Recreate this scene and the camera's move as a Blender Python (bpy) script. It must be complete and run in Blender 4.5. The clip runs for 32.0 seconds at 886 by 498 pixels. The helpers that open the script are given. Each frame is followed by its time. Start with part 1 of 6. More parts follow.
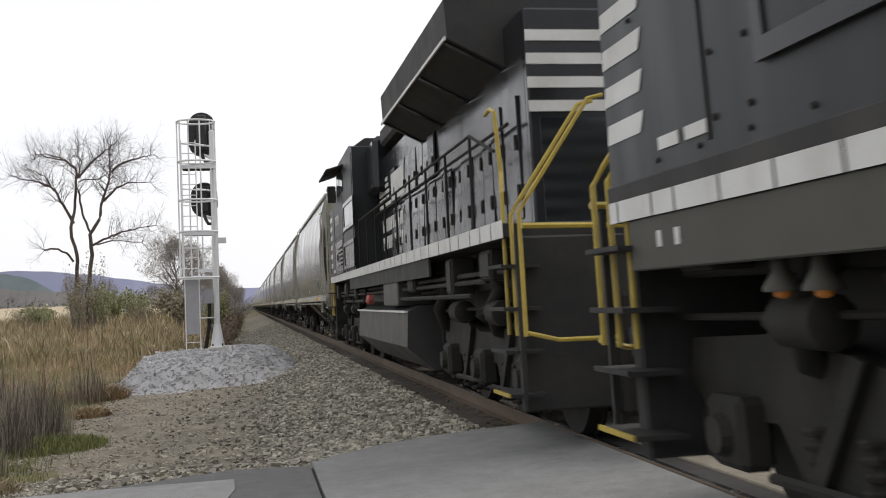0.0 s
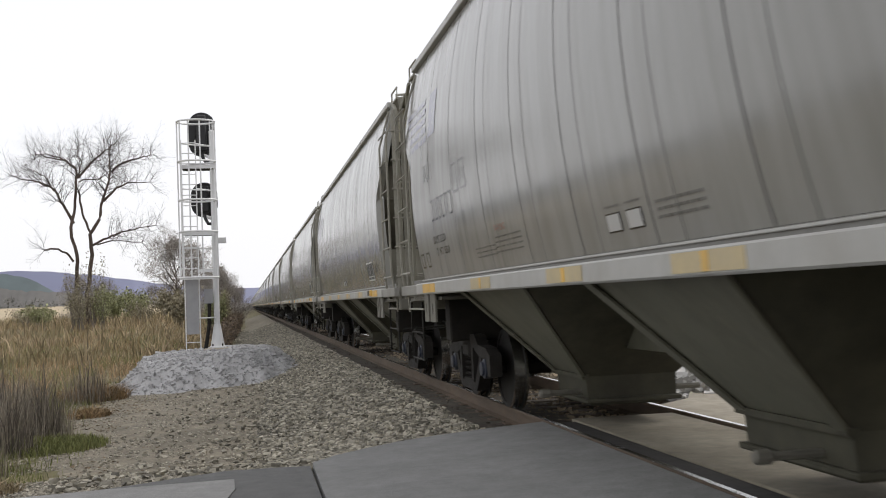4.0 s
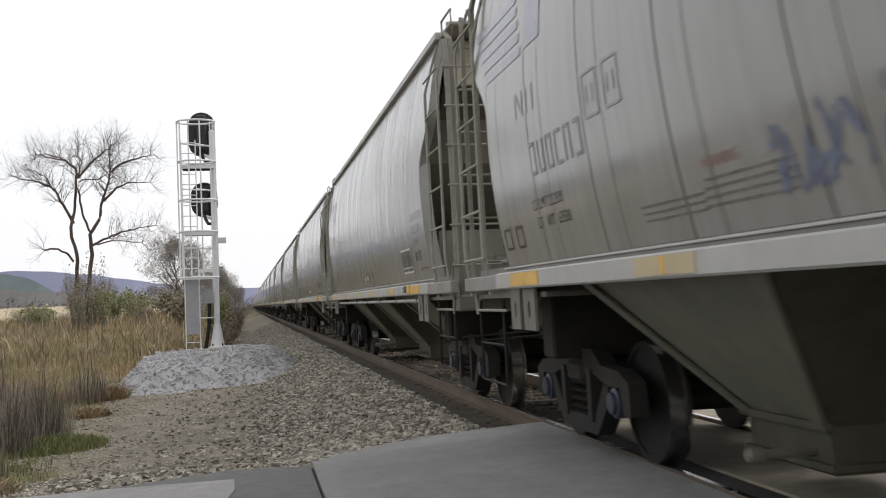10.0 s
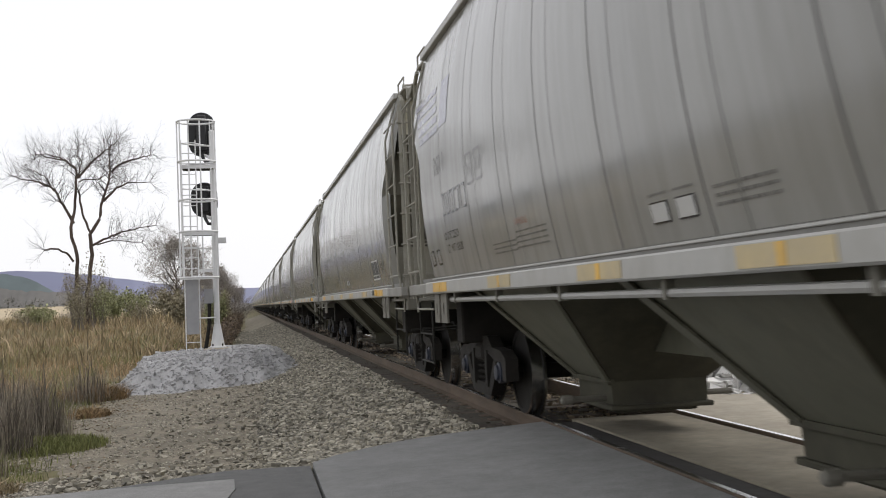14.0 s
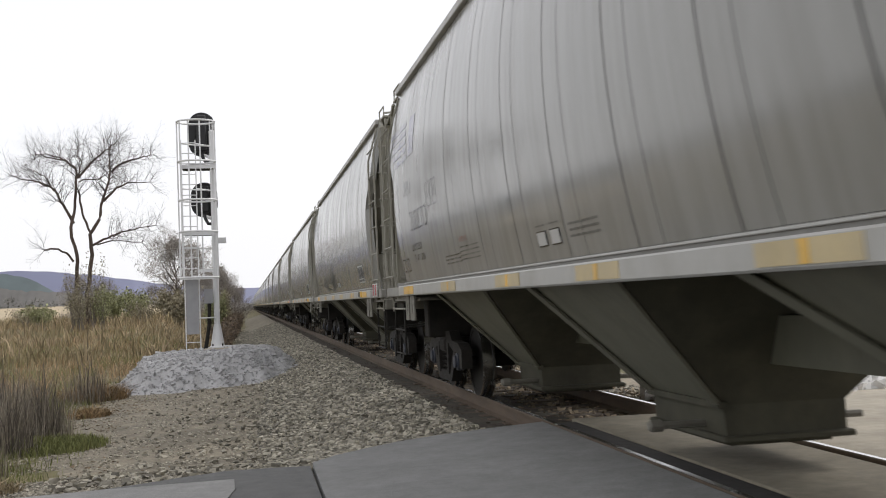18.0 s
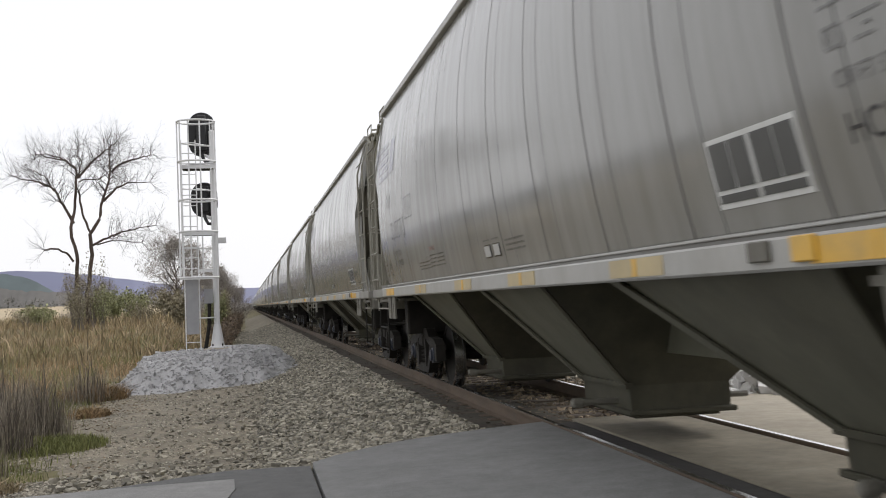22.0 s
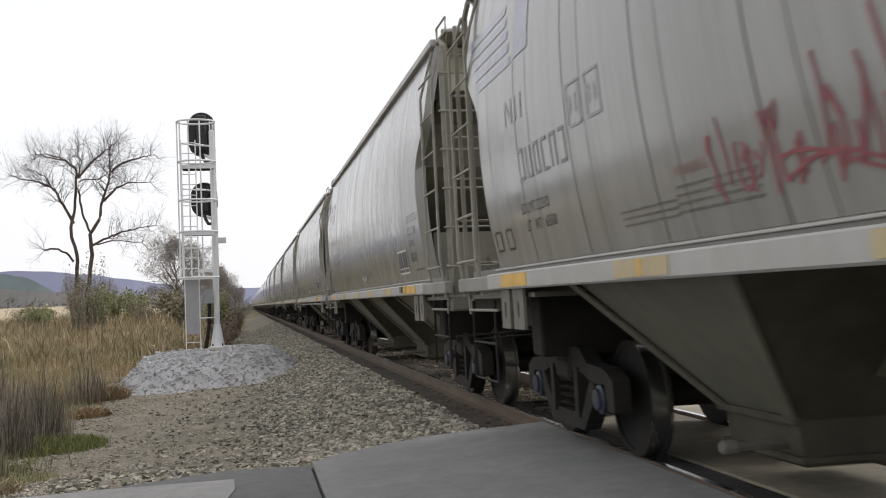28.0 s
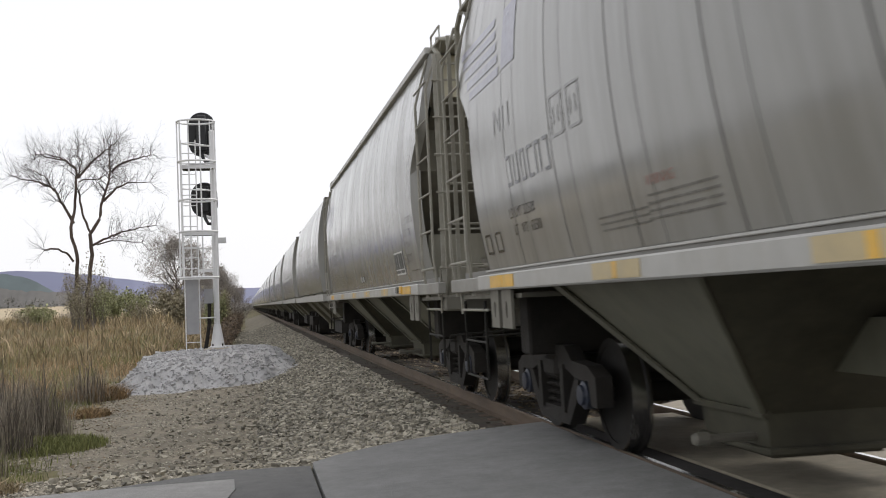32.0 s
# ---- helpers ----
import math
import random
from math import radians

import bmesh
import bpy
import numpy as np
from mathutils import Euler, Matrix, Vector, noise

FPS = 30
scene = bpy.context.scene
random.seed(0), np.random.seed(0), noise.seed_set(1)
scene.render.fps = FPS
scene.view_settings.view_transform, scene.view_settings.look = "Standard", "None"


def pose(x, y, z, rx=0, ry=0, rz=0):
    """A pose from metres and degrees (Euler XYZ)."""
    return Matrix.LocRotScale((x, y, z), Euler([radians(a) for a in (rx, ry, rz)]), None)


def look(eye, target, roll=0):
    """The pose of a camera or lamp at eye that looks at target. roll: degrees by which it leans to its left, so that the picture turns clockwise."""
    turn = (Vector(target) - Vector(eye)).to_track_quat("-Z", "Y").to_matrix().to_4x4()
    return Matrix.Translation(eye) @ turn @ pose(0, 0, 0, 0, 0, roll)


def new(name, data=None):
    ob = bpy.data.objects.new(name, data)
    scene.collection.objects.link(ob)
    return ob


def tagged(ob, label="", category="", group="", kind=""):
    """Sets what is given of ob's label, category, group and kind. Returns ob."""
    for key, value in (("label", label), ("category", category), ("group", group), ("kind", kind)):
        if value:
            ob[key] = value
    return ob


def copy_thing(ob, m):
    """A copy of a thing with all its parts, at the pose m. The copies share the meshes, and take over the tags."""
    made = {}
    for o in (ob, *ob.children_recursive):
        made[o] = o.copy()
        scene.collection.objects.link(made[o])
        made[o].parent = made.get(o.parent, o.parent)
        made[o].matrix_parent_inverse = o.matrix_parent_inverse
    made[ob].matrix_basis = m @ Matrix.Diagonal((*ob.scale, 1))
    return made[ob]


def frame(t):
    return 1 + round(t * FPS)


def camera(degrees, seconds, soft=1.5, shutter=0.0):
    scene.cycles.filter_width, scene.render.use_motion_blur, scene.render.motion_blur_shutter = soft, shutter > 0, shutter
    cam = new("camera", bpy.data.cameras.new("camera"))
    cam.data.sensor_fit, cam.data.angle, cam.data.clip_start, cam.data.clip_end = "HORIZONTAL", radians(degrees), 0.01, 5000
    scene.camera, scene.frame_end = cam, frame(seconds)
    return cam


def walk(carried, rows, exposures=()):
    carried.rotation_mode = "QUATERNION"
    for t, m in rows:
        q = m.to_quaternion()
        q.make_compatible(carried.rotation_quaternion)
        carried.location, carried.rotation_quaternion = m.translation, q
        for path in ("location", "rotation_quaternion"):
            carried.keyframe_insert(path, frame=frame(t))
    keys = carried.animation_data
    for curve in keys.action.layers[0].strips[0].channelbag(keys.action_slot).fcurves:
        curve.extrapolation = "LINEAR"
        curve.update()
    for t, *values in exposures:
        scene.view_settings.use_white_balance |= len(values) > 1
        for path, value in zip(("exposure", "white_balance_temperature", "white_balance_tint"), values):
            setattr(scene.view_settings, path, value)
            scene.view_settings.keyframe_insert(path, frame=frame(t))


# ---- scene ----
cam = camera(44.5, 32.0, soft=1.0, shutter=0.5)
scene.cycles.rolling_shutter_type, scene.cycles.rolling_shutter_duration = "TOP", 0.16
EYE = Vector((0.0, 0.088, 1.289))
YAW, PITCH, ROLL = radians(10.352), radians(2.607), -2.283
AIM = EYE + Vector((math.sin(YAW) * math.cos(PITCH), math.cos(YAW) * math.cos(PITCH), math.sin(PITCH)))
walk(cam, [(0.0, look(EYE, AIM, ROLL)), (32.0, look(EYE, AIM, ROLL))])

# ---- world and light: a bright, closely overcast sky ----
world = bpy.data.worlds.new("overcast_sky")
scene.world = world
world.use_nodes = True
wt = world.node_tree
wbg = wt.nodes["Background"]
sky = wt.nodes.new("ShaderNodeTexSky")
sky.sky_type = "NISHITA"
sky.sun_disc = False
sky.sun_elevation, sky.sun_rotation = radians(42), radians(70)
sky.dust_density = 5.0
sky_scale = wt.nodes.new("ShaderNodeMixRGB")
sky_scale.blend_type, sky_scale.inputs[0].default_value = "MULTIPLY", 1.0
sky_scale.inputs[2].default_value = (0.12, 0.12, 0.12, 1)
cloud = wt.nodes.new("ShaderNodeMixRGB")
cloud.inputs[0].default_value = 0.86
cloud.inputs[2].default_value = (1.12, 1.12, 1.15, 1)
wt.links.new(sky.outputs[0], sky_scale.inputs[1])
wt.links.new(sky_scale.outputs[0], cloud.inputs[1])
wt.links.new(cloud.outputs[0], wbg.inputs[0])
wbg.inputs[1].default_value = 1.0
sun = new("sun", bpy.data.lights.new("sun", "SUN"))
sun.data.energy, sun.data.angle, sun.data.color = 1.1, radians(18), (1.0, 0.97, 0.93)
sun.matrix_world = look((40, 14, 38), (0, 0, 0))
scene.view_settings.exposure = 0.0

# ---- helpers of this scene ----


class Shape:
    """Gathers vertices and faces for one mesh."""

    def __init__(self):
        self.v, self.f = [], []

    def add(self, verts, faces):
        n = len(self.v)
        self.v += [tuple(p) for p in verts]
        self.f += [tuple(i + n for i in fc) for fc in faces]
        return self

    def box(self, x0, x1, y0, y1, z0, z1, b=0.0, m=None):
        """An upright box, with chamfered edges where b is given."""
        c = Vector(((x0 + x1) / 2, (y0 + y1) / 2, (z0 + z1) / 2))
        h = Vector((abs(x1 - x0) / 2, abs(y1 - y0) / 2, abs(z1 - z0) / 2))
        if b <= 0:
            vs = [Vector((c.x + sx * h.x, c.y + sy * h.y, c.z + sz * h.z)) for sx in (-1, 1) for sy in (-1, 1) for sz in (-1, 1)]
            fs = [(0, 1, 3, 2), (4, 6, 7, 5), (0, 4, 5, 1), (2, 3, 7, 6), (0, 2, 6, 4), (1, 5, 7, 3)]
        else:
            b = min(b, 0.45 * min(h))
            vs, key = [], {}
            for sx in (-1, 1):
                for sy in (-1, 1):
                    for sz in (-1, 1):
                        for a in range(3):
                            p = [h.x - b, h.y - b, h.z - b]
                            p[a] += b
                            key[(sx, sy, sz, a)] = len(vs)
                            vs.append(Vector((c.x + sx * p[0], c.y + sy * p[1], c.z + sz * p[2])))
            fs = []
            k = lambda s, a: key[(s[0], s[1], s[2], a)]
            for a in range(3):
                o = [(1, 2), (2, 0), (0, 1)][a]
                for s in (-1, 1):
                    q = []
                    for i, j in ((-1, -1), (1, -1), (1, 1), (-1, 1)):
                        t = [0, 0, 0]
                        t[a], t[o[0]], t[o[1]] = s, i, j
                        q.append(k(t, a))
                    fs.append(tuple(q) if s > 0 else tuple(reversed(q)))
                for i in (-1, 1):
                    for j in (-1, 1):
                        t, u = [0, 0, 0], [0, 0, 0]
                        t[a], t[o[0]], t[o[1]] = -1, i, j
                        u[a], u[o[0]], u[o[1]] = 1, i, j
                        fs.append((k(t, o[0]), k(u, o[0]), k(u, o[1]), k(t, o[1])))
            for sx in (-1, 1):
                for sy in (-1, 1):
                    for sz in (-1, 1):
                        fs.append(tuple(key[(sx, sy, sz, a)] for a in range(3)))
        if m is not None:
            vs = [m @ p for p in vs]
        return self.add(vs, fs)

    def tube(self, path, r, n=6, taper=None):
        """A round bar along a line of points."""
        path = [Vector(p) for p in path]
        rings = []
        for i, p in enumerate(path):
            d = (path[min(i + 1, len(path) - 1)] - path[max(i - 1, 0)]).normalized()
            s = d.cross(Vector((0.31, 0.17, 0.93)))
            if s.length < 0.05:
                s = d.cross(Vector((1, 0, 0)))
            s.normalize()
            w = d.cross(s)
            rr = r if taper is None else taper[i]
            rings.append([p + (s * math.cos(6.2832 * j / n) + w * math.sin(6.2832 * j / n)) * rr for j in range(n)])
        vs = [p for ring in rings for p in ring]
        fs = [(i * n + j, i * n + (j + 1) % n, (i + 1) * n + (j + 1) % n, (i + 1) * n + j) for i in range(len(path) - 1) for j in range(n)]
        fs += [tuple(reversed(range(n))), tuple(range((len(path) - 1) * n, len(path) * n))]
        return self.add(vs, fs)

    def prism(self, outline, axis, a, b):
        """A closed outline of two coordinates, drawn out along an axis from a to b."""
        n = len(outline)
        put = {"x": lambda p, t: (t, p[0], p[1]), "y": lambda p, t: (p[0], t, p[1]), "z": lambda p, t: (p[0], p[1], t)}[axis]
        vs = [put(p, a) for p in outline] + [put(p, b) for p in outline]
        fs = [(i, (i + 1) % n, n + (i + 1) % n, n + i) for i in range(n)] + [tuple(reversed(range(n))), tuple(range(n, 2 * n))]
        return self.add(vs, fs)

    def lathe(self, profile, n, centre, axis="x"):
        """A profile of (along, radius) turned round an axis through centre."""
        cx, cy, cz = centre
        vs, fs = [], []
        for a, r in profile:
            for j in range(n):
                c, s = r * math.cos(6.2832 * j / n), r * math.sin(6.2832 * j / n)
                vs.append((cx + a, cy + c, cz + s) if axis == "x" else (cx + c, cy + a, cz + s) if axis == "y" else (cx + c, cy + s, cz + a))
        for i in range(len(profile) - 1):
            for j in range(n):
                fs.append((i * n + j, i * n + (j + 1) % n, (i + 1) * n + (j + 1) % n, (i + 1) * n + j))
        fs += [tuple(reversed(range(n))), tuple(range((len(profile) - 1) * n, len(profile) * n))]
        return self.add(vs, fs)

    def grid(self, fn, nu, nv):
        """A sheet of nu by nv cells; fn(u, v) gives the place for u, v from 0 to 1."""
        vs = [fn(i / nu, j / nv) for i in range(nu + 1) for j in range(nv + 1)]
        fs = [(i * (nv + 1) + j, (i + 1) * (nv + 1) + j, (i + 1) * (nv + 1) + j + 1, i * (nv + 1) + j + 1) for i in range(nu) for j in range(nv)]
        return self.add(vs, fs)

    def sheet(self, quad, t):
        """A flat plate over four corners with thickness t along its normal."""
        q = [Vector(p) for p in quad]
        nrm = (q[1] - q[0]).cross(q[2] - q[0]).normalized() * t
        return self.add(q + [p - nrm for p in q], [(0, 1, 2, 3), (7, 6, 5, 4), (0, 4, 5, 1), (1, 5, 6, 2), (2, 6, 7, 3), (3, 7, 4, 0)])


def mesh_of(name, shape, material, smooth=False):
    me = bpy.data.meshes.new(name)
    me.from_pydata(shape.v, [], shape.f)
    bm = bmesh.new()
    bm.from_mesh(me)
    bmesh.ops.recalc_face_normals(bm, faces=bm.faces)
    bm.to_mesh(me)
    bm.free()
    me.materials.append(material)
    if smooth:
        me.polygons.foreach_set("use_smooth", [True] * len(me.polygons))
        me.set_sharp_from_angle(angle=radians(40))
    return me


def part(name, shape, material, parent, label="", smooth=False, at=None):
    """Links a shape as one mesh object under a thing or a part."""
    ob = new(name, shape if isinstance(shape, bpy.types.Mesh) else mesh_of(name, shape, material, smooth))
    ob.parent = parent
    if at is not None:
        ob.matrix_basis = at
    if label:
        tagged(ob, label)
    return ob


def thing(name, label, category, group="", kind="", shape=None, material=None, at=None, smooth=False):
    ob = new(name, mesh_of(name, shape, material, smooth) if shape else None)
    tagged(ob, label, category, group, kind)
    if at is not None:
        ob.matrix_basis = at
    return ob


def tri_mesh(name, verts, tris, material, smooth=False):
    """A large mesh of triangles from arrays."""
    me = bpy.data.meshes.new(name)
    me.vertices.add(len(verts))
    me.vertices.foreach_set("co", np.asarray(verts, dtype=np.float32).ravel())
    n = len(tris)
    me.loops.add(3 * n)
    me.loops.foreach_set("vertex_index", np.asarray(tris, dtype=np.int32).ravel())
    me.polygons.add(n)
    me.polygons.foreach_set("loop_start", np.arange(0, 3 * n, 3, dtype=np.int32))
    me.polygons.foreach_set("use_smooth", [False] * n)
    me.update(calc_edges=True)
    me.materials.append(material)
    return me


# ---- materials ----


def surface(name, base, rough=0.6, metal=0.0, vary=0.15, scale=6.0, dirt=None, dirt_amount=0.0, dirt_scale=1.0, stretch=(1, 1, 1),
            bump=0.0, bump_scale=60.0, island=0.0, per_object=0.0, coat=0.0, second=None, second_scale=0.7, second_cut=(0.4, 0.65), spec=0.5):
    """A procedural surface: base colour with fine and coarse variation, dirt in patches or streaks, and fine relief."""
    m = bpy.data.materials.new(name)
    m.use_nodes = True
    t = m.node_tree
    nd, ln = t.nodes, t.links
    bsdf = nd["Principled BSDF"]
    tc = nd.new("ShaderNodeTexCoord")
    mp = nd.new("ShaderNodeMapping")
    mp.inputs["Scale"].default_value = stretch
    if per_object:
        # each piece takes its own stretch of the pattern
        info, shift = nd.new("ShaderNodeObjectInfo"), nd.new("ShaderNodeVectorMath")
        shift.operation = "MULTIPLY_ADD"
        shift.inputs[1].default_value = (0.0, 61.0, 17.0)
        ln.new(info.outputs["Random"], shift.inputs[0])
        ln.new(tc.outputs["Object"], shift.inputs[2])
        ln.new(shift.outputs[0], mp.inputs["Vector"])
    else:
        ln.new(tc.outputs["Object"], mp.inputs["Vector"])

    def noisy(sc, detail=5.0, rough_=0.6, vec=None):
        n = nd.new("ShaderNodeTexNoise")
        n.inputs["Scale"].default_value, n.inputs["Detail"].default_value, n.inputs["Roughness"].default_value = sc, detail, rough_
        ln.new(vec or mp.outputs[0], n.inputs["Vector"])
        return n.outputs["Fac"]

    def ramp(src, lo, hi, a, b):
        r = nd.new("ShaderNodeMapRange")
        r.inputs[1].default_value, r.inputs[2].default_value, r.inputs[3].default_value, r.inputs[4].default_value = lo, hi, a, b
        ln.new(src, r.inputs[0])
        return r.outputs[0]

    def mix(fac, a, b, kind="MIX"):
        x = nd.new("ShaderNodeMixRGB")
        x.blend_type = kind
        for sock, val in ((x.inputs[0], fac), (x.inputs[1], a), (x.inputs[2], b)):
            if isinstance(val, (int, float)):
                sock.default_value = val
            elif isinstance(val, tuple):
                sock.default_value = (*val, 1)
            else:
                ln.new(val, sock)
        return x.outputs[0]

    col = base
    if second:
        col = mix(ramp(noisy(second_scale, 6.0, 0.65), second_cut[0], second_cut[1], 0, 1), base, second)
    fine = ramp(noisy(scale), 0.25, 0.75, 1 - vary, 1 + vary)
    coarse = ramp(noisy(scale * 0.13, 3.0), 0.3, 0.7, 1 - vary * 0.7, 1 + vary * 0.7)
    mul = nd.new("ShaderNodeMath")
    mul.operation = "MULTIPLY"
    ln.new(fine, mul.inputs[0])
    ln.new(coarse, mul.inputs[1])
    fac = mul.outputs[0]
    for amount, node, out in ((island, "ShaderNodeNewGeometry", "Random Per Island"), (per_object, "ShaderNodeObjectInfo", "Random")):
        if amount:
            src = nd.new(node)
            m2 = nd.new("ShaderNodeMath")
            m2.operation = "MULTIPLY"
            ln.new(fac, m2.inputs[0])
            ln.new(ramp(src.outputs[out], 0, 1, 1 - amount, 1 + amount), m2.inputs[1])
            fac = m2.outputs[0]
    comb = nd.new("ShaderNodeCombineColor")
    for i in range(3):
        ln.new(fac, comb.inputs[i])
    col = mix(1.0, col, comb.outputs[0], "MULTIPLY")
    if dirt:
        col = mix(ramp(noisy(dirt_scale, 7.0, 0.7), 0.42, 0.75, 0, dirt_amount), col, dirt)
    ln.new(col, bsdf.inputs["Base Color"])
    ln.new(ramp(noisy(scale * 0.5), 0.2, 0.8, max(0.03, rough - 0.1), min(1, rough + 0.12)), bsdf.inputs["Roughness"])
    bsdf.inputs["Metallic"].default_value = metal
    bsdf.inputs["Coat Weight"].default_value = coat
    bsdf.inputs["Coat Roughness"].default_value = 0.15
    bsdf.inputs["Specular IOR Level"].default_value = spec
    if bump:
        bp = nd.new("ShaderNodeBump")
        bp.inputs["Strength"].default_value, bp.inputs["Distance"].default_value = bump, 0.02
        ln.new(noisy(bump_scale, 4.0, 0.6, tc.outputs["Object"]), bp.inputs["Height"])
        ln.new(bp.outputs[0], bsdf.inputs["Normal"])
    return m


STREAK = (0.6, 2.2, 0.25)
GREY = surface("grey_car_paint", (0.28, 0.277, 0.262), 0.16, vary=0.05, scale=3, dirt=(0.14, 0.13, 0.105), dirt_amount=0.42, dirt_scale=1.9, stretch=STREAK, per_object=0.03, bump=0.012, bump_scale=1.2)
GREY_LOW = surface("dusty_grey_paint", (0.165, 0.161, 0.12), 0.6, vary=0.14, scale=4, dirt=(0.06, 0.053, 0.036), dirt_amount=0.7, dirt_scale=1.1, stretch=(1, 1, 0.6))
SILL_WHITE = surface("pale_sill_paint", (0.4, 0.395, 0.375), 0.4, vary=0.07, scale=5, dirt=(0.25, 0.23, 0.19), dirt_amount=0.4, dirt_scale=2.2, stretch=(1, 1.5, 1))
# The web's grey is darkened to hold the shade of its recess.
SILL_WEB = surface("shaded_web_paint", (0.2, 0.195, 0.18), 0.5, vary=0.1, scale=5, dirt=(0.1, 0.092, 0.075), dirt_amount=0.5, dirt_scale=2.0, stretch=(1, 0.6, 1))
END_GREY = surface("dirty_end_paint", (0.17, 0.162, 0.135), 0.6, vary=0.12, scale=5, dirt=(0.07, 0.06, 0.045), dirt_amount=0.7, dirt_scale=1.7, stretch=STREAK)
CREAM = surface("dusty_cream_paint", (0.5, 0.47, 0.36), 0.6, vary=0.1, scale=6, dirt=(0.2, 0.17, 0.11), dirt_amount=0.4, dirt_scale=2)
SEAM = surface("seam_grime", (0.045, 0.043, 0.04), 0.6, vary=0.2, scale=8)
BAR = surface("ladder_paint", (0.3, 0.29, 0.25), 0.5, vary=0.1, scale=9, dirt=(0.15, 0.12, 0.08), dirt_amount=0.5, dirt_scale=5)
YELLOW = surface("reflector_yellow", (0.72, 0.43, 0.07), 0.4, vary=0.1, scale=8, dirt=(0.3, 0.24, 0.15), dirt_amount=0.5, dirt_scale=3)
YELLOW_FADED = surface("faded_reflector", (0.5, 0.405, 0.23), 0.5, vary=0.1, scale=8, dirt=(0.35, 0.31, 0.24), dirt_amount=0.6, dirt_scale=3)
INK = surface("stencil_ink", (0.05, 0.05, 0.055), 0.2, vary=0.2, scale=12)
INK_SOFT = surface("worn_stencil_ink", (0.17, 0.167, 0.16), 0.18, vary=0.2, scale=12)
INK_RED = surface("faded_red_ink", (0.34, 0.19, 0.17), 0.18, vary=0.2, scale=12)
INK_BLUE = surface("faded_blue_ink", (0.215, 0.213, 0.275), 0.18, vary=0.15, scale=12)
PLAQUE = surface("placard_panel", (0.085, 0.085, 0.08), 0.5, vary=0.15, scale=10)
WHITE = surface("white_decal", (0.68, 0.68, 0.66), 0.45, vary=0.08, scale=10, dirt=(0.4, 0.38, 0.33), dirt_amount=0.4, dirt_scale=4)
LABEL_WHITE = surface("dusty_white_label", (0.46, 0.455, 0.44), 0.35, vary=0.1, scale=10)
TRUCK = surface("grimy_cast_steel", (0.022, 0.02, 0.018), 0.75, metal=0.0, vary=0.3, scale=9, dirt=(0.036, 0.03, 0.024), dirt_amount=0.5, dirt_scale=3, spec=0.25, bump=0.25, bump_scale=40)
WHEEL = surface("wheel_steel", (0.014, 0.013, 0.012), 0.6, vary=0.3, scale=8, dirt=(0.03, 0.025, 0.02), dirt_amount=0.4, dirt_scale=4, spec=0.2)
TREAD = surface("polished_steel", (0.6, 0.6, 0.6), 0.22, metal=1.0, vary=0.08, scale=10)
BLUE_CAP = surface("blue_bearing_cap", (0.02, 0.026, 0.045), 0.5, vary=0.2, scale=20, dirt=(0.05, 0.05, 0.05), dirt_amount=0.6, dirt_scale=12)
HOSE = surface("black_rubber", (0.02, 0.02, 0.02), 0.6, vary=0.2, scale=20)
BLACK = surface("black_engine_paint", (0.016, 0.017, 0.02), 0.13, vary=0.2, scale=5, dirt=(0.04, 0.038, 0.033), dirt_amount=0.3, dirt_scale=1.8, stretch=STREAK, spec=0.28)
ENGINE_GREY = surface("dusty_black_paint", (0.016, 0.016, 0.016), 0.7, vary=0.2, scale=5, dirt=(0.06, 0.052, 0.042), dirt_amount=0.5, dirt_scale=2)
ENGINE_WHITE = surface("engine_white_trim", (0.62, 0.62, 0.6), 0.45, vary=0.08, scale=6, dirt=(0.3, 0.27, 0.22), dirt_amount=0.5, dirt_scale=3)
RAIL_YELLOW = surface("handrail_yellow", (0.42, 0.31, 0.045), 0.45, vary=0.12, scale=9, dirt=(0.25, 0.18, 0.06), dirt_amount=0.5, dirt_scale=4)
GLASS_DARK = surface("dark_cab_glass", (0.01, 0.012, 0.014), 0.06, vary=0.05, scale=3)
TANK = surface("fuel_tank_paint", (0.035, 0.035, 0.036), 0.45, vary=0.15, scale=4, dirt=(0.09, 0.08, 0.065), dirt_amount=0.45, dirt_scale=1.5)
LAMP_ORANGE = surface("amber_glass", (0.7, 0.25, 0.04), 0.3, vary=0.05, scale=10)
RUST = surface("rusty_rail", (0.12, 0.085, 0.058), 0.75, vary=0.22, scale=14, dirt=(0.06, 0.045, 0.03), dirt_amount=0.6, dirt_scale=6, stretch=(1, 0.25, 1), bump=0.2, bump_scale=60)
TIE = surface("weathered_tie", (0.075, 0.058, 0.044), 0.85, vary=0.3, scale=12, dirt=(0.05, 0.04, 0.03), dirt_amount=0.7, dirt_scale=5, stretch=(0.3, 3, 3), per_object=0.3, bump=0.5, bump_scale=50)
STONE = surface("ballast_stone", (0.3, 0.276, 0.222), 0.85, vary=0.2, scale=25, island=0.62, bump=0.3, bump_scale=120)
STONE_DARK = surface("oily_ballast", (0.085, 0.068, 0.05), 0.85, vary=0.25, scale=25, island=0.5, bump=0.3, bump_scale=120)
STONE_PALE = surface("white_limestone", (0.4, 0.395, 0.395), 0.85, vary=0.12, scale=20, island=0.22, bump=0.3, bump_scale=100)
ROCK = surface("broken_white_rock", (0.6, 0.59, 0.57), 0.85, vary=0.12, scale=8, island=0.25, bump=0.3, bump_scale=40)
EARTH = surface("gravelly_earth", (0.235, 0.203, 0.15), 0.9, vary=0.3, scale=9, second=(0.17, 0.148, 0.108), second_scale=0.9, bump=0.8, bump_scale=30)
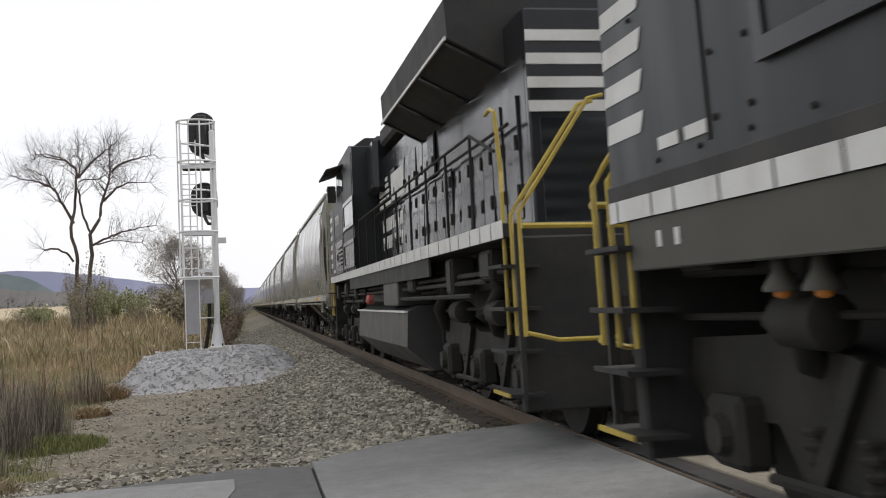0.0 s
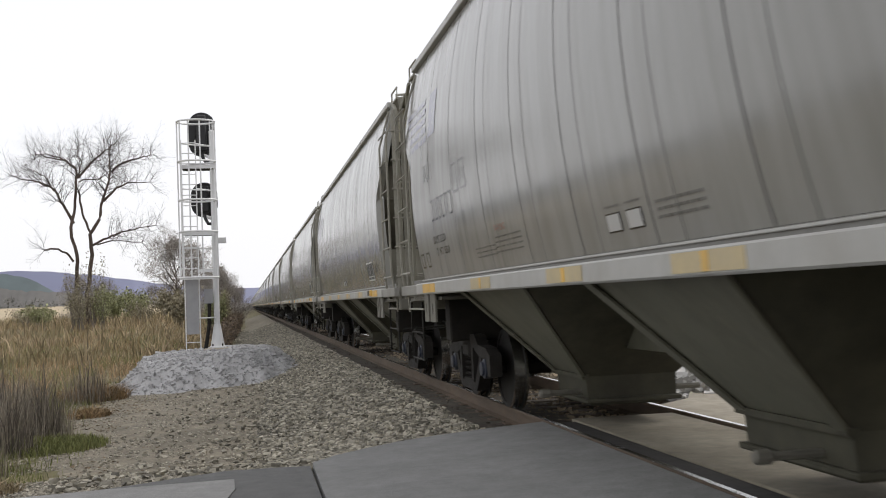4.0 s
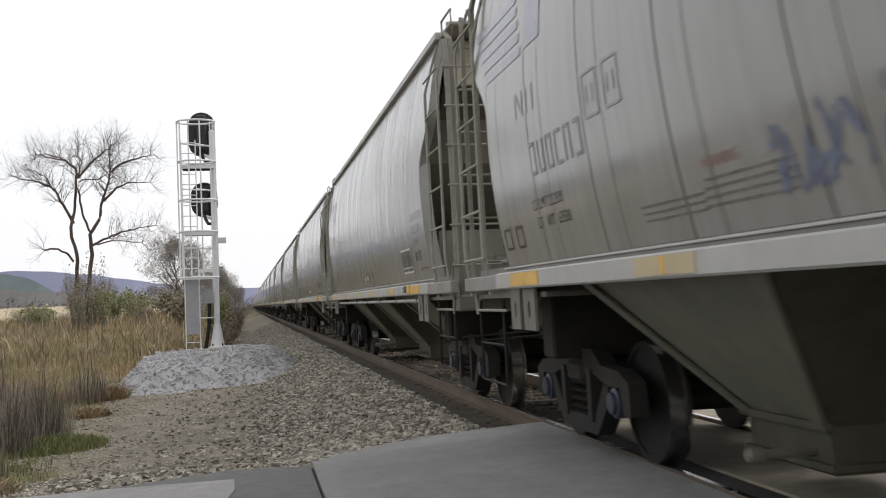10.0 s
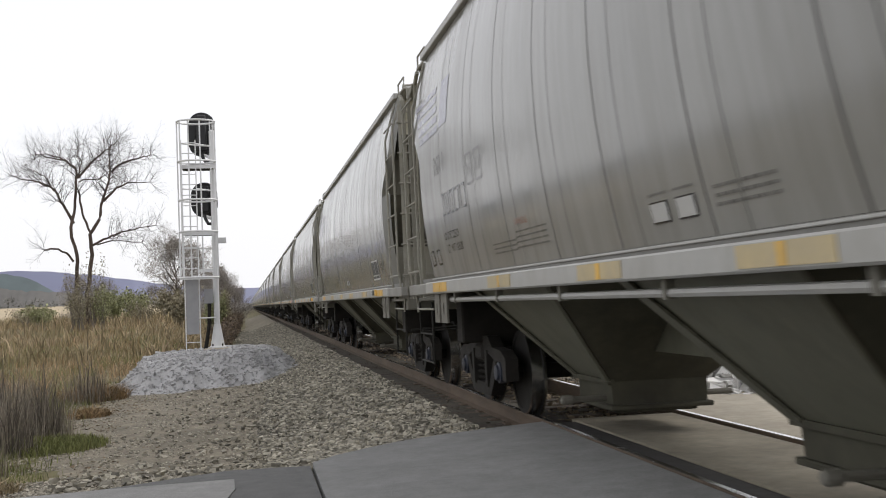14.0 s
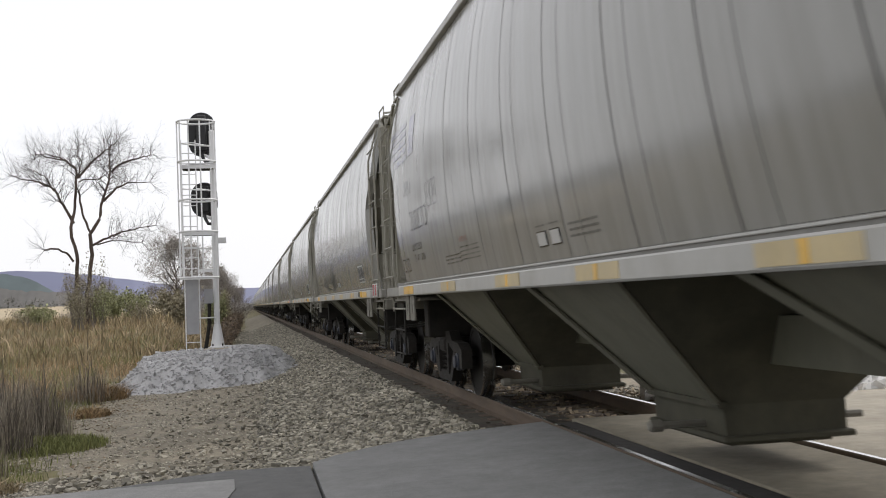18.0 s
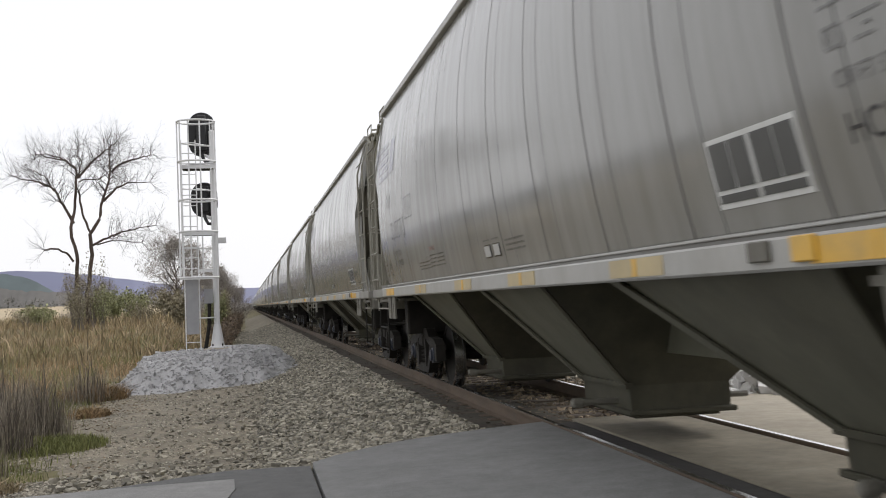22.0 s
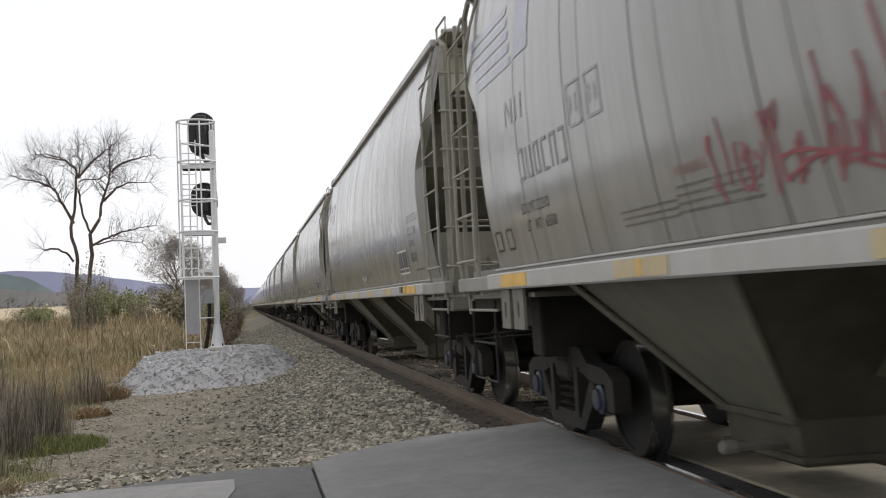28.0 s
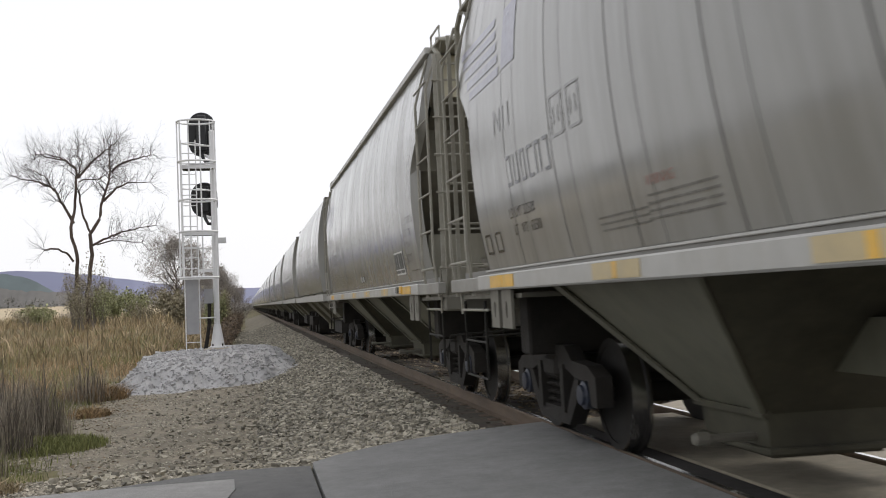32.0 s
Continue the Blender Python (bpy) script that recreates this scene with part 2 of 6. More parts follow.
FIELD = surface("meadow_soil", (0.2, 0.155, 0.08), 0.95, vary=0.3, scale=3, second=(0.09, 0.1, 0.035), second_scale=0.12, bump=0.6, bump_scale=8)
FAR_FIELD = surface("stubble_field", (0.42, 0.34, 0.22), 0.95, vary=0.15, scale=0.5)
ASPHALT = surface("worn_asphalt", (0.222, 0.22, 0.215), 0.85, vary=0.16, scale=45, dirt=(0.14, 0.138, 0.134), dirt_amount=0.5, dirt_scale=1.1, bump=0.35, bump_scale=140)
ASPHALT_NEW = surface("dark_asphalt_patch", (0.125, 0.124, 0.12), 0.85, vary=0.18, scale=50, bump=0.35, bump_scale=140)
CONCRETE = surface("crossing_concrete", (0.4, 0.36, 0.29), 0.85, vary=0.15, scale=8, dirt=(0.2, 0.17, 0.13), dirt_amount=0.5, dirt_scale=1.3, bump=0.2, bump_scale=80)
RUBBER = surface("crossing_rubber", (0.035, 0.032, 0.03), 0.8, vary=0.2, scale=20)
SILVER = surface("aluminium_paint", (0.74, 0.74, 0.75), 0.45, metal=0.1, vary=0.08, scale=12, dirt=(0.5, 0.49, 0.47), dirt_amount=0.4, dirt_scale=6)
SIGNAL_BLACK = surface("signal_black", (0.014, 0.014, 0.016), 0.5, vary=0.2, scale=9)
GREY_PLATE = surface("grey_ladder_guard", (0.33, 0.33, 0.34), 0.5, vary=0.08, scale=6)
BARK = surface("tree_bark", (0.085, 0.062, 0.05), 0.95, vary=0.35, scale=8, stretch=(1, 1, 0.3), bump=0.6, bump_scale=20)
TWIG = surface("bare_twigs", (0.05, 0.04, 0.04), 0.95, vary=0.3, scale=3, island=0.3)
TWIG_GREY = surface("grey_twigs", (0.2, 0.175, 0.15), 0.95, vary=0.3, scale=2, island=0.35)
STRAW = surface("dry_straw", (0.34, 0.265, 0.17), 0.9, vary=0.2, scale=2, island=0.5, second=(0.21, 0.175, 0.09), second_scale=0.25)
STRAW_RED = surface("rusty_grass", (0.35, 0.24, 0.14), 0.9, vary=0.2, scale=2, island=0.5)
GREEN_BLADE = surface("green_blades", (0.185, 0.195, 0.07), 0.85, vary=0.2, scale=2, island=0.5)
STALK = surface("dead_stalks", (0.12, 0.1, 0.08), 0.9, vary=0.2, scale=3, island=0.4)
LEAF = surface("spring_leaves", (0.24, 0.245, 0.125), 0.8, vary=0.2, scale=2, island=0.5)
LEAF_DARK = surface("brush_leaves", (0.25, 0.22, 0.15), 0.85, vary=0.2, scale=2, island=0.5)
# Distance haze is mixed into the ridge's blue base colour.
RIDGE_FAR = surface("hazed_far_ridge", (0.2, 0.21, 0.3), 1.0, vary=0.06, scale=0.004)
RIDGE_NEAR = surface("wooded_hill", (0.11, 0.135, 0.14), 1.0, vary=0.2, scale=0.02)
RIDGE_MID = surface("far_woods", (0.15, 0.143, 0.135), 1.0, vary=0.25, scale=0.05)
PEBBLE = surface("verge_pebbles", (0.34, 0.31, 0.25), 0.85, vary=0.15, scale=25, island=0.5, bump=0.2, bump_scale=100)
LITTER = surface("dead_leaf_litter", (0.15, 0.11, 0.07), 0.95, vary=0.2, scale=9, island=0.5)
SKIRT = surface("dusty_skirt_paint", (0.06, 0.058, 0.048), 0.7, vary=0.15, scale=4, dirt=(0.085, 0.08, 0.064), dirt_amount=0.4, dirt_scale=1.5)

# Fines below the stones, coloured dark to give the gaps their shade.
STONE_BED = surface("shade_dark_fines", (0.075, 0.066, 0.05), 0.95, vary=0.3, scale=14, bump=0.5, bump_scale=50)
STONE_TAN = surface("tan_ballast", (0.24, 0.19, 0.13), 0.85, vary=0.15, scale=25, island=0.55, bump=0.3, bump_scale=120)
PANEL = surface("grimy_crossing_panel", (0.26, 0.23, 0.175), 0.85, vary=0.2, scale=8, dirt=(0.1, 0.085, 0.06), dirt_amount=0.6, dirt_scale=1.3, bump=0.2, bump_scale=80)
TAG_RED = surface("faded_red_plate", (0.4, 0.07, 0.08), 0.5, vary=0.15, scale=10, dirt=(0.3, 0.2, 0.18), dirt_amount=0.4, dirt_scale=6)
HAZE_TWIG = surface("fine_grey_twigs", (0.27, 0.24, 0.21), 0.95, vary=0.3, scale=2, island=0.35)
LEAF_BROWN = surface("brown_brush", (0.14, 0.105, 0.075), 0.9, vary=0.2, scale=2, island=0.5)
WOODS = surface("far_wood_crowns", (0.17, 0.165, 0.15), 1.0, vary=0.2, scale=0.1, island=0.35)
# Bay paint with the shade of end slopes and mouths in its colour, plus grime.
SHADED_BAY = surface("shaded_bay_paint", (0.075, 0.071, 0.048), 0.85, vary=0.25, scale=4, dirt=(0.015, 0.012, 0.009), dirt_amount=0.6, dirt_scale=1.2)
ASPHALT_PALE = surface("pale_asphalt", (0.27, 0.265, 0.255), 0.85, vary=0.16, scale=45, dirt=(0.2, 0.195, 0.185), dirt_amount=0.5, dirt_scale=1.3, bump=0.35, bump_scale=140)
BLACK_DULL = surface("dull_black_paint", (0.022, 0.025, 0.028), 0.4, vary=0.2, scale=5, dirt=(0.03, 0.028, 0.024), dirt_amount=0.4, dirt_scale=1.8, stretch=STREAK, spec=0.2)
END_SILL = surface("dusty_sill_end", (0.27, 0.262, 0.24), 0.5, vary=0.1, scale=5, dirt=(0.13, 0.12, 0.095), dirt_amount=0.55, dirt_scale=2.0)
# End sheet paint with the overhang's shade painted in, over grime streaks.
END_SHADE = surface("shaded_slope_sheet", (0.15, 0.14, 0.108), 0.65, vary=0.15, scale=5, dirt=(0.06, 0.052, 0.037), dirt_amount=0.7, dirt_scale=1.4, stretch=STREAK)
END_SHEET = surface("dusty_end_sheet", (0.27, 0.258, 0.213), 0.6, vary=0.12, scale=5, dirt=(0.13, 0.115, 0.08), dirt_amount=0.7, dirt_scale=1.4, stretch=STREAK)
TRUCK_DUST = surface("dusty_cast_steel", (0.011, 0.01, 0.008), 0.8, vary=0.3, scale=7, dirt=(0.032, 0.029, 0.021), dirt_amount=0.5, dirt_scale=2.5, bump=0.25, bump_scale=40)
SEED_TOP = surface("seed_heads", (0.27, 0.235, 0.185), 0.95, vary=0.2, scale=3, island=0.4)
SEDGE = surface("orange_sedge", (0.23, 0.155, 0.08), 0.9, vary=0.2, scale=2, island=0.5)

# ---- plan ----
DEEP = 0.897            # metres for each unit of the plan along the line
TRACK_X = 3.74          # centre of the track; the rail heads lie at z = 0
RAIL = 0.7525           # from the centre to the middle of each rail head
PITCH_LEN = 18.5        # from car to car, coupled
SHEET = 7.35            # half the length of a car's side sheets
STEPS = list(range(33))
# small unevenness of the run, in car lengths, second by second
SURGE = {1: -0.031, 2: -0.019, 3: -0.01, 4: 0.0, 5: 0.01, 6: 0.018, 7: 0.017, 8: 0.025, 9: 0.023, 10: 0.033, 11: 0.03, 12: -0.014, 13: -0.012, 14: -0.013, 15: -0.012,
         16: -0.01, 17: -0.009, 18: -0.013, 19: -0.009, 20: -0.015, 21: -0.01, 22: -0.014, 23: -0.011, 24: -0.002, 30: 0.006, 31: 0.01, 32: 0.008}


def travel(t):
    """How far the train has come, in car lengths."""
    return 0.000884 * t * t + 1.18943 * t - 3.1177 + SURGE.get(t, 0.0)


def car_y(k, t):
    """Where the middle of car k stands at t seconds."""
    return (k - travel(t)) * PITCH_LEN


def smooth(a, b, x):
    t = min(1.0, max(0.0, (x - a) / (b - a)))
    return t * t * (3 - 2 * t)


def hill_of(x, y):
    """The flat-topped limestone mound on which the signal stands."""
    r = (abs((x + 1.15) / 2.6) ** 2.6 + abs((y - 35.7) / 4.4) ** 2.6) ** (1 / 2.6)
    return 0.87 * (1 - smooth(0.6, 1.0, r + 0.1 * noise.noise((x * 1.3, y * 1.3, 2.0)) + 0.06 * noise.noise((x * 4.0, y * 4.0, 5.0))))


def ground_z(x, y):
    if x > TRACK_X:
        z = -0.22 - 0.5 * smooth(TRACK_X + 1.5, TRACK_X + 4.5, x)
    else:
        z = -0.2 - 0.55 * smooth(2.35, 0.0, x) - 0.12 * smooth(0.0, -3.0, x) - 0.15 * smooth(-4.0, -9.0, x)
    near = 1 - smooth(10.8, 16.5, y)
    z = z * (1 - near) + near * min(-0.12, max(z, -0.24))
    if y < 9.4:
        z = min(z, -0.3)
    far = smooth(40, 400, abs(x))
    z += 1.35 * smooth(40, 82, y) * smooth(-2.6, -6.5, x)
    return z + 0.05 * noise.noise((x * 0.5, y * 0.5, 0)) * smooth(0.5, -2, x) - 0.6 * far


# ---- ground ----


def build_ground():
    xs = sorted(set([-2500, -900, -400, -200, -120, -80, -55, -40, -30, -24] + [-20 + 0.5 * i for i in range(41)] + [0.25 * i for i in range(36)] + [9 + i for i in range(12)] + [24, 30, 45, 70, 120, 250, 600, 2500]))
    ys = sorted(set([-400, -100, -40, -20, -10, 0] + [0.5 * i for i in range(1, 100)] + [50 + 2 * i for i in range(30)] + [115, 130, 160, 200, 260, 350, 500, 800, 1400, 2500, 4800]))
    s = Shape()
    s.v = [(x, y * DEEP, ground_z(x, y)) for x in xs for y in ys]
    n = len(ys)
    s.f = [(i * n + j, (i + 1) * n + j, (i + 1) * n + j + 1, i * n + j + 1) for i in range(len(xs) - 1) for j in range(n - 1)]
    g = thing("ground", "meadow soil with dry grass and earth beside the railway", "ground", kind="structure", shape=s, material=FIELD, smooth=True)
    # gravelly verge, a thin bed laid on the soil
    e = Shape()

    def bed(u, v):
        y = 9.6 + 190 * v * v
        left = -2.6 - 0.5 * noise.noise((0, y * 0.4, 5)) - 0.9 * smooth(15, 24, y) + 3.2 * smooth(30, 48, y)
        x = left + (9.0 - left) * u
        return (x, y * DEEP, ground_z(x, y) + 0.012 * math.sin(3.14159 * min(1, u * 8) / 2))
    e.grid(bed, 60, 150)
    b = Shape()

    def crib(u, v):
        y = 11.2 + 86 * v * v
        foot = 0.35 + 0.5 * math.sin(y * 0.23) * min(1, max(0, (30 - y) / 20)) - 0.9 * smooth(40, 65, y)
        x = foot + (5.6 - foot) * u
        return (x, y * DEEP, ground_z(x, y) + 0.022)
    b.grid(crib, 30, 120)
    thing("ballast_bed", "fines under the crushed stone ballast, darkened as shade between stones", "gravel", kind="structure", shape=b, material=STONE_BED, smooth=True)
    thing("gravel_verge", "tan gravelly earth verge between weeds and track", "gravel", kind="structure", shape=e, material=EARTH, smooth=True)
    m = Shape()
    m.grid(lambda u, v: (-4.6 + 6.6 * u, (31.2 + 8.8 * v) * DEEP, ground_z(-4.6 + 6.6 * u, 31.2 + 8.8 * v) - 0.03 + hill_of(-4.6 + 6.6 * u, 31.2 + 8.8 * v)), 60, 60)
    thing("stone_mound", "low mound of white crushed limestone under the signal", "mound", kind="structure", shape=m, material=STONE_PALE, smooth=True)


build_ground()


def stones(name, label, count, place, size, material, seed, flat=0.75):
    """Loose broken stones with sharp corners, scattered by place(rng) -> x, y, z."""
    rng = np.random.default_rng(seed)
    cube = np.array([(-1, -1, -1), (1, -1, -1), (1, 1, -1), (-1, 1, -1), (-1, -1, 1), (1, -1, 1), (1, 1, 1), (-1, 1, 1)]) * 0.66
    tri = np.array([(0, 2, 1), (0, 3, 2), (4, 5, 6), (4, 6, 7), (0, 1, 5), (0, 5, 4), (1, 2, 6), (1, 6, 5), (2, 3, 7), (2, 7, 6), (3, 0, 4), (3, 4, 7)])
    kinds = np.array([(cube * rng.uniform(0.55, 1.25, (8, 1)) + rng.normal(0, 0.16, (8, 3))) * np.array([1.25, 0.95, flat]) * rng.uniform(0.8, 1.2, 3) for _ in range(24)])
    pos = place(rng, count) * np.array([1.0, DEEP, 1.0])
    n = len(pos)
    rad = size * rng.uniform(0.5, 1.5, n) ** 1.2
    a, b = rng.uniform(0, 6.28, n), rng.normal(0, 0.5, n)
    ca, sa, cb, sb, o = np.cos(a), np.sin(a), np.cos(b), np.sin(b), np.zeros(n)
    r = np.stack([np.stack([ca, -sa * cb, sa * sb], 1), np.stack([sa, ca * cb, -ca * sb], 1), np.stack([o, sb, cb], 1)], 1)
    verts = np.einsum("nij,nkj->nki", r, kinds[rng.integers(24, size=n)]) * rad[:, None, None] + pos[:, None, :]
    tris = (tri[None] + 8 * np.arange(n)[:, None, None]).reshape(-1, 3)
    ob = new(name, tri_mesh(name, verts.reshape(-1, 3), tris, material))
    return tagged(ob, label, "stones", kind="stuff")


def shoulder(rng, n):
    y = 10.9 + 90 * rng.uniform(0, 1, n) ** 2.1
    foot = 0.4 + 0.5 * np.sin(y * 0.23) * np.clip((30 - y) / 20, 0, 1) - 0.9 * np.clip((y - 40) / 25, 0, 1)
    u = rng.uniform(0, 1, n)
    x = foot + (2.5 - foot) * u
    loose = rng.uniform(0, 1, n) < 0.08
    x = np.where(loose, foot - rng.uniform(0, 1, n) ** 2 * 2.4, x)
    edge = 10.95 + 1.5 * np.clip((x - 0.4) / 1.6, 0, 1) ** 0.8
    y = np.maximum(y, edge + rng.uniform(0, 0.1, n))
    return np.array([(a, b, ground_z(a, b) + rng.uniform(0.0, 0.045)) for a, b in zip(x, y)])


def between(rng, n):
    y = 12.0 + 70 * rng.uniform(0, 1, n) ** 1.8
    x = TRACK_X + rng.uniform(-0.7, 1.9, n)
    return np.stack([x, y, -0.21 + rng.uniform(-0.03, 0.03, n)], 1)


def beside(rng, n):
    y = 12.3 + 60 * rng.uniform(0, 1, n) ** 1.8
    x = TRACK_X - rng.uniform(0.82, 1.5, n)
    return np.stack([x, y, -0.215 + rng.uniform(-0.03, 0.02, n)], 1)


def heap(rng, n):
    out = []
    while len(out) < n:
        x, y = rng.uniform(-4.6, 2.0), rng.uniform(31, 39)
        h = hill_of(x, y)
        if h > 0.03:
            out.append((x, y, ground_z(x, y) + h + rng.uniform(-0.042, -0.02)))
    return np.array(out)


def across(rng, n):
    y = 12.6 + 90 * rng.uniform(0, 1, n) ** 1.8
    x = TRACK_X + 1.4 + rng.uniform(0, 1, n) * 2.6
    return np.array([(a, b, ground_z(a, b) + rng.uniform(-0.01, 0.03)) for a, b in zip(x, y)])


def verge(rng, n):
    """Loose gravel in streaks along the verge, thin where wheels and feet have worn a path."""
    y = 10.9 + 34 * rng.uniform(0, 1, n) ** 1.7
    x = -3.6 + 4.6 * rng.uniform(0, 1, n) - 0.6 * np.clip((y - 16) / 8, 0, 1)
    f = np.array([noise.noise((a * 0.5, b * 1.3, 9.0)) + 0.5 * noise.noise((a * 1.7, b * 3.0, 2.0)) for a, b in zip(x, y)])
    keep = (np.array([hill_of(a, b) for a, b in zip(x, y)]) < 0.02) & (f > -0.12 - 0.5 * np.clip((13.5 - y) / 2.5, 0, 1))
    x, y = x[keep], y[keep]
    return np.array([(a, b, ground_z(a, b) + hill_of(a, b) + rng.uniform(0.002, 0.014)) for a, b in zip(x, y)])


def drift(rng, n):
    """Litter gathers along the weeds and in a few drifts on the gravel."""
    y = 11.2 + 20 * rng.uniform(0, 1, n) ** 1.3
    x = -3.9 + np.abs(rng.normal(0, 1.1, n)) + 0.25 * np.sin(y * 1.7)
    f = np.array([noise.noise((a * 0.9, b * 0.7, 4.0)) for a, b in zip(x, y)])
    keep = (f > -0.05) & (x < 0.6)
    return np.array([(a, b, ground_z(a, b) + rng.uniform(0.004, 0.02)) for a, b in zip(x[keep], y[keep])])


def riprap(rng, n):
    out = []
    for _ in range(n):
        a, r = rng.uniform(0, 6.28), rng.uniform(0, 1) ** 0.55
        out.append((7.0 + 1.75 * r * math.cos(a), 15.5 + 1.95 * r * math.sin(a), -0.12 + rng.uniform(0.35, 1.0) * 0.5 * (1 - r ** 2.2)))
    return np.array(out)


def build_stones():
    stones("ballast_shoulder", "grey-tan crushed stone ballast sloping down from the track", 68000, shoulder, 0.029, STONE, 1, 0.62)
    stones("track_ballast", "tan ballast between the ties", 14000, between, 0.03, STONE_TAN, 2)
    stones("oily_ballast", "dark oily ballast at the ends of the ties", 5000, beside, 0.03, STONE_DARK, 8)
    stones("mound_stone", "white crushed limestone lying over the mound", 10000, heap, 0.024, STONE_PALE, 3)
    stones("mound_rubble", "larger white limestone lumps on the mound", 700, heap, 0.055, STONE_PALE, 9)
    stones("far_ballast", "grey ballast beyond the far rail", 8000, across, 0.035, STONE, 4)
    stones("verge_gravel", "small pale pebbles scattered over the earth verge", 42000, verge, 0.015, PEBBLE, 6, 0.55)
    stones("leaf_litter", "dark bits of dead leaves and bark on the gravel", 5000, drift, 0.017, LITTER, 7, 0.2)
    stones("riprap_pile", "heap of white broken rock beyond the track", 800, riprap, 0.105, ROCK, 5)


build_stones()


# ---- road crossing ----


def build_road():
    road = thing("road", "grey asphalt road over the level crossing", "road", kind="structure")
    s = Shape()
    near = [(0.53, 10.0), (0.54, 11.2), (0.78, 11.5), (1.05, 11.72), (1.4, 11.95), (1.8, 12.08), (2.3, 12.14), (2.943, 12.16)]
    top = [(x, y) for x, y in near] + [(2.943, 1.5), (0.53, 1.5)]
    deep = lambda outline: [(x, y * DEEP) for x, y in outline]
    top = deep(top)
    n = len(top)
    height = lambda x: max(-0.15, -0.012 - 0.056 * max(0.0, (2.943 - x)))
    s.add([(x, y, height(x)) for x, y in top] + [(x, y, height(x) - 0.3) for x, y in top],
          [tuple(range(n)), tuple(reversed(range(n, 2 * n)))] + [(i, (i + 1) % n, n + (i + 1) % n, n + i) for i in range(n)])
    part("approach_slab", s, ASPHALT, road, "pale worn asphalt beside the rail")
    p = Shape()
    strip = [(-0.13, 10.5), (-1.3, 10.42), (-0.95, 10.62), (-0.63, 10.85), (-0.22, 11.1), (0.2, 11.1), (0.51, 11.05), (0.505, 10.2), (0.5, 1.5), (-0.5, 1.5), (-0.5, 10.3)]
    strip = deep(strip)
    n = len(strip)
    p.add([(x, y, height(x) - 0.01) for x, y in strip] + [(x, y, height(x) - 0.3) for x, y in strip],
          [tuple(range(n)), tuple(reversed(range(n, 2 * n)))] + [(i, (i + 1) % n, n + (i + 1) % n, n + i) for i in range(n)])
    part("patch", p, ASPHALT_NEW, road, "darker asphalt patch strip")
    q = Shape()
    out = [(-0.15, 10.48), (-0.6, 10.44), (-1.2, 10.38), (-2.0, 10.22), (-4.0, 9.9), (-9.0, 9.5), (-9.0, 1.5), (-0.2, 1.5), (-0.2, 9.4), (-0.14, 9.9)]
    out = deep(out)
    n = len(out)
    q.add([(x, y, height(x)) for x, y in out] + [(x, y, height(x) - 0.3) for x, y in out],
          [tuple(range(n)), tuple(reversed(range(n, 2 * n)))] + [(i, (i + 1) % n, n + (i + 1) % n, n + i) for i in range(n)])
    part("carriageway", q, ASPHALT_PALE, road, "light grey asphalt carriageway")
    c = Shape().box(TRACK_X - RAIL + 0.3, TRACK_X + RAIL - 0.09, 1.5, 12.3 * DEEP, -0.3, -0.015, 0.01)
    part("centre_panel", c, PANEL, road, "grimy tan concrete panel between the rails")
    r = Shape().box(TRACK_X - RAIL + 0.045, TRACK_X - RAIL + 0.29, 1.5, 12.1 * DEEP, -0.3, -0.03)
    part("flange_strip", r, RUBBER, road, "black rubber strip along the rail")
    o = Shape()
    edge = [(TRACK_X + RAIL + 0.05, 1.4), (TRACK_X + RAIL + 0.05, 11.9), (5.2, 12.5), (5.7, 13.6), (6.4, 14.5), (9.0, 14.8), (16.0, 15.4), (16.0, 1.4)]
    n = len(edge)
    o.add([(x, y, -0.03) for x, y in edge] + [(x, y, -0.4) for x, y in edge], [tuple(range(n)), tuple(reversed(range(n, 2 * n)))] + [(i, (i + 1) % n, n + (i + 1) % n, n + i) for i in range(n)])
    part("far_approach", o, CONCRETE, road, "pale concrete approach beyond the far rail")
    k = Shape()
    k.grid(lambda u, v: (7.9 + 9.0 * u, 14.9 + 5.0 * v, -0.12 + 0.75 * smooth(0.0, 0.8, v) * smooth(0.0, 0.2, u) + 0.05 * noise.noise((u * 9, v * 5, 3))), 30, 14)
    thing("earth_bank", "low tan earth bank beyond the crossing", "bank", kind="structure", shape=k, material=EARTH, smooth=True)


build_road()


# ---- track ----


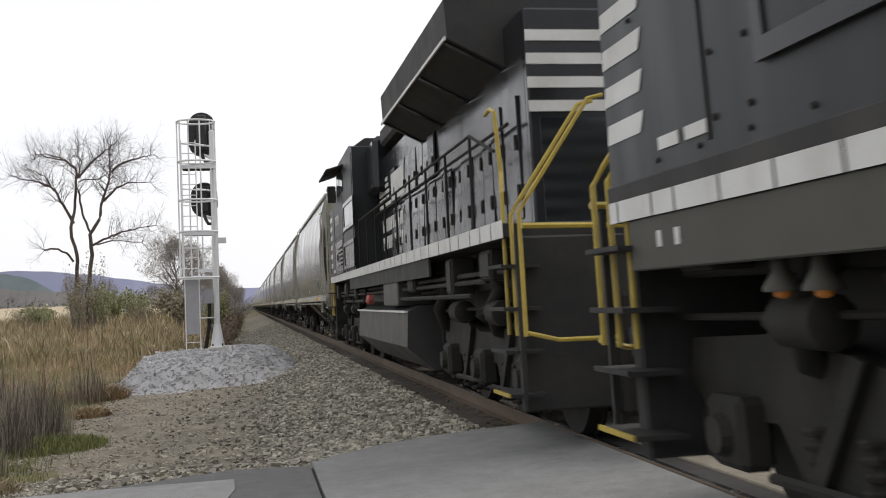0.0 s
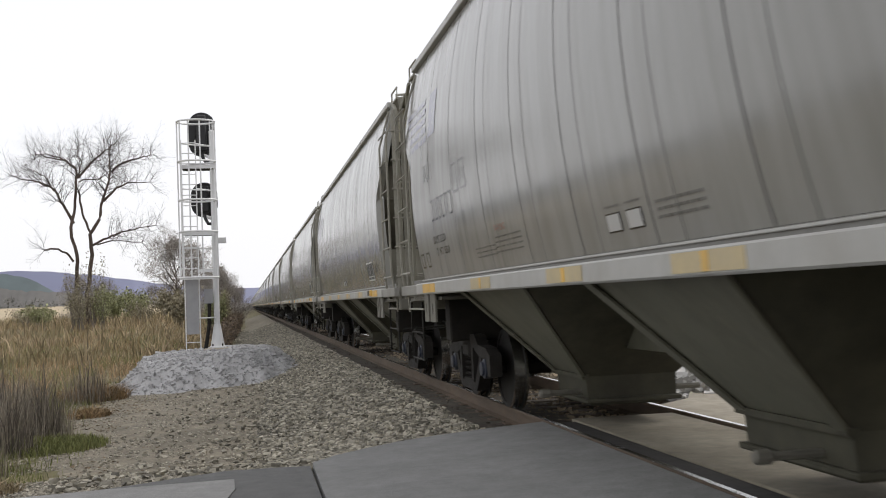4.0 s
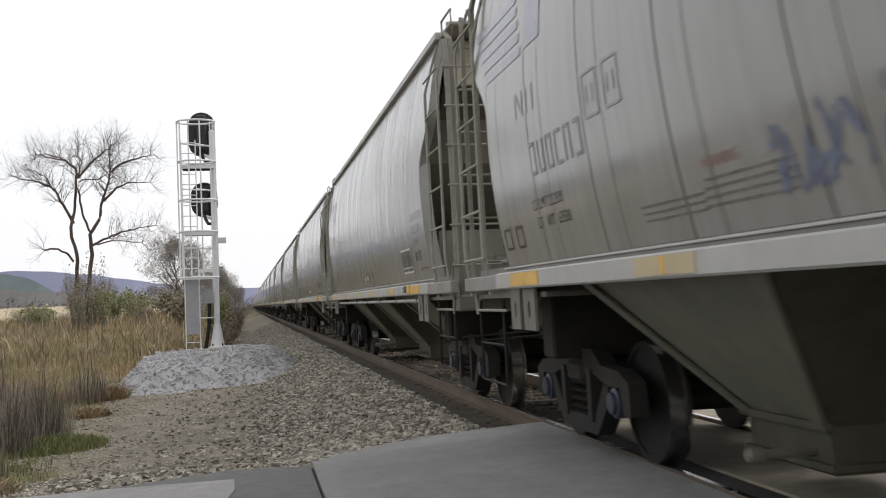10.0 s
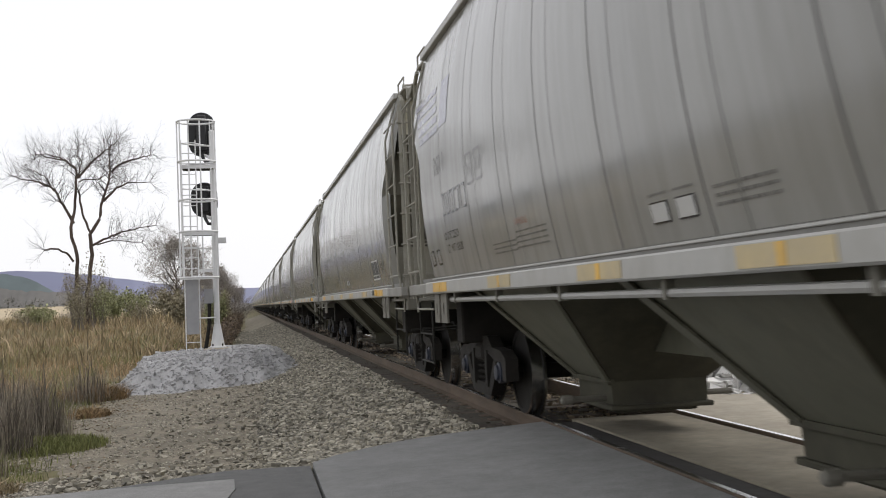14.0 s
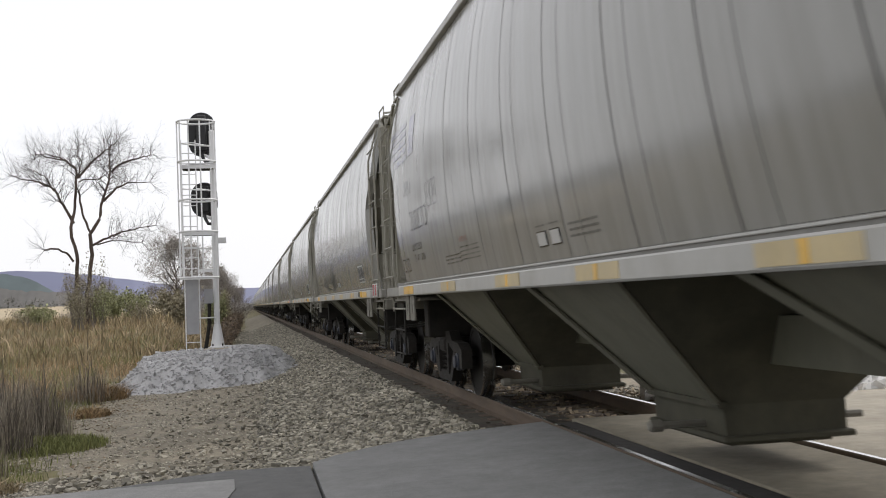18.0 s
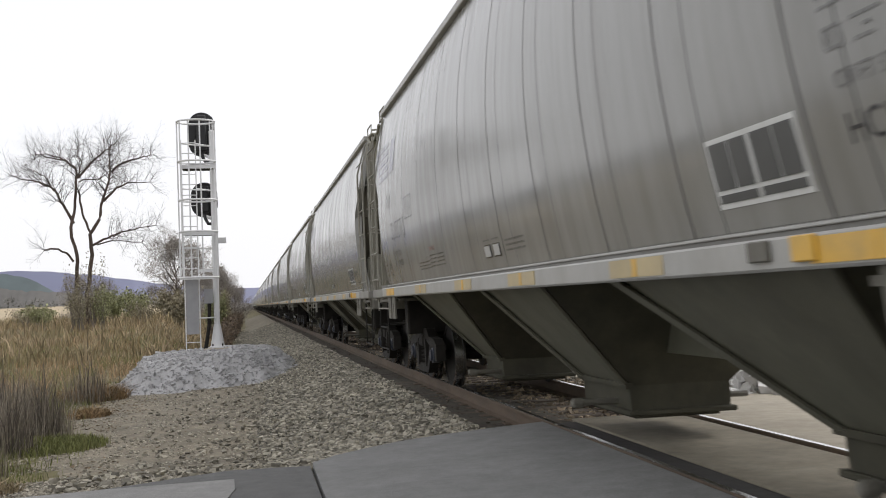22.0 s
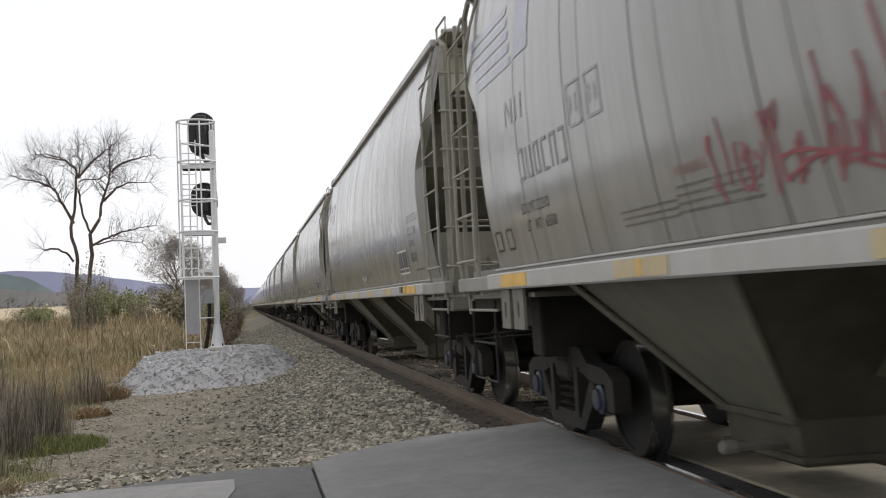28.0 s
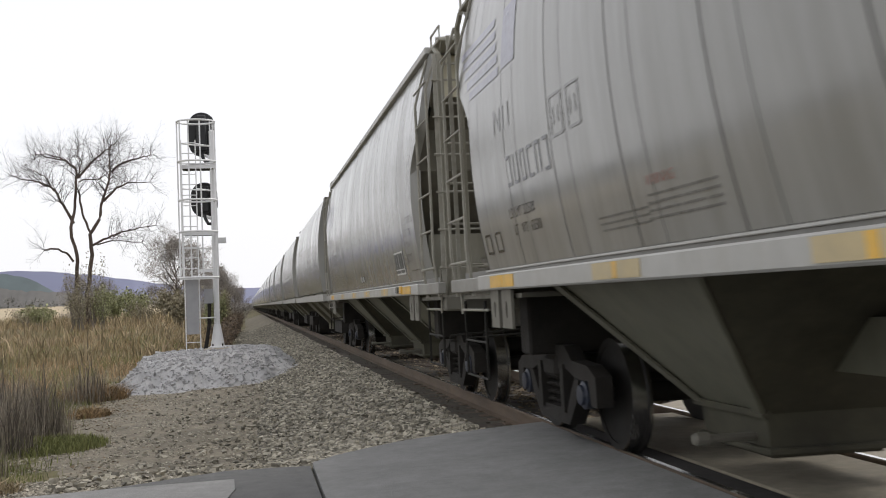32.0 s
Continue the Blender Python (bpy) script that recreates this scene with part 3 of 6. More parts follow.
def build_track():
    track = thing("railway_track", "rusty steel rails on weathered wooden ties", "railway track", kind="structure")
    prof = [(-0.076, -0.178), (0.076, -0.178), (0.076, -0.165), (0.012, -0.148), (0.009, -0.045), (0.036, -0.035), (0.037, -0.006), (0.03, 0.0),
            (-0.03, 0.0), (-0.037, -0.006), (-0.036, -0.035), (-0.009, -0.045), (-0.012, -0.148), (-0.076, -0.165)]
    for s in (-1, 1):
        x0 = TRACK_X + s * RAIL
        part("rail", Shape().prism([(x0 + a, b) for a, b in prof], "y", -60, 1500), RUST, track, "rusty brown rail")
        part("railhead", Shape().box(x0 - 0.022, x0 + 0.026, -60, 1500, -0.004, 0.003), TREAD, track, "polished running surface")
    tie = mesh_of("tie", Shape().box(-1.3, 1.3, -0.115, 0.115, -0.36, -0.172, 0.012), TIE)
    plate = mesh_of("tie_plate", Shape().box(-0.18, 0.18, -0.09, 0.09, -0.176, -0.16, 0.004), RUST)
    rng = random.Random(4)
    for i in range(40):
        at = pose(TRACK_X + rng.uniform(-0.04, 0.04), 11.26 + 0.495 * i, rng.uniform(-0.012, 0.0), 0, 0, rng.uniform(-0.8, 0.8))
        t = part("tie", tie, TIE, track, at=at)
        if i < 16:
            for s in (-1, 1):
                part("tie_plate", plate, RUST, t, at=pose(s * RAIL, 0, 0))
    rest = Shape()
    for i in range(40, 900):
        y = 11.26 + 0.495 * i
        rest.box(TRACK_X - 1.3, TRACK_X + 1.3, y - 0.115, y + 0.115, -0.34, -0.175)
    tagged(part("far_tie_row", rest, TIE, track), kind="stuff")


build_track()


# ---- grain cars ----


def half(z):
    """Half the width of a car's curved side at height z."""
    return 1.625 - 0.088 * (z - 2.75) ** 2


def skin(y0, y1, z0, z1, off=0.0, nz=10, ny=1, thick=0.0):
    """A sheet that follows the curved side towards the camera."""
    s = Shape()
    s.grid(lambda u, v: (-(half(z0 + (z1 - z0) * v) + off), y0 + (y1 - y0) * u, z0 + (z1 - z0) * v), ny, nz)
    if thick:
        s.grid(lambda u, v: (-(half(z0 + (z1 - z0) * v) + off - thick), y0 + (y1 - y0) * u, z0 + (z1 - z0) * v), ny, nz)
        for yy in (y0, y1):
            s.grid(lambda u, v: (-(half(z0 + (z1 - z0) * v) + off - thick * u), yy, z0 + (z1 - z0) * v), 1, nz)
    return s


def panel_mesh(w):
    """One rolled side sheet with a grimy weld seam along its rear edge."""
    s, nz = Shape(), 22
    ys = [0.003, w - 0.396, w - 0.381, w - 0.021, w - 0.003]
    zs = [1.54 + 2.85 * j / nz for j in range(nz + 1)]
    for y in ys:
        for d in (0.0, 0.014):
            s.v += [(-(half(z) - d), y, z) for z in zs]
    col = lambda i, d: (i * 2 + d) * (nz + 1)
    for j in range(nz):
        for i in range(4):
            for d in (0, 1):
                s.f.append((col(i, d) + j, col(i + 1, d) + j, col(i + 1, d) + j + 1, col(i, d) + j + 1))
        for i in (0, 4):
            s.f.append((col(i, 0) + j, col(i, 1) + j, col(i, 1) + j + 1, col(i, 0) + j + 1))
    for i in range(4):
        for j in (0, nz):
            s.f.append((col(i, 0) + j, col(i + 1, 0) + j, col(i + 1, 1) + j, col(i, 1) + j))
    me = mesh_of("side_panel", s, GREY, True)
    me.materials.append(SEAM)
    for p in me.polygons:
        if p.center.y > w - 0.021 or w - 0.396 < p.center.y < w - 0.381:
            p.material_index = 1
    return me


def lettering(text, size, y, z, material, bold=0.0):
    """Painted words on the side towards the camera, starting at y, with their foot at z."""
    cu = bpy.data.curves.new("words", "FONT")
    cu.body, cu.size, cu.offset, cu.resolution_u = text, size, bold, 2
    ob = bpy.data.objects.new("words", cu)
    me = bpy.data.meshes.new_from_object(ob)
    bpy.data.objects.remove(ob)
    for v in me.vertices:
        w = z + v.co.y
        v.co = Vector((-(half(w) + 0.004), y - v.co.x, w))
    me.materials.clear()
    me.materials.append(material)
    return me


def stroke(points, w, off=0.005):
    """A sprayed or painted line on the side towards the camera, through points (y, z)."""
    s = Shape()
    pts = [Vector((p[0], p[1])) for p in points]
    left, right = [], []
    for i, p in enumerate(pts):
        d = (pts[min(i + 1, len(pts) - 1)] - pts[max(i - 1, 0)])
        d = d.normalized() if d.length > 0 else Vector((1, 0))
        nrm = Vector((-d.y, d.x)) * w / 2
        left.append(p + nrm)
        right.append(p - nrm)
    vs = [(-(half(q.y) + off), q.x, q.y) for q in left + right]
    n = len(pts)
    return s.add(vs, [(i, i + 1, n + i + 1, n + i) for i in range(n - 1)])


def bars(y0, y1, z0, z1, rows, off=0.004, fill=0.62, seed=1):
    """Rows of small print, as plain bars."""
    rng = random.Random(seed)
    s = Shape()
    for r in range(rows):
        h = (z1 - z0) / rows
        za = z0 + r * h + h * (1 - fill) / 2
        y = y0
        while y < y1 - 0.02:
            w = min(rng.uniform(0.07, 0.22), y1 - y)
            q = y
            while q < y + w * 0.84:
                s.add(skin(q, q + 0.034, za, za + h * fill, off, 1).v, [(0, 2, 3, 1)])
                q += 0.052
            y += w
    return s


def build_truck(parent, y):
    """A two-axle freight truck."""
    tr = new("truck")
    tr.parent = parent
    tr.matrix_basis = pose(0, y, 0)
    for s in (-1, 1):
        # cast side: an outer contour and two windows, in one piece
        f = Shape()
        a, b = s * 0.93, s * 1.07
        upper = [(-1.22, 0.62), (-1.02, 0.7), (-0.62, 0.72), (-0.42, 0.84), (0.42, 0.84), (0.62, 0.72), (1.02, 0.7), (1.22, 0.62)]
        lower = [(-1.22, 0.38), (-1.08, 0.38), (-1.02, 0.58), (-0.72, 0.57), (-0.46, 0.64), (0.46, 0.64), (0.72, 0.57), (1.02, 0.58), (1.08, 0.38), (1.22, 0.38)]
        f.prism(upper + list(reversed(lower)), "x", a, b)
        base = len(f.v)
        cradle = [(-0.78, 0.585), (-0.66, 0.585), (-0.4, 0.3), (0.4, 0.3), (0.66, 0.585), (0.78, 0.585), (0.7, 0.4), (0.44, 0.17), (-0.44, 0.17), (-0.7, 0.4)]
        f.prism(cradle, "x", a, b)
        for d in (-1, 1):
            f.prism([(d * 0.3, 0.68), (d * 0.4, 0.68), (d * 0.39, 0.27), (d * 0.29, 0.27)], "x", s * 0.94, s * 1.09)
        part("sideframe", f, TRUCK, tr)
        if s > 0:
            continue
        nest = Shape()
        for d in (-0.2, -0.07, 0.07, 0.2):
            nest.tube([(s * 1.0 + 0.055 * math.cos(i * 1.05), d + 0.055 * math.sin(i * 1.05), 0.31 + 0.27 * i / 24) for i in range(25)], 0.014, 4)
        part("spring_nest", nest, TRUCK, tr)
        for d in (-0.89, 0.89):
            cap = Shape().lathe([(0.0, 0.115), (s * 0.09, 0.115), (s * 0.1, 0.085), (s * 0.125, 0.08), (s * 0.13, 0.03)], 16, (s * 0.98, d, 0.457))
            part("bearing_cap", cap, BLUE_CAP, tr, "worn blue bearing cap", smooth=True)
    part("body_bolster", Shape().box(-1.3, 1.3, -0.16, 0.16, 0.76, 1.3, 0.02), TRUCK, parent, at=pose(0, y, 0))
    part("bolster", Shape().box(-1.1, 1.1, -0.2, 0.2, 0.56, 0.74, 0.03), TRUCK, tr)
    part("brake_beam", Shape().tube([(-0.7, -0.42, 0.4), (0, -0.36, 0.42), (0.7, -0.42, 0.4)], 0.035, 6).tube([(-0.7, 0.42, 0.4), (0, 0.36, 0.42), (0.7, 0.42, 0.4)], 0.035, 6), TRUCK, tr)
    for d in (-0.89, 0.89):
        w = Shape().lathe([(-0.95, 0.07), (-0.81, 0.07), (-0.81, 0.14), (-0.806, 0.4), (-0.815, 0.40), (-0.815, 0.452), (-0.69, 0.457), (-0.688, 0.487), (-0.66, 0.485), (-0.655, 0.38), (-0.69, 0.14), (-0.65, 0.085),
                           (0.65, 0.085), (0.69, 0.14), (0.655, 0.38), (0.66, 0.485), (0.688, 0.487), (0.69, 0.457), (0.815, 0.452), (0.815, 0.4), (0.806, 0.4), (0.81, 0.14), (0.81, 0.07), (0.95, 0.07)], 22, (0, 0, 0))
        me = mesh_of("wheelset", w, WHEEL, True)
        me.materials.append(TREAD)
        for p in me.polygons:
            c = p.center
            if math.hypot(c.y, c.z) > 0.435 and abs(p.normal.x) < 0.75 and abs(c.x) > 0.66:
                p.material_index = 1
        ws = part("wheelset", me, WHEEL, tr, at=pose(0, d, 0.457))
        WHEELS.append(ws)
    return tr


WHEELS = []


def end_of(car, g, dirt_plate=True):
    """One end of a grain car; g is -1 for the end that leads, +1 for the other."""
    Y = lambda v: g * v
    for s in (-1,):
        b = Shape()
        b.grid(lambda u, v: (s * (half(1.54 + 1.4 * v) - 0.12 * u), Y(SHEET + 0.012 + 0.1 * u), 1.54 + 1.4 * v), 1, 10)
        b.grid(lambda u, v: (s * (half(1.54 + 1.4 * v) - 0.12 * u), Y(SHEET - 0.01 + 0.1 * u), 1.54 + 1.4 * v), 1, 10)
        part("end_flange", b, GREY, car, smooth=True)
        # the upper side sheet runs out over the end platform
        q = Shape()
        out = lambda z: SHEET + 0.62 * smooth(2.86, 3.5, z)
        for d in (0.0, 0.014):
            q.grid(lambda u, v: (s * (half(2.86 + 1.53 * v) - d), Y(SHEET - 0.004 + (out(2.86 + 1.53 * v) - SHEET) * u), 2.86 + 1.53 * v), 1, 14)
        q.grid(lambda u, v: (s * (half(2.86 + 1.53 * v) - 0.1 * u), Y(out(2.86 + 1.53 * v) + 0.05 * u), 2.86 + 1.53 * v), 1, 14)
        part("end_wing", q, GREY, car, smooth=True)
    # the sheets below the roof overhang carry its shade in their colour
    part("slope_sheet", Shape().sheet([(-1.45, Y(5.95), 1.4), (1.45, Y(5.95), 1.4), (1.5, Y(SHEET), 2.95), (-1.5, Y(SHEET), 2.95)], 0.02 * g), END_SHADE, car)
    part("end_sheet", Shape().box(-1.5, 1.5, Y(SHEET - 0.03), Y(SHEET - 0.005), 2.95, 3.8), END_SHADE, car)
    part("top_end_panel", Shape().box(-1.37, 1.37, Y(SHEET + 0.56), Y(SHEET + 0.6), 3.8, 4.34, 0.01), CREAM, car, "dusty cream top panel")
    part("end_soffit", Shape().sheet([(-1.37, Y(SHEET), 3.5), (1.37, Y(SHEET), 3.5), (1.37, Y(SHEET + 0.58), 3.82), (-1.37, Y(SHEET + 0.58), 3.82)], 0.02 * g), END_SHADE, car)
    for x in (-1.42, -0.86, 0.86):
        part("end_post", Shape().box(x - 0.028, x + 0.028, Y(8.62), Y(8.69), 1.25, 4.2, 0.01).tube([(x, Y(8.65), 4.18), (x, Y(8.42), 4.3)], 0.03, 5), END_SHEET, car)
    part("end_sill", Shape().box(-1.5, 1.5, Y(8.77), Y(8.6), 1.14, 1.32, 0.02).box(-0.4, 0.4, Y(7.3), Y(8.8), 0.9, 1.3, 0.02), END_GREY, car)
    part("end_bulkhead", Shape().box(-1.4, 1.4, Y(7.2), Y(7.23), 1.3, 2.12, 0.008), END_SHEET, car)
    part("end_floor", Shape().box(-1.5, 1.5, Y(6.2), Y(8.72), 1.27, 1.31), END_GREY, car)
    for s in (-1, 1):
        side = Shape().tube([(s * 1.55, Y(7.88), 1.3), (s * 1.6, Y(7.88), 1.75), (s * 1.6, Y(7.88), 3.7), (s * 1.42, Y(7.84), 4.3)], 0.017, 6)
        side.tube([(s * 1.55, Y(8.7), 1.3), (s * 1.6, Y(8.7), 1.75), (s * 1.6, Y(8.7), 3.75), (s * 1.45, Y(8.66), 4.2)], 0.017, 6)
        front = Shape().box(s * 1.5 - 0.022, s * 1.5 + 0.022, Y(8.78), Y(8.8), 1.3, 4.15).box(s * 0.92 - 0.022, s * 0.92 + 0.022, Y(8.78), Y(8.8), 1.3, 4.15)
        heights = [1.64 + 0.44 * i for i in range(6)]
        if s < 0:
            lad = part("side_ladder", side, BAR, car)
            end_lad = part("end_ladder", front, BAR, car)
            for z in heights:
                part("rung", Shape().tube([(s * 1.605, Y(7.84), z), (s * 1.605, Y(8.74), z)], 0.013, 6), BAR, lad)
                part("rung", Shape().tube([(s * 1.55, Y(8.81), z), (s * 0.86, Y(8.81), z)], 0.013, 6), BAR, end_lad)
        else:
            for z in heights:
                side.tube([(s * 1.605, Y(7.84), z), (s * 1.605, Y(8.74), z)], 0.017, 6)
                side.tube([(s * 1.55, Y(8.81), z), (s * 0.86, Y(8.81), z)], 0.017, 6)
            tagged(part("far_ladder", side.add(front.v, front.f), BAR, car), kind="stuff")
        if s > 0:
            continue
        part("stirrup", Shape().tube([(s * 1.5, Y(7.62), 1.25), (s * 1.5, Y(7.62), 0.5), (s * 1.5, Y(8.57), 0.5), (s * 1.5, Y(8.57), 1.25)], 0.015, 6)
             .tube([(s * 1.5, Y(7.62), 0.85), (s * 1.5, Y(8.57), 0.85)], 0.013, 6), TRUCK_DUST, car)
        # plates with an oval hole that hang from the sill over the truck
        if s > 0:
            continue
        for ya, w in ((6.36, 0.34), (6.82, 0.3)):
            mid = ya + w / 2
            pl = Shape()
            hole = [(mid + 0.035 * math.cos(6.2832 * i / 12), 1.17 + 0.075 * math.sin(6.2832 * i / 12)) for i in range(12)]
            rim = [(mid + w / 2 * max(-1, min(1, 2.4 * math.cos(6.2832 * i / 12))), 1.21 + 0.2 * max(-1, min(1, 2.4 * math.sin(6.2832 * i / 12)))) for i in range(12)]
            for x in (s * 1.53, s * 1.555):
                pl.v += [(x, Y(p[0]), p[1]) for p in rim + hole]
            for i in range(12):
                j = (i + 1) % 12
                pl.f += [(i, j, 12 + j, 12 + i), (24 + i, 24 + j, 36 + j, 36 + i), (i, j, 24 + j, 24 + i), (12 + i, 12 + j, 36 + j, 36 + i)]
            part("jacking_plate", pl, END_GREY, car, "dusty plate with an oval hole")
        if s < 0:
            part("push_bar", Shape().tube([(s * 1.5, Y(7.5), 1.16), (s * 1.52, Y(8.6), 1.16), (s * 1.45, Y(8.7), 1.16), (s * 0.2, Y(8.7), 1.16)], 0.014, 6), BAR, car)
    part("uncoupling_lever", Shape().tube([(-1.5, Y(8.72), 0.62), (-1.45, Y(8.72), 0.86), (-0.5, Y(8.74), 0.9), (-0.1, Y(8.9), 0.98)], 0.012, 6), TRUCK_DUST, car)
    part("coupler", Shape().box(-0.13, 0.13, Y(8.75), Y(9.02), 0.72, 0.98, 0.03).box(-0.2, 0.17, Y(9), Y(9.27), 0.7, 1.0, 0.06), TRUCK, car)
    part("air_hose", Shape().tube([(-0.35, Y(8.75), 0.95), (-0.4, Y(8.95), 0.75), (-0.36, Y(9.1), 0.55), (-0.2, Y(9.25), 0.5)], 0.028, 7), HOSE, car)
    deck = part("roof_step", Shape().box(-1.4, -0.6, Y(7.95), Y(8.62), 4.36, 4.4, 0.008), BAR, car, "small grated step at the roof's end")
    part("step_brace", Shape().tube([(-1.36, Y(8.58), 4.37), (-1.36, Y(8.0), 4.05)], 0.018, 5).tube([(-1.38, Y(8.0), 4.4), (-1.38, Y(8.0), 4.55), (-1.38, Y(8.58), 4.55), (-1.38, Y(8.58), 4.4)], 0.014, 5), BAR, deck)
    part("roof_rail", Shape().tube([(-1.3, Y(7.9), 4.4), (-1.3, Y(7.9), 4.56), (-0.8, Y(7.9), 4.6), (-0.8, Y(7.9), 4.5)], 0.02, 6).box(-1.36, -0.7, Y(7.2), Y(7.94), 4.42, 4.46), BAR, car)
    for x in (-1.52,):
        part("grab_iron", Shape().tube([(x, Y(8.62), 1.12), (x, Y(8.66), 1.3), (x, Y(8.66), 1.62), (x, Y(8.75), 1.66)], 0.014, 5), BAR, car)
    part("end_sill_side", Shape().box(-1.59, -1.5, Y(7.42), Y(8.85), 1.34, 1.475, 0.01), END_SILL, car, "dusty end length of the side sill")
    if g < 0:
        part("brake_reservoir", Shape().lathe([(-0.62, 0.05), (-0.58, 0.17), (0.0, 0.18), (0.58, 0.17), (0.62, 0.05)], 14, (-0.2, Y(7.55), 1.62)), END_GREY, car, "dusty air reservoir")
    else:
        part("brake_cylinder", Shape().lathe([(0.0, 0.05), (0.02, 0.15), (0.4, 0.16), (0.42, 0.06), (0.7, 0.03)], 14, (-0.3, Y(7.5), 1.6)), END_GREY, car, "dusty brake cylinder")
        bw = Shape().tube([(-0.75 + 0.26 * math.cos(i * 0.3927), Y(8.72), 3.1 + 0.26 * math.sin(i * 0.3927)) for i in range(17)], 0.018, 6)
        for i in range(4):
            bw.tube([(-0.75, Y(8.69), 3.1), (-0.75 + 0.26 * math.cos(i * 1.57), Y(8.72), 3.1 + 0.26 * math.sin(i * 1.57))], 0.014, 5)
        valve = part("brake_valve", Shape().box(-1.0, -0.55, Y(7.5), Y(7.75), 1.72, 2.05, 0.04).lathe([(0, 0.05), (0.02, 0.11), (0.2, 0.11), (0.22, 0.05)], 12, (-1.15, Y(7.62), 1.88)), END_GREY, car, "dusty brake control valve", smooth=True)
        hose = Shape().tube([(-1.0, Y(7.62), 2.02), (-1.12, Y(7.68), 2.35), (-1.25, Y(7.8), 2.42), (-1.32, Y(7.95), 2.25), (-1.3, Y(8.0), 1.9)], 0.016, 6)
        hose.tube([(-0.8, Y(7.62), 2.04), (-0.9, Y(7.7), 2.5), (-1.1, Y(7.85), 2.62), (-1.3, Y(8.0), 2.5)], 0.014, 6).tube([(-0.6, Y(7.6), 1.75), (-1.0, Y(7.8), 1.62), (-1.4, Y(8.0), 1.6)], 0.018, 6)
        part("brake_pipe", hose, BAR, valve)
        part("brake_wheel", bw, END_GREY, car)
        part("brake_housing", Shape().box(-0.95, -0.55, Y(8.47), Y(8.69), 2.85, 3.35, 0.03), END_GREY, car)
        part("brake_rod", Shape().tube([(-0.75, Y(8.62), 2.85), (-0.75, Y(8.67), 1.2)], 0.02, 5), END_GREY, car)


# the mouth of each discharge hopper, from its leading to its trailing end, and how far each end runs out for a metre of rise
BAYS = ((-5.1, -4.1, 0.67, 1.3), (-0.66, 0.66, 0.56, 0.56), (4.1, 5.1, 1.3, 0.67))


def bay_shape(ya, yb, ra, rb):
    """A discharge hopper: 45 degree sides from the sill to the mouth, and end slopes that run on up inside the car."""
    rings = []
    for x, z in ((1.44, 2.25), (1.44, 1.47), (0.47, 0.46), (0.46, 0.24)):
        rise = max(0.0, z - 0.46)
        rings += [(-x, ya - ra * rise, z), (x, ya - ra * rise, z), (x, yb + rb * rise, z), (-x, yb + rb * rise, z)]
    return Shape().add(rings, [(4 * r + i, 4 * r + (i + 1) % 4, 4 * r + 4 + (i + 1) % 4, 4 * r + 4 + i) for r in range(3) for i in range(4)] + [(12, 13, 14, 15)])


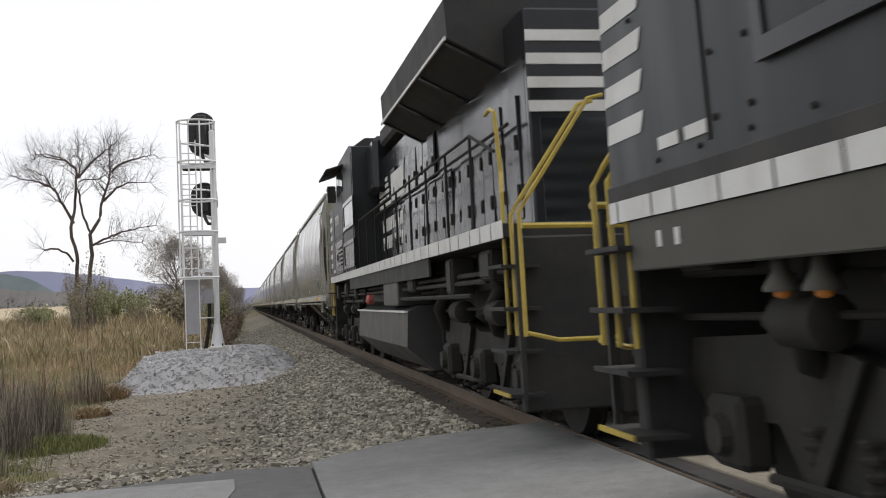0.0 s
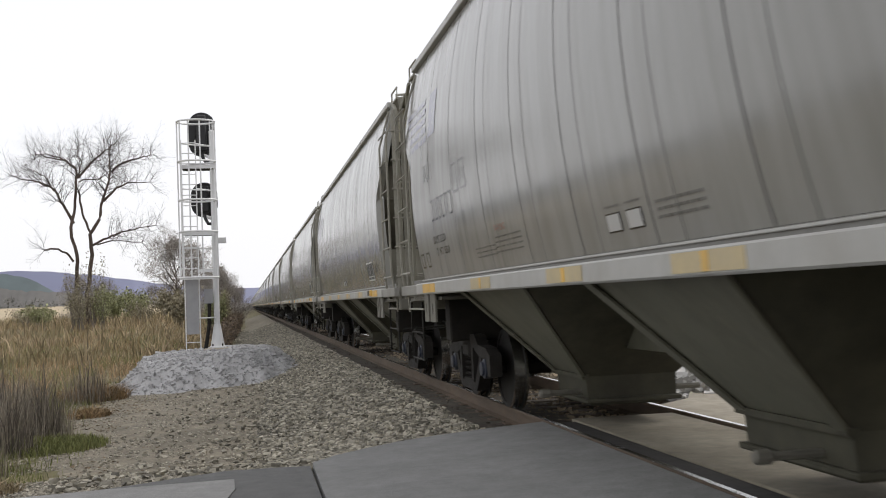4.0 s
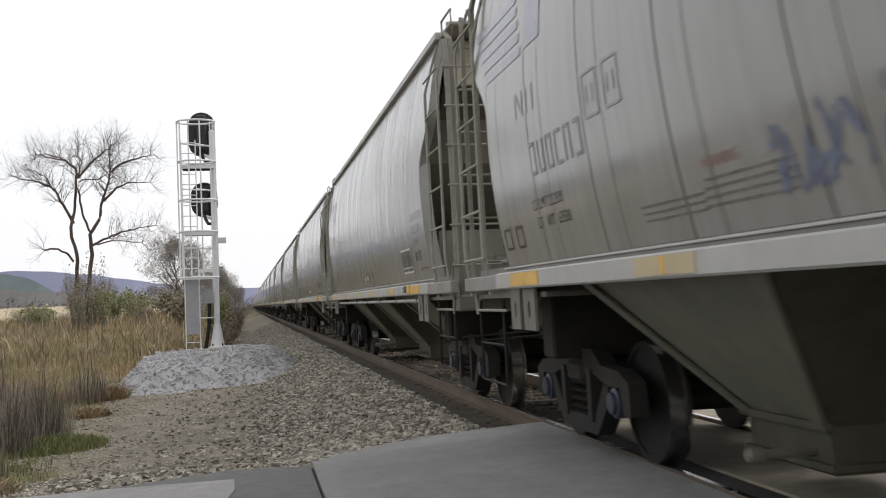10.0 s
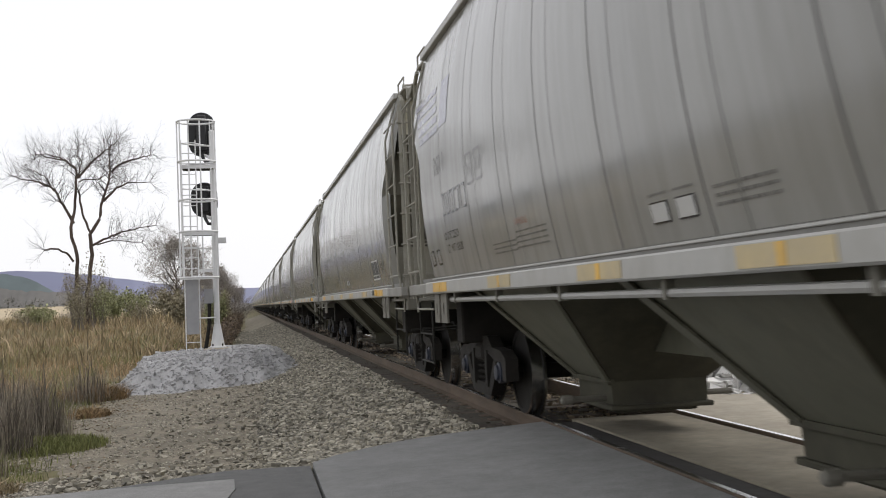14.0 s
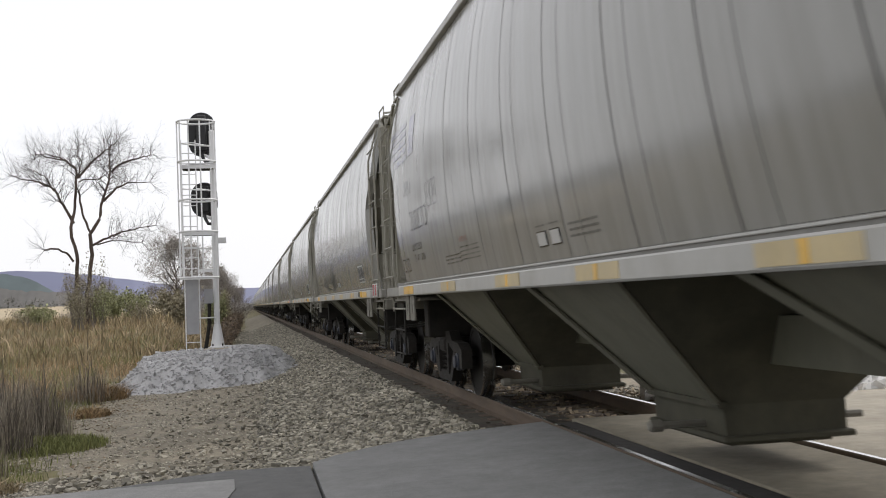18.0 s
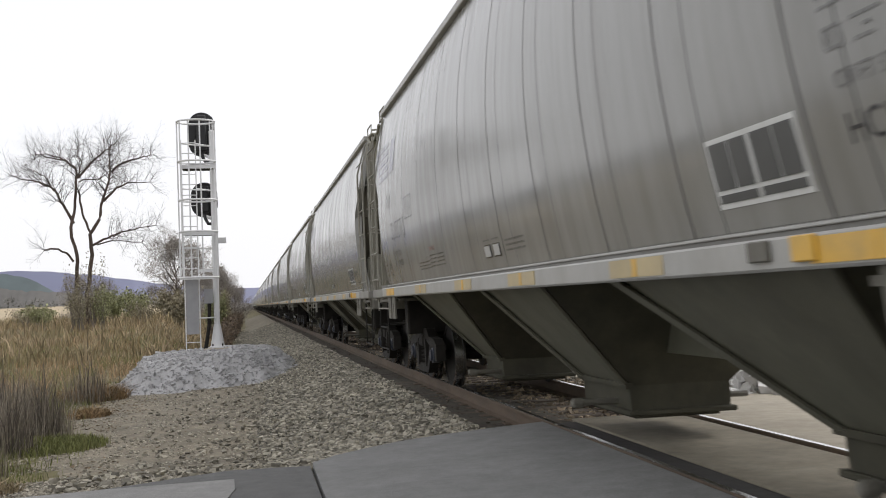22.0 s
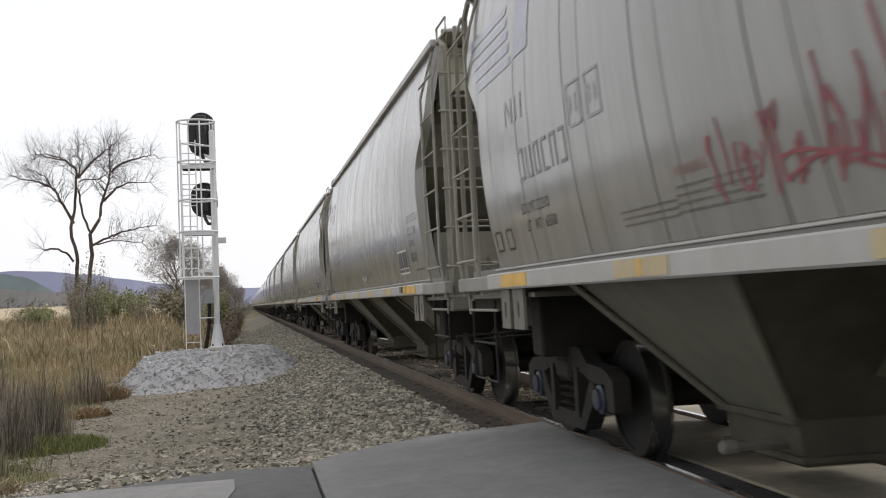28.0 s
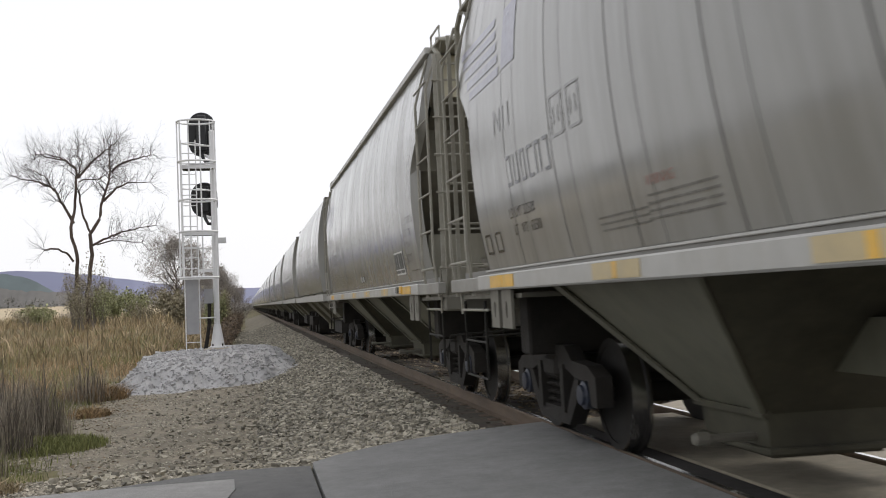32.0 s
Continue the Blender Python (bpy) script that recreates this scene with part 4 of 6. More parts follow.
def build_car():
    """A curved-side covered hopper car with all its parts; its own y axis runs back along the train."""
    car = thing("hopper_car", "grey curved-side covered hopper car in a moving train", "freight car", "cars of the grain train")
    # side sheets, panel by panel
    n = 11
    w = 2 * SHEET / n
    panel = panel_mesh(w)
    for i in range(n):
        part("side_panel", panel, GREY, car, at=pose(0, -SHEET + i * w, 0))
    far = Shape()
    far.grid(lambda u, v: (half(1.62 + 2.72 * v), -SHEET + 2 * SHEET * u, 1.62 + 2.72 * v), 1, 10)
    part("far_side", far, GREY, car, smooth=True)
    roof = Shape()
    prof = [(-1.4, 4.4), (-1.2, 4.5), (-0.7, 4.58), (0, 4.6), (0.7, 4.58), (1.2, 4.5), (1.4, 4.4), (1.2, 4.44), (0, 4.53), (-1.2, 4.44)]
    roof.prism(prof, "y", -SHEET - 0.62, SHEET + 0.62)
    part("roof", roof, GREY, car)
    for s in (-1,):
        part("eave_rail", Shape().box(s * 1.385, s * 1.455, -SHEET - 0.6, SHEET + 0.6, 4.35, 4.44, 0.01), SILL_WHITE, car)
        part("side_sill", Shape().box(s * 1.5, s * 1.605, -7.42, 7.42, 1.345, 1.485, 0.012), SILL_WHITE, car, "pale painted side sill")
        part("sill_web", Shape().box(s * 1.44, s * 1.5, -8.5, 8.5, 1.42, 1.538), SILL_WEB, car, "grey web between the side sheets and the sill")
        part("sheet_bead", Shape().box(s * 1.47, s * 1.515, -SHEET - 0.1, SHEET + 0.1, 1.516, 1.532, 0.006), SILL_WHITE, car)
    # hoppers below
    for ya, yb, ra, rb in BAYS:
        mid, h = (ya + yb) / 2, (yb - ya) / 2
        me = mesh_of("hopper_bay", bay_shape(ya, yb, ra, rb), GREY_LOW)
        me.materials.append(SHADED_BAY)
        # end slopes and mouth take the paint that is darkened as shade
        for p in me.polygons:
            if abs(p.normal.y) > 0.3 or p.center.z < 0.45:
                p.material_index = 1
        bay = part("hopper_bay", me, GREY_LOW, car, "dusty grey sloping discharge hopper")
        part("outlet_gate", Shape().box(-0.5, 0.5, mid - h - 0.06, mid + h + 0.06, 0.2, 0.245, 0.01).box(-0.4, 0.4, mid - h + 0.1, mid + h - 0.1, 0.16, 0.2, 0.01), SHADED_BAY, bay)
        part("gate_shaft", Shape().tube([(-0.85, mid - 0.3, 0.3), (0.8, mid - 0.3, 0.3)], 0.028, 7).lathe([(-0.1, 0.03), (-0.08, 0.045), (0.0, 0.045), (0.02, 0.03)], 10, (-0.8, mid - 0.3, 0.3)), END_GREY, bay, "dusty gate drive shaft")
        part("bay_lip", Shape().box(-0.52, -0.45, mid - h - 0.04, mid + h + 0.04, 0.44, 0.485), SHADED_BAY, bay)
        for d, y0, y1 in ((-1, ya - ra, ya), (1, yb + rb, yb)):
            # the folded flange down each edge of the bay
            part("edge_flange", Shape().add([(-1.445, y0 + 0.02 * d, 1.46), (-1.445, y0 - 0.16 * d, 1.46), (-0.475, y1 - 0.12 * d, 0.45), (-0.475, y1 + 0.02 * d, 0.45), (-1.475, y0 + 0.02 * d, 1.46), (-1.475, y0 - 0.16 * d, 1.46), (-0.505, y1 - 0.12 * d, 0.45), (-0.505, y1 + 0.02 * d, 0.45)],
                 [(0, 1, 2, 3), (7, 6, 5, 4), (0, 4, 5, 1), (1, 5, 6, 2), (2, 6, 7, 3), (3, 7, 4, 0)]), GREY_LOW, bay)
    part("ridge_sheet", Shape().box(-1.44, 1.44, -2.35, 2.35, 2.255, 2.275), SHADED_BAY, car)
    part("centre_sill", Shape().box(-0.16, 0.16, -8.4, 8.4, 0.74, 1.08), GREY_LOW, car)
    for g in (-1, 1):
        end_of(car, g)
        build_truck(car, g * 6.95)
    mark_car(car)
    return car


def add_pipe(car):
    """A long pale pipe hung under the side sill; only some of the cars have it."""
    pipe = part("train_pipe", Shape().tube([(-1.5, -6.3, 1.27), (-1.5, 6.3, 1.27)], 0.026, 7), SILL_WHITE, car, "pale pipe under the side sill")
    for i in range(7):
        part("pipe_clip", Shape().box(-1.53, -1.47, -6.03 + 2 * i, -5.97 + 2 * i, 1.235, 1.36), END_GREY, pipe)


def stencil_rows(ya, yb, rows, tall, seed):
    """Worn stencilled figures, each one a few broken upright and level bars."""
    rng = random.Random(seed)
    s = Shape()
    for z in rows:
        y = ya
        while y > yb:
            if rng.random() < 0.78:
                for a, b in (((0, 0), (0, 1)), ((0, 1), (1, 1)), ((1, 0), (1, 1)), ((0, 0.5), (1, 0.5)), ((0, 0), (1, 0))):
                    if rng.random() < 0.62:
                        piece = stroke([(y - 0.045 * a[0], z + tall * a[1]), (y - 0.045 * b[0], z + tall * b[1])], 0.013)
                        s.add(piece.v, piece.f)
            y -= 0.068
    return s


def boards(y0, y1, z0, z1, off=0.004):
    return skin(y0, y1, z0, z1, off, 5)


def mark_car(car):
    """Reflectors, stencils and decals on the side towards the camera."""
    for y, mt in ((-6.42, YELLOW), (-4.07, YELLOW_FADED), (-1.5, YELLOW_FADED), (0.85, YELLOW_FADED), (3.55, YELLOW_FADED), (6.45, YELLOW)):
        me = mesh_of("reflector", Shape().box(-1.611, -1.604, y - 0.42, y + 0.42, 1.365, 1.468).box(-1.614, -1.611, y - 0.04, y + 0.04, 1.367, 1.466), mt)
        me.materials.append(YELLOW)
        for p in me.polygons[6:]:
            p.material_index = 1
        part("reflector", me, mt, car)
    part("tag_box", Shape().box(-1.63, -1.604, -5.68, -5.5, 1.385, 1.475, 0.008), END_GREY, car, "small grey tag box")
    # added double of the tag box, tinted like the reflector; only one box exists
    part("marker_lens", Shape().box(-1.63, -1.604, -6.06, -5.88, 1.375, 1.48, 0.008), YELLOW, car, "added amber double of the tag box")
    p = part("placard", boards(-5.96, -5.08, 1.65, 1.98), WHITE, car, "white-edged dark data placard")
    for y0, y1 in ((-5.5, -5.11), (-5.93, -5.54)):
        part("data_panel", boards(y0 + 0.19, y1, 1.735, 1.955, 0.008), PLAQUE, p)
        part("data_panel", boards(y0, y0 + 0.175, 1.735, 1.955, 0.008), PLAQUE, p)
        part("data_strip", boards(y0, y1, 1.675, 1.715, 0.008), PLAQUE, p)
    tagged(part("class_stencil", lettering("HC117", 0.17, -6.3, 1.79, INK), INK, car), kind="stuff")
    tagged(part("data_print", stencil_rows(-6.3, -7.2, (2.15, 2.31), 0.08, 3), INK_SOFT, car, "worn rows of small stencil print"), kind="stuff")
    tagged(part("volume_stencil", lettering("CU FT 5161", 0.1, -6.3, 2.0, INK_SOFT), INK_SOFT, car), kind="stuff")
    tagged(part("data_line", bars(-7.2, -6.55, 1.66, 1.695, 1, seed=4), INK_SOFT, car), kind="stuff")
    emblem = Shape()
    for i in range(5):
        z = 3.14 + 0.12 * i
        emblem.add(skin(6.1 + 0.06 * i, 7.3 + 0.13 * i, z, z + 0.075, 0.004, 1).v, [(0, 2, 3, 1)])
    emblem.add(skin(5.55, 6.0, 3.16, 3.68, 0.004, 4).v, [(j, 5 + j, 6 + j, j + 1) for j in range(4)])
    part("emblem", emblem, INK_BLUE, car, "faded blue striped emblem")
    marks = Shape()
    for y in (6.3, 6.1, 5.98, 5.8):
        piece = stroke([(y, 2.66), (y, 2.86)], 0.035)
        marks.add(piece.v, piece.f)
    piece = stroke([(6.3, 2.86), (6.1, 2.66)], 0.03)
    tagged(part("initials", marks.add(piece.v, piece.f), INK_SOFT, car, "worn marks painted as plain bars"), kind="stuff")
    digits = Shape()
    for i in range(6):
        y = 6.0 - 0.225 * i
        for q, (a, b) in enumerate((((y, 2.18), (y, 2.42)), ((y - 0.12, 2.18), (y - 0.12, 2.42)), ((y + 0.012, 2.41), (y - 0.132, 2.41)), ((y + 0.012, 2.19), (y - 0.132, 2.19)))):
            if (i * 3 + q) % 5:
                piece = stroke([a, b], 0.026)
                digits.add(piece.v, piece.f)
    tagged(part("car_number", digits, INK, car, "worn dark number bars"), kind="stuff")
    tagged(part("load_limit", lettering("LD LMT 222500", 0.12, 6.15, 1.925, INK), INK, car), kind="stuff")
    tagged(part("light_weight", lettering("LT   WT   63500", 0.12, 6.08, 1.785, INK), INK, car), kind="stuff")
    for y in (4.2, 4.6):
        sq = Shape()
        for a, b in (((y, 2.38), (y, 2.66)), ((y - 0.26, 2.38), (y - 0.26, 2.66)), ((y, 2.66), (y - 0.26, 2.66)), ((y, 2.38), (y - 0.26, 2.38)), ((y - 0.07, 2.46), (y - 0.07, 2.58)), ((y - 0.18, 2.46), (y - 0.18, 2.58))):
            piece = stroke([a, b], 0.02)
            sq.add(piece.v, piece.f)
        part("outlined_square", sq, INK_SOFT, car)
    for y in (7.2, 6.8):
        sq = Shape()
        for a, b in (((y, 1.68), (y, 1.84)), ((y - 0.2, 1.68), (y - 0.2, 1.84)), ((y, 1.84), (y - 0.2, 1.84)), ((y, 1.68), (y - 0.2, 1.68))):
            piece = stroke([a, b], 0.022)
            sq.add(piece.v, piece.f)
        part("small_square", sq, INK, car)
    tagged(part("notice", bars(3.1, 3.95, 1.65, 1.77, 3, fill=0.36, seed=5), INK_SOFT, car, "worn rows of small notice print"), kind="stuff")
    tagged(part("warning", bars(2.15, 3.1, 1.66, 1.83, 4, fill=0.34, seed=6), INK_SOFT, car, "faded rows of small warning print"), kind="stuff")
    tagged(part("warning_heading", lettering("WARNING", 0.085, 3.05, 1.86, INK_RED), INK_RED, car, "faded red stencilled heading"), kind="stuff")
    small_print = Shape()
    for y in (0.06, -0.3):
        lab = part("test_label", boards(y - 0.25, y, 1.645, 1.765), INK, car, "small black-edged white test label")
        part("label_face", boards(y - 0.238, y - 0.012, 1.655, 1.755, 0.008), LABEL_WHITE, lab)
        for a, b, z in ((y - 0.2, y - 0.05, 1.695), (y - 0.25, y, 1.795)):
            piece = bars(a, b, z, z + 0.022, 1, seed=8)
            small_print.add(piece.v, piece.f)
    tagged(part("label_print", small_print, INK_SOFT, car), kind="stuff")
    tagged(part("test_print", bars(-1.42, -0.78, 1.66, 1.79, 3, fill=0.4, seed=7), INK_SOFT, car), kind="stuff")


GRAFFITI = {9: ("dark_blue_spray", (0.13, 0.15, 0.22), 2.4, -2.8, 1.7, 2.25, 11), 18: ("black_spray", (0.06, 0.06, 0.06), 4.75, 3.75, 1.78, 2.2, 12),
            31: ("dark_red_spray", (0.26, 0.07, 0.085), 2.62, 0.3, 1.72, 2.3, 14), 17: ("sooty_spray", (0.12, 0.12, 0.12), -3.6, -4.9, 1.75, 2.0, 15), 33: ("soft_grey_spray", (0.2, 0.2, 0.2), -3.4, -4.8, 1.8, 2.05, 16)}


def spray(car, name, colour, ya, yb, z0, z1, seed):
    """A sprayed scrawl of looping strokes."""
    rng = random.Random(seed)
    paint = surface(name, colour, 0.55, vary=0.2, scale=9)
    y, s = ya, Shape()
    while y > yb:
        u = (ya - y) / (ya - yb)
        w = rng.uniform(0.14, 0.26) * (0.7 + 0.5 * (z1 - z0))
        top = z0 + (z1 - z0) * rng.uniform(0.3, 0.6 + 0.4 * u)
        y2 = y
        for k in range(rng.choice((2, 3, 3, 4))):
            # one hooked pen stroke of a letter
            a = (y2 - rng.uniform(0, 1) * w, rng.choice((z0, top)) + rng.uniform(-0.04, 0.04))
            c = (y2 - rng.uniform(-0.2, 1.2) * w, rng.uniform(z0, top))
            b = (y2 - rng.uniform(0, 1) * w, rng.choice((z0, top, (z0 + top) / 2)) + rng.uniform(-0.06, 0.06))
            pts = [((1 - t) ** 2 * a[0] + 2 * t * (1 - t) * c[0] + t * t * b[0], (1 - t) ** 2 * a[1] + 2 * t * (1 - t) * c[1] + t * t * b[1]) for t in [i / 9 for i in range(10)]]
            piece = stroke(pts, rng.uniform(0.016, 0.028), 0.005 + 0.0004 * k)
            s.add(piece.v, piece.f)
        y -= w * 0.85
    for k in range(2):
        z = rng.uniform(z0 - 0.05, z0 + 0.1)
        piece = stroke([(ya + (yb - ya) * (0.3 + 0.5 * i / 10), z + 0.08 * math.sin(i * 0.5 + k)) for i in range(11)], 0.018, 0.007)
        s.add(piece.v, piece.f)
    tagged(part("graffiti", s, paint, car, name.replace("_", " ") + " scrawl"), kind="stuff")


def tag_scrawl(car):
    """A long sprayed tag: a low looping word, a tall dense one, drips, rings and arcs."""
    rng = random.Random(13)
    paint = surface("grey_black_spray", (0.085, 0.085, 0.082), 0.5, vary=0.3, scale=9)
    s = Shape()

    def draw(pts, w, k=0):
        piece = stroke(pts, w, 0.005 + 0.0004 * k)
        s.add(piece.v, piece.f)

    def curve(ctrl, w, k=0):
        out = []
        for i in range(len(ctrl) - 1):
            p0, p1, p2, p3 = (ctrl[max(0, min(len(ctrl) - 1, i + j))] for j in (-1, 0, 1, 2))
            for q in range(5):
                t = q / 5
                out.append(tuple(0.5 * (2 * b + (c - a) * t + (2 * a - 5 * b + 4 * c - d) * t * t + (3 * b - a - 3 * c + d) * t ** 3) for a, b, c, d in zip(p0, p1, p2, p3)))
        draw(out + [ctrl[-1]], w, k)

    def word(ya, yb, low, high, n, w, jitter, k):
        ctrl = []
        for i in range(n):
            y = ya + (yb - ya) * i / (n - 1)
            u = i / (n - 1)
            z = low(u) if i % 2 else high(u)
            ctrl.append((y + rng.uniform(-jitter, jitter), z + rng.uniform(-0.07, 0.05)))
        curve(ctrl, w, k)

    word(4.65, 3.0, lambda u: 1.7, lambda u: 1.93 + 0.1 * u, 22, 0.022, 0.07, 0)
    word(4.3, 2.1, lambda u: 1.72, lambda u: 1.9 + 0.2 * u, 16, 0.02, 0.1, 1)
    word(3.2, 1.75, lambda u: 1.78, lambda u: 2.1, 9, 0.02, 0.08, 2)
    word(1.75, 0.55, lambda u: 1.65, lambda u: 2.12 - 0.1 * u, 15, 0.026, 0.08, 3)
    word(1.65, 0.75, lambda u: 1.72, lambda u: 1.98, 12, 0.028, 0.1, 4)
    word(1.5, 0.6, lambda u: 1.62, lambda u: 1.7, 8, 0.026, 0.06, 5)
    for y, z0, z1, w in ((1.0, 1.72, 2.42, 0.03), (0.9, 1.62, 2.2, 0.024), (0.62, 1.66, 2.42, 0.03), (0.28, 1.58, 2.3, 0.016), (1.3, 1.63, 2.2, 0.022), (1.75, 1.64, 2.08, 0.02)):
        curve([(y + 0.05, z1), (y + 0.02, (z0 + z1) / 2), (y - 0.08, z0)], w, 6)
    curve([(0.95, 1.95), (0.62, 1.84), (0.45, 1.72)], 0.022, 7)
    for y, z in ((3.75, 2.11), (3.5, 2.1), (1.32, 2.2), (1.06, 2.22)):
        draw([(y + 0.07 * math.cos(i * 0.45), z + 0.045 * math.sin(i * 0.45)) for i in range(15)], 0.022, 8)
    for y, z in ((0.13, 1.89), (0.4, 1.9), (0.22, 1.82)):
        draw([(y + 0.025, z), (y - 0.025, z)], 0.05, 8)
    for y, r in ((3.1, 0.85), (2.75, 0.8)):
        draw([(y + r * math.cos(i * 0.2618), 1.56 + 0.1 * math.sin(i * 0.2618)) for i in range(13)], 0.018, 9)
    tagged(part("graffiti", s, paint, car, "grey black sprayed tag scrawl"), kind="stuff")


def plain_car():
    """The same car where it stays far up the line."""
    car = thing("hopper_car", "grey curved-side covered hopper car far up the line", "freight car", "cars of the grain train")
    s = Shape()
    zs = [1.62 + 2.72 * i / 12 for i in range(13)]
    out = [(-half(z), z) for z in zs] + [(-0.7, 4.54), (0.7, 4.54)] + [(half(z), z) for z in reversed(zs)]
    part("body", s.prism(out, "y", -SHEET, SHEET), GREY, car)
    part("side_sill", Shape().box(-1.605, 1.605, -8.6, 8.6, 1.345, 1.545), SILL_WHITE, car)
    u = Shape()
    for bay in BAYS:
        piece = bay_shape(*bay)
        u.add(piece.v, piece.f)
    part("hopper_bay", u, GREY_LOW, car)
    for g in (-1, 1):
        part("end_frame", Shape().box(-1.5, 1.5, g * 7.2, g * 7.26, 1.3, 3.6).box(-1.45, -1.35, g * 8, g * 8.1, 1.3, 4.2).box(1.35, 1.45, g * 8, g * 8.1, 1.3, 4.2).box(-1.4, 1.4, g * 7.2, g * 7.8, 3.7, 4.4), END_GREY, car)
        t = Shape()
        for d in (-0.89, 0.89):
            t.lathe([(-0.82, 0.457), (0.82, 0.457)], 12, (0, g * 6.95 + d, 0.457))
        t.box(-1.07, 1.07, g * 6.95 - 1.2, g * 6.95 + 1.2, 0.4, 0.75)
        part("truck", t, TRUCK, car)
    return car


CARS = {}


def red_tags(car):
    """Two small red notice plates on the end of the side sill."""
    for y in (-8.22, -8.56):
        tg = part("notice_plate", Shape().box(-1.625, -1.606, y, y + 0.19, 1.36, 1.58, 0.006), WHITE, car, "white-edged red notice plate")
        part("red_field", Shape().box(-1.63, -1.624, y + 0.02, y + 0.17, 1.38, 1.56), TAG_RED, tg)


def build_train():
    first = build_car()
    for k in range(-1, 38):
        CARS[k] = first if k == -1 else copy_thing(first, pose(TRACK_X, 0, 0))
        if k in GRAFFITI:
            tagged(CARS[k], "grey covered hopper car with sprayed graffiti scrawl on its side")
    for k in (-1, 0, 7, 10, 13, 14, 33, 35):
        add_pipe(CARS[k])
    for k in (8, 17, 20, 22):
        red_tags(CARS[k])
    other = lettering("HC114", 0.17, -6.3, 1.79, INK)
    for o in CARS[18].children:
        if o.name.startswith("class_stencil"):
            o.data = other
    for k, tag in GRAFFITI.items():
        spray(CARS[k], *tag)
    tag_scrawl(CARS[20])
    far = plain_car()
    for k in range(38, 64):
        CARS[k] = far if k == 38 else copy_thing(far, pose(TRACK_X, 0, 0))


build_train()


# ---- locomotives ----


def build_engine(louvred=True):
    """A black six-axle road engine; its cab end points up the line (+y)."""
    en = thing("locomotive", "black six-axle diesel locomotive with white sill stripe, running backwards", "locomotive", "engines of the train")
    box = lambda *a: Shape().box(*a)
    part("underframe", box(-1.15, 1.15, -10.3, 10.3, 1.35, 1.8, 0.02), ENGINE_GREY, en)
    part("walkway", box(-1.55, 1.55, -10.3, 10.3, 1.79 if louvred else 1.7, 1.92, 0.01), ENGINE_GREY, en)
    y = -10.3
    rng = random.Random(2)
    while y < 10.2:
        w = min(rng.choice((0.5, 0.62, 0.75)) if louvred else rng.choice((0.32, 0.55, 0.9, 1.25)), 10.3 - y)
        part("sill_stripe", box(-1.556, -1.551, y, y + w - (0.05 if louvred else 0.03), *((1.79, 1.945) if louvred else (1.695, 1.82))), ENGINE_WHITE, en)
        y += w
    part("side_skirt", box(-1.53, -1.5, -6.0, 5.0, 1.56, 1.81), ENGINE_GREY, en)
    # cab and short hood, full width
    part("short_hood", Shape().prism([(8.0, 1.92), (10.3, 1.92), (10.28, 3.3), (10.1, 3.62), (8.0, 3.78)], "x", -1.52, 1.52), BLACK_DULL, en)
    part("cab", Shape().prism([(3.6, 1.92), (8.0, 1.92), (8.0, 3.78), (7.7, 4.35), (7.2, 4.55), (4.2, 4.6), (3.6, 4.5)], "x", -1.52, 1.52), BLACK_DULL, en)
    part("cab_roof", Shape().prism([(-1.52, 4.5), (-1.2, 4.72), (1.2, 4.72), (1.52, 4.5)], "y", 3.9, 7.6), ENGINE_GREY, en)
    for y0, y1, z0, z1 in ((3.5, 5.7, 2.95, 3.4), (3.55, 5.8, 2.1, 2.52)):
        f = part("side_screen", box(-1.545, -1.52, y0, y1, z0, z1, 0.01), GLASS_DARK, en, "black recessed side screen")
        part("screen_frame", box(-1.56, -1.53, y0 - 0.1, y1 + 0.1, z1, z1 + 0.08).box(-1.56, -1.53, y0 - 0.1, y1 + 0.1, z0 - 0.08, z0).box(-1.56, -1.53, y0 - 0.1, y0, z0, z1).box(-1.56, -1.53, y1, y1 + 0.1, z0, z1), BLACK, f)
    for y0, y1 in ((5.9, 6.7), (6.85, 7.5)):
        part("cab_window", box(-1.54, -1.5, y0, y1, 3.8, 4.3, 0.02), GLASS_DARK, en)
    part("sun_visor", Shape().sheet([(-1.5, 5.9, 4.42), (-1.5, 8.4, 4.42), (-1.9, 8.5, 4.3), (-1.9, 5.9, 4.3)], 0.03), ENGINE_GREY, en)
    part("mirror", box(-1.75, -1.55, 7.7, 7.75, 3.7, 4.1, 0.01), BLACK, en)
    if louvred:
        d = part("hood_door", box(-1.535, -1.51, 6.5, 8.6, 1.98, 2.75, 0.012), BLACK, en)
        for i in range(5):
            part("louvre", Shape().prism([(-1.535, 2.15 + 0.1 * i), (-1.575, 2.16 + 0.1 * i), (-1.535, 2.2 + 0.1 * i)], "y", 6.75, 7.75), BLACK, d)
        part("door_latch", box(-1.56, -1.53, 7.9, 7.97, 2.3, 2.45, 0.008), TRUCK, d)
    else:
        r = part("recess_panel", box(-1.545, -1.515, 5.2, 8.1, 2.35, 3.55, 0.015), BLACK_DULL, en, "dark recessed side panel")
        part("panel_rim", box(-1.56, -1.53, 5.1, 8.2, 2.25, 2.35).box(-1.56, -1.53, 8.1, 8.2, 2.35, 3.55), BLACK, r)
        part("side_skirt", box(-1.54, -1.5, 4.0, 10.0, 1.4, 1.698, 0.01), SKIRT, en, "dusty grey side skirt")
        for yy in (9.5, 9.25):
            part("data_tag", box(-1.548, -1.54, yy, yy + 0.06, 1.52, 1.61), ENGINE_WHITE, en)
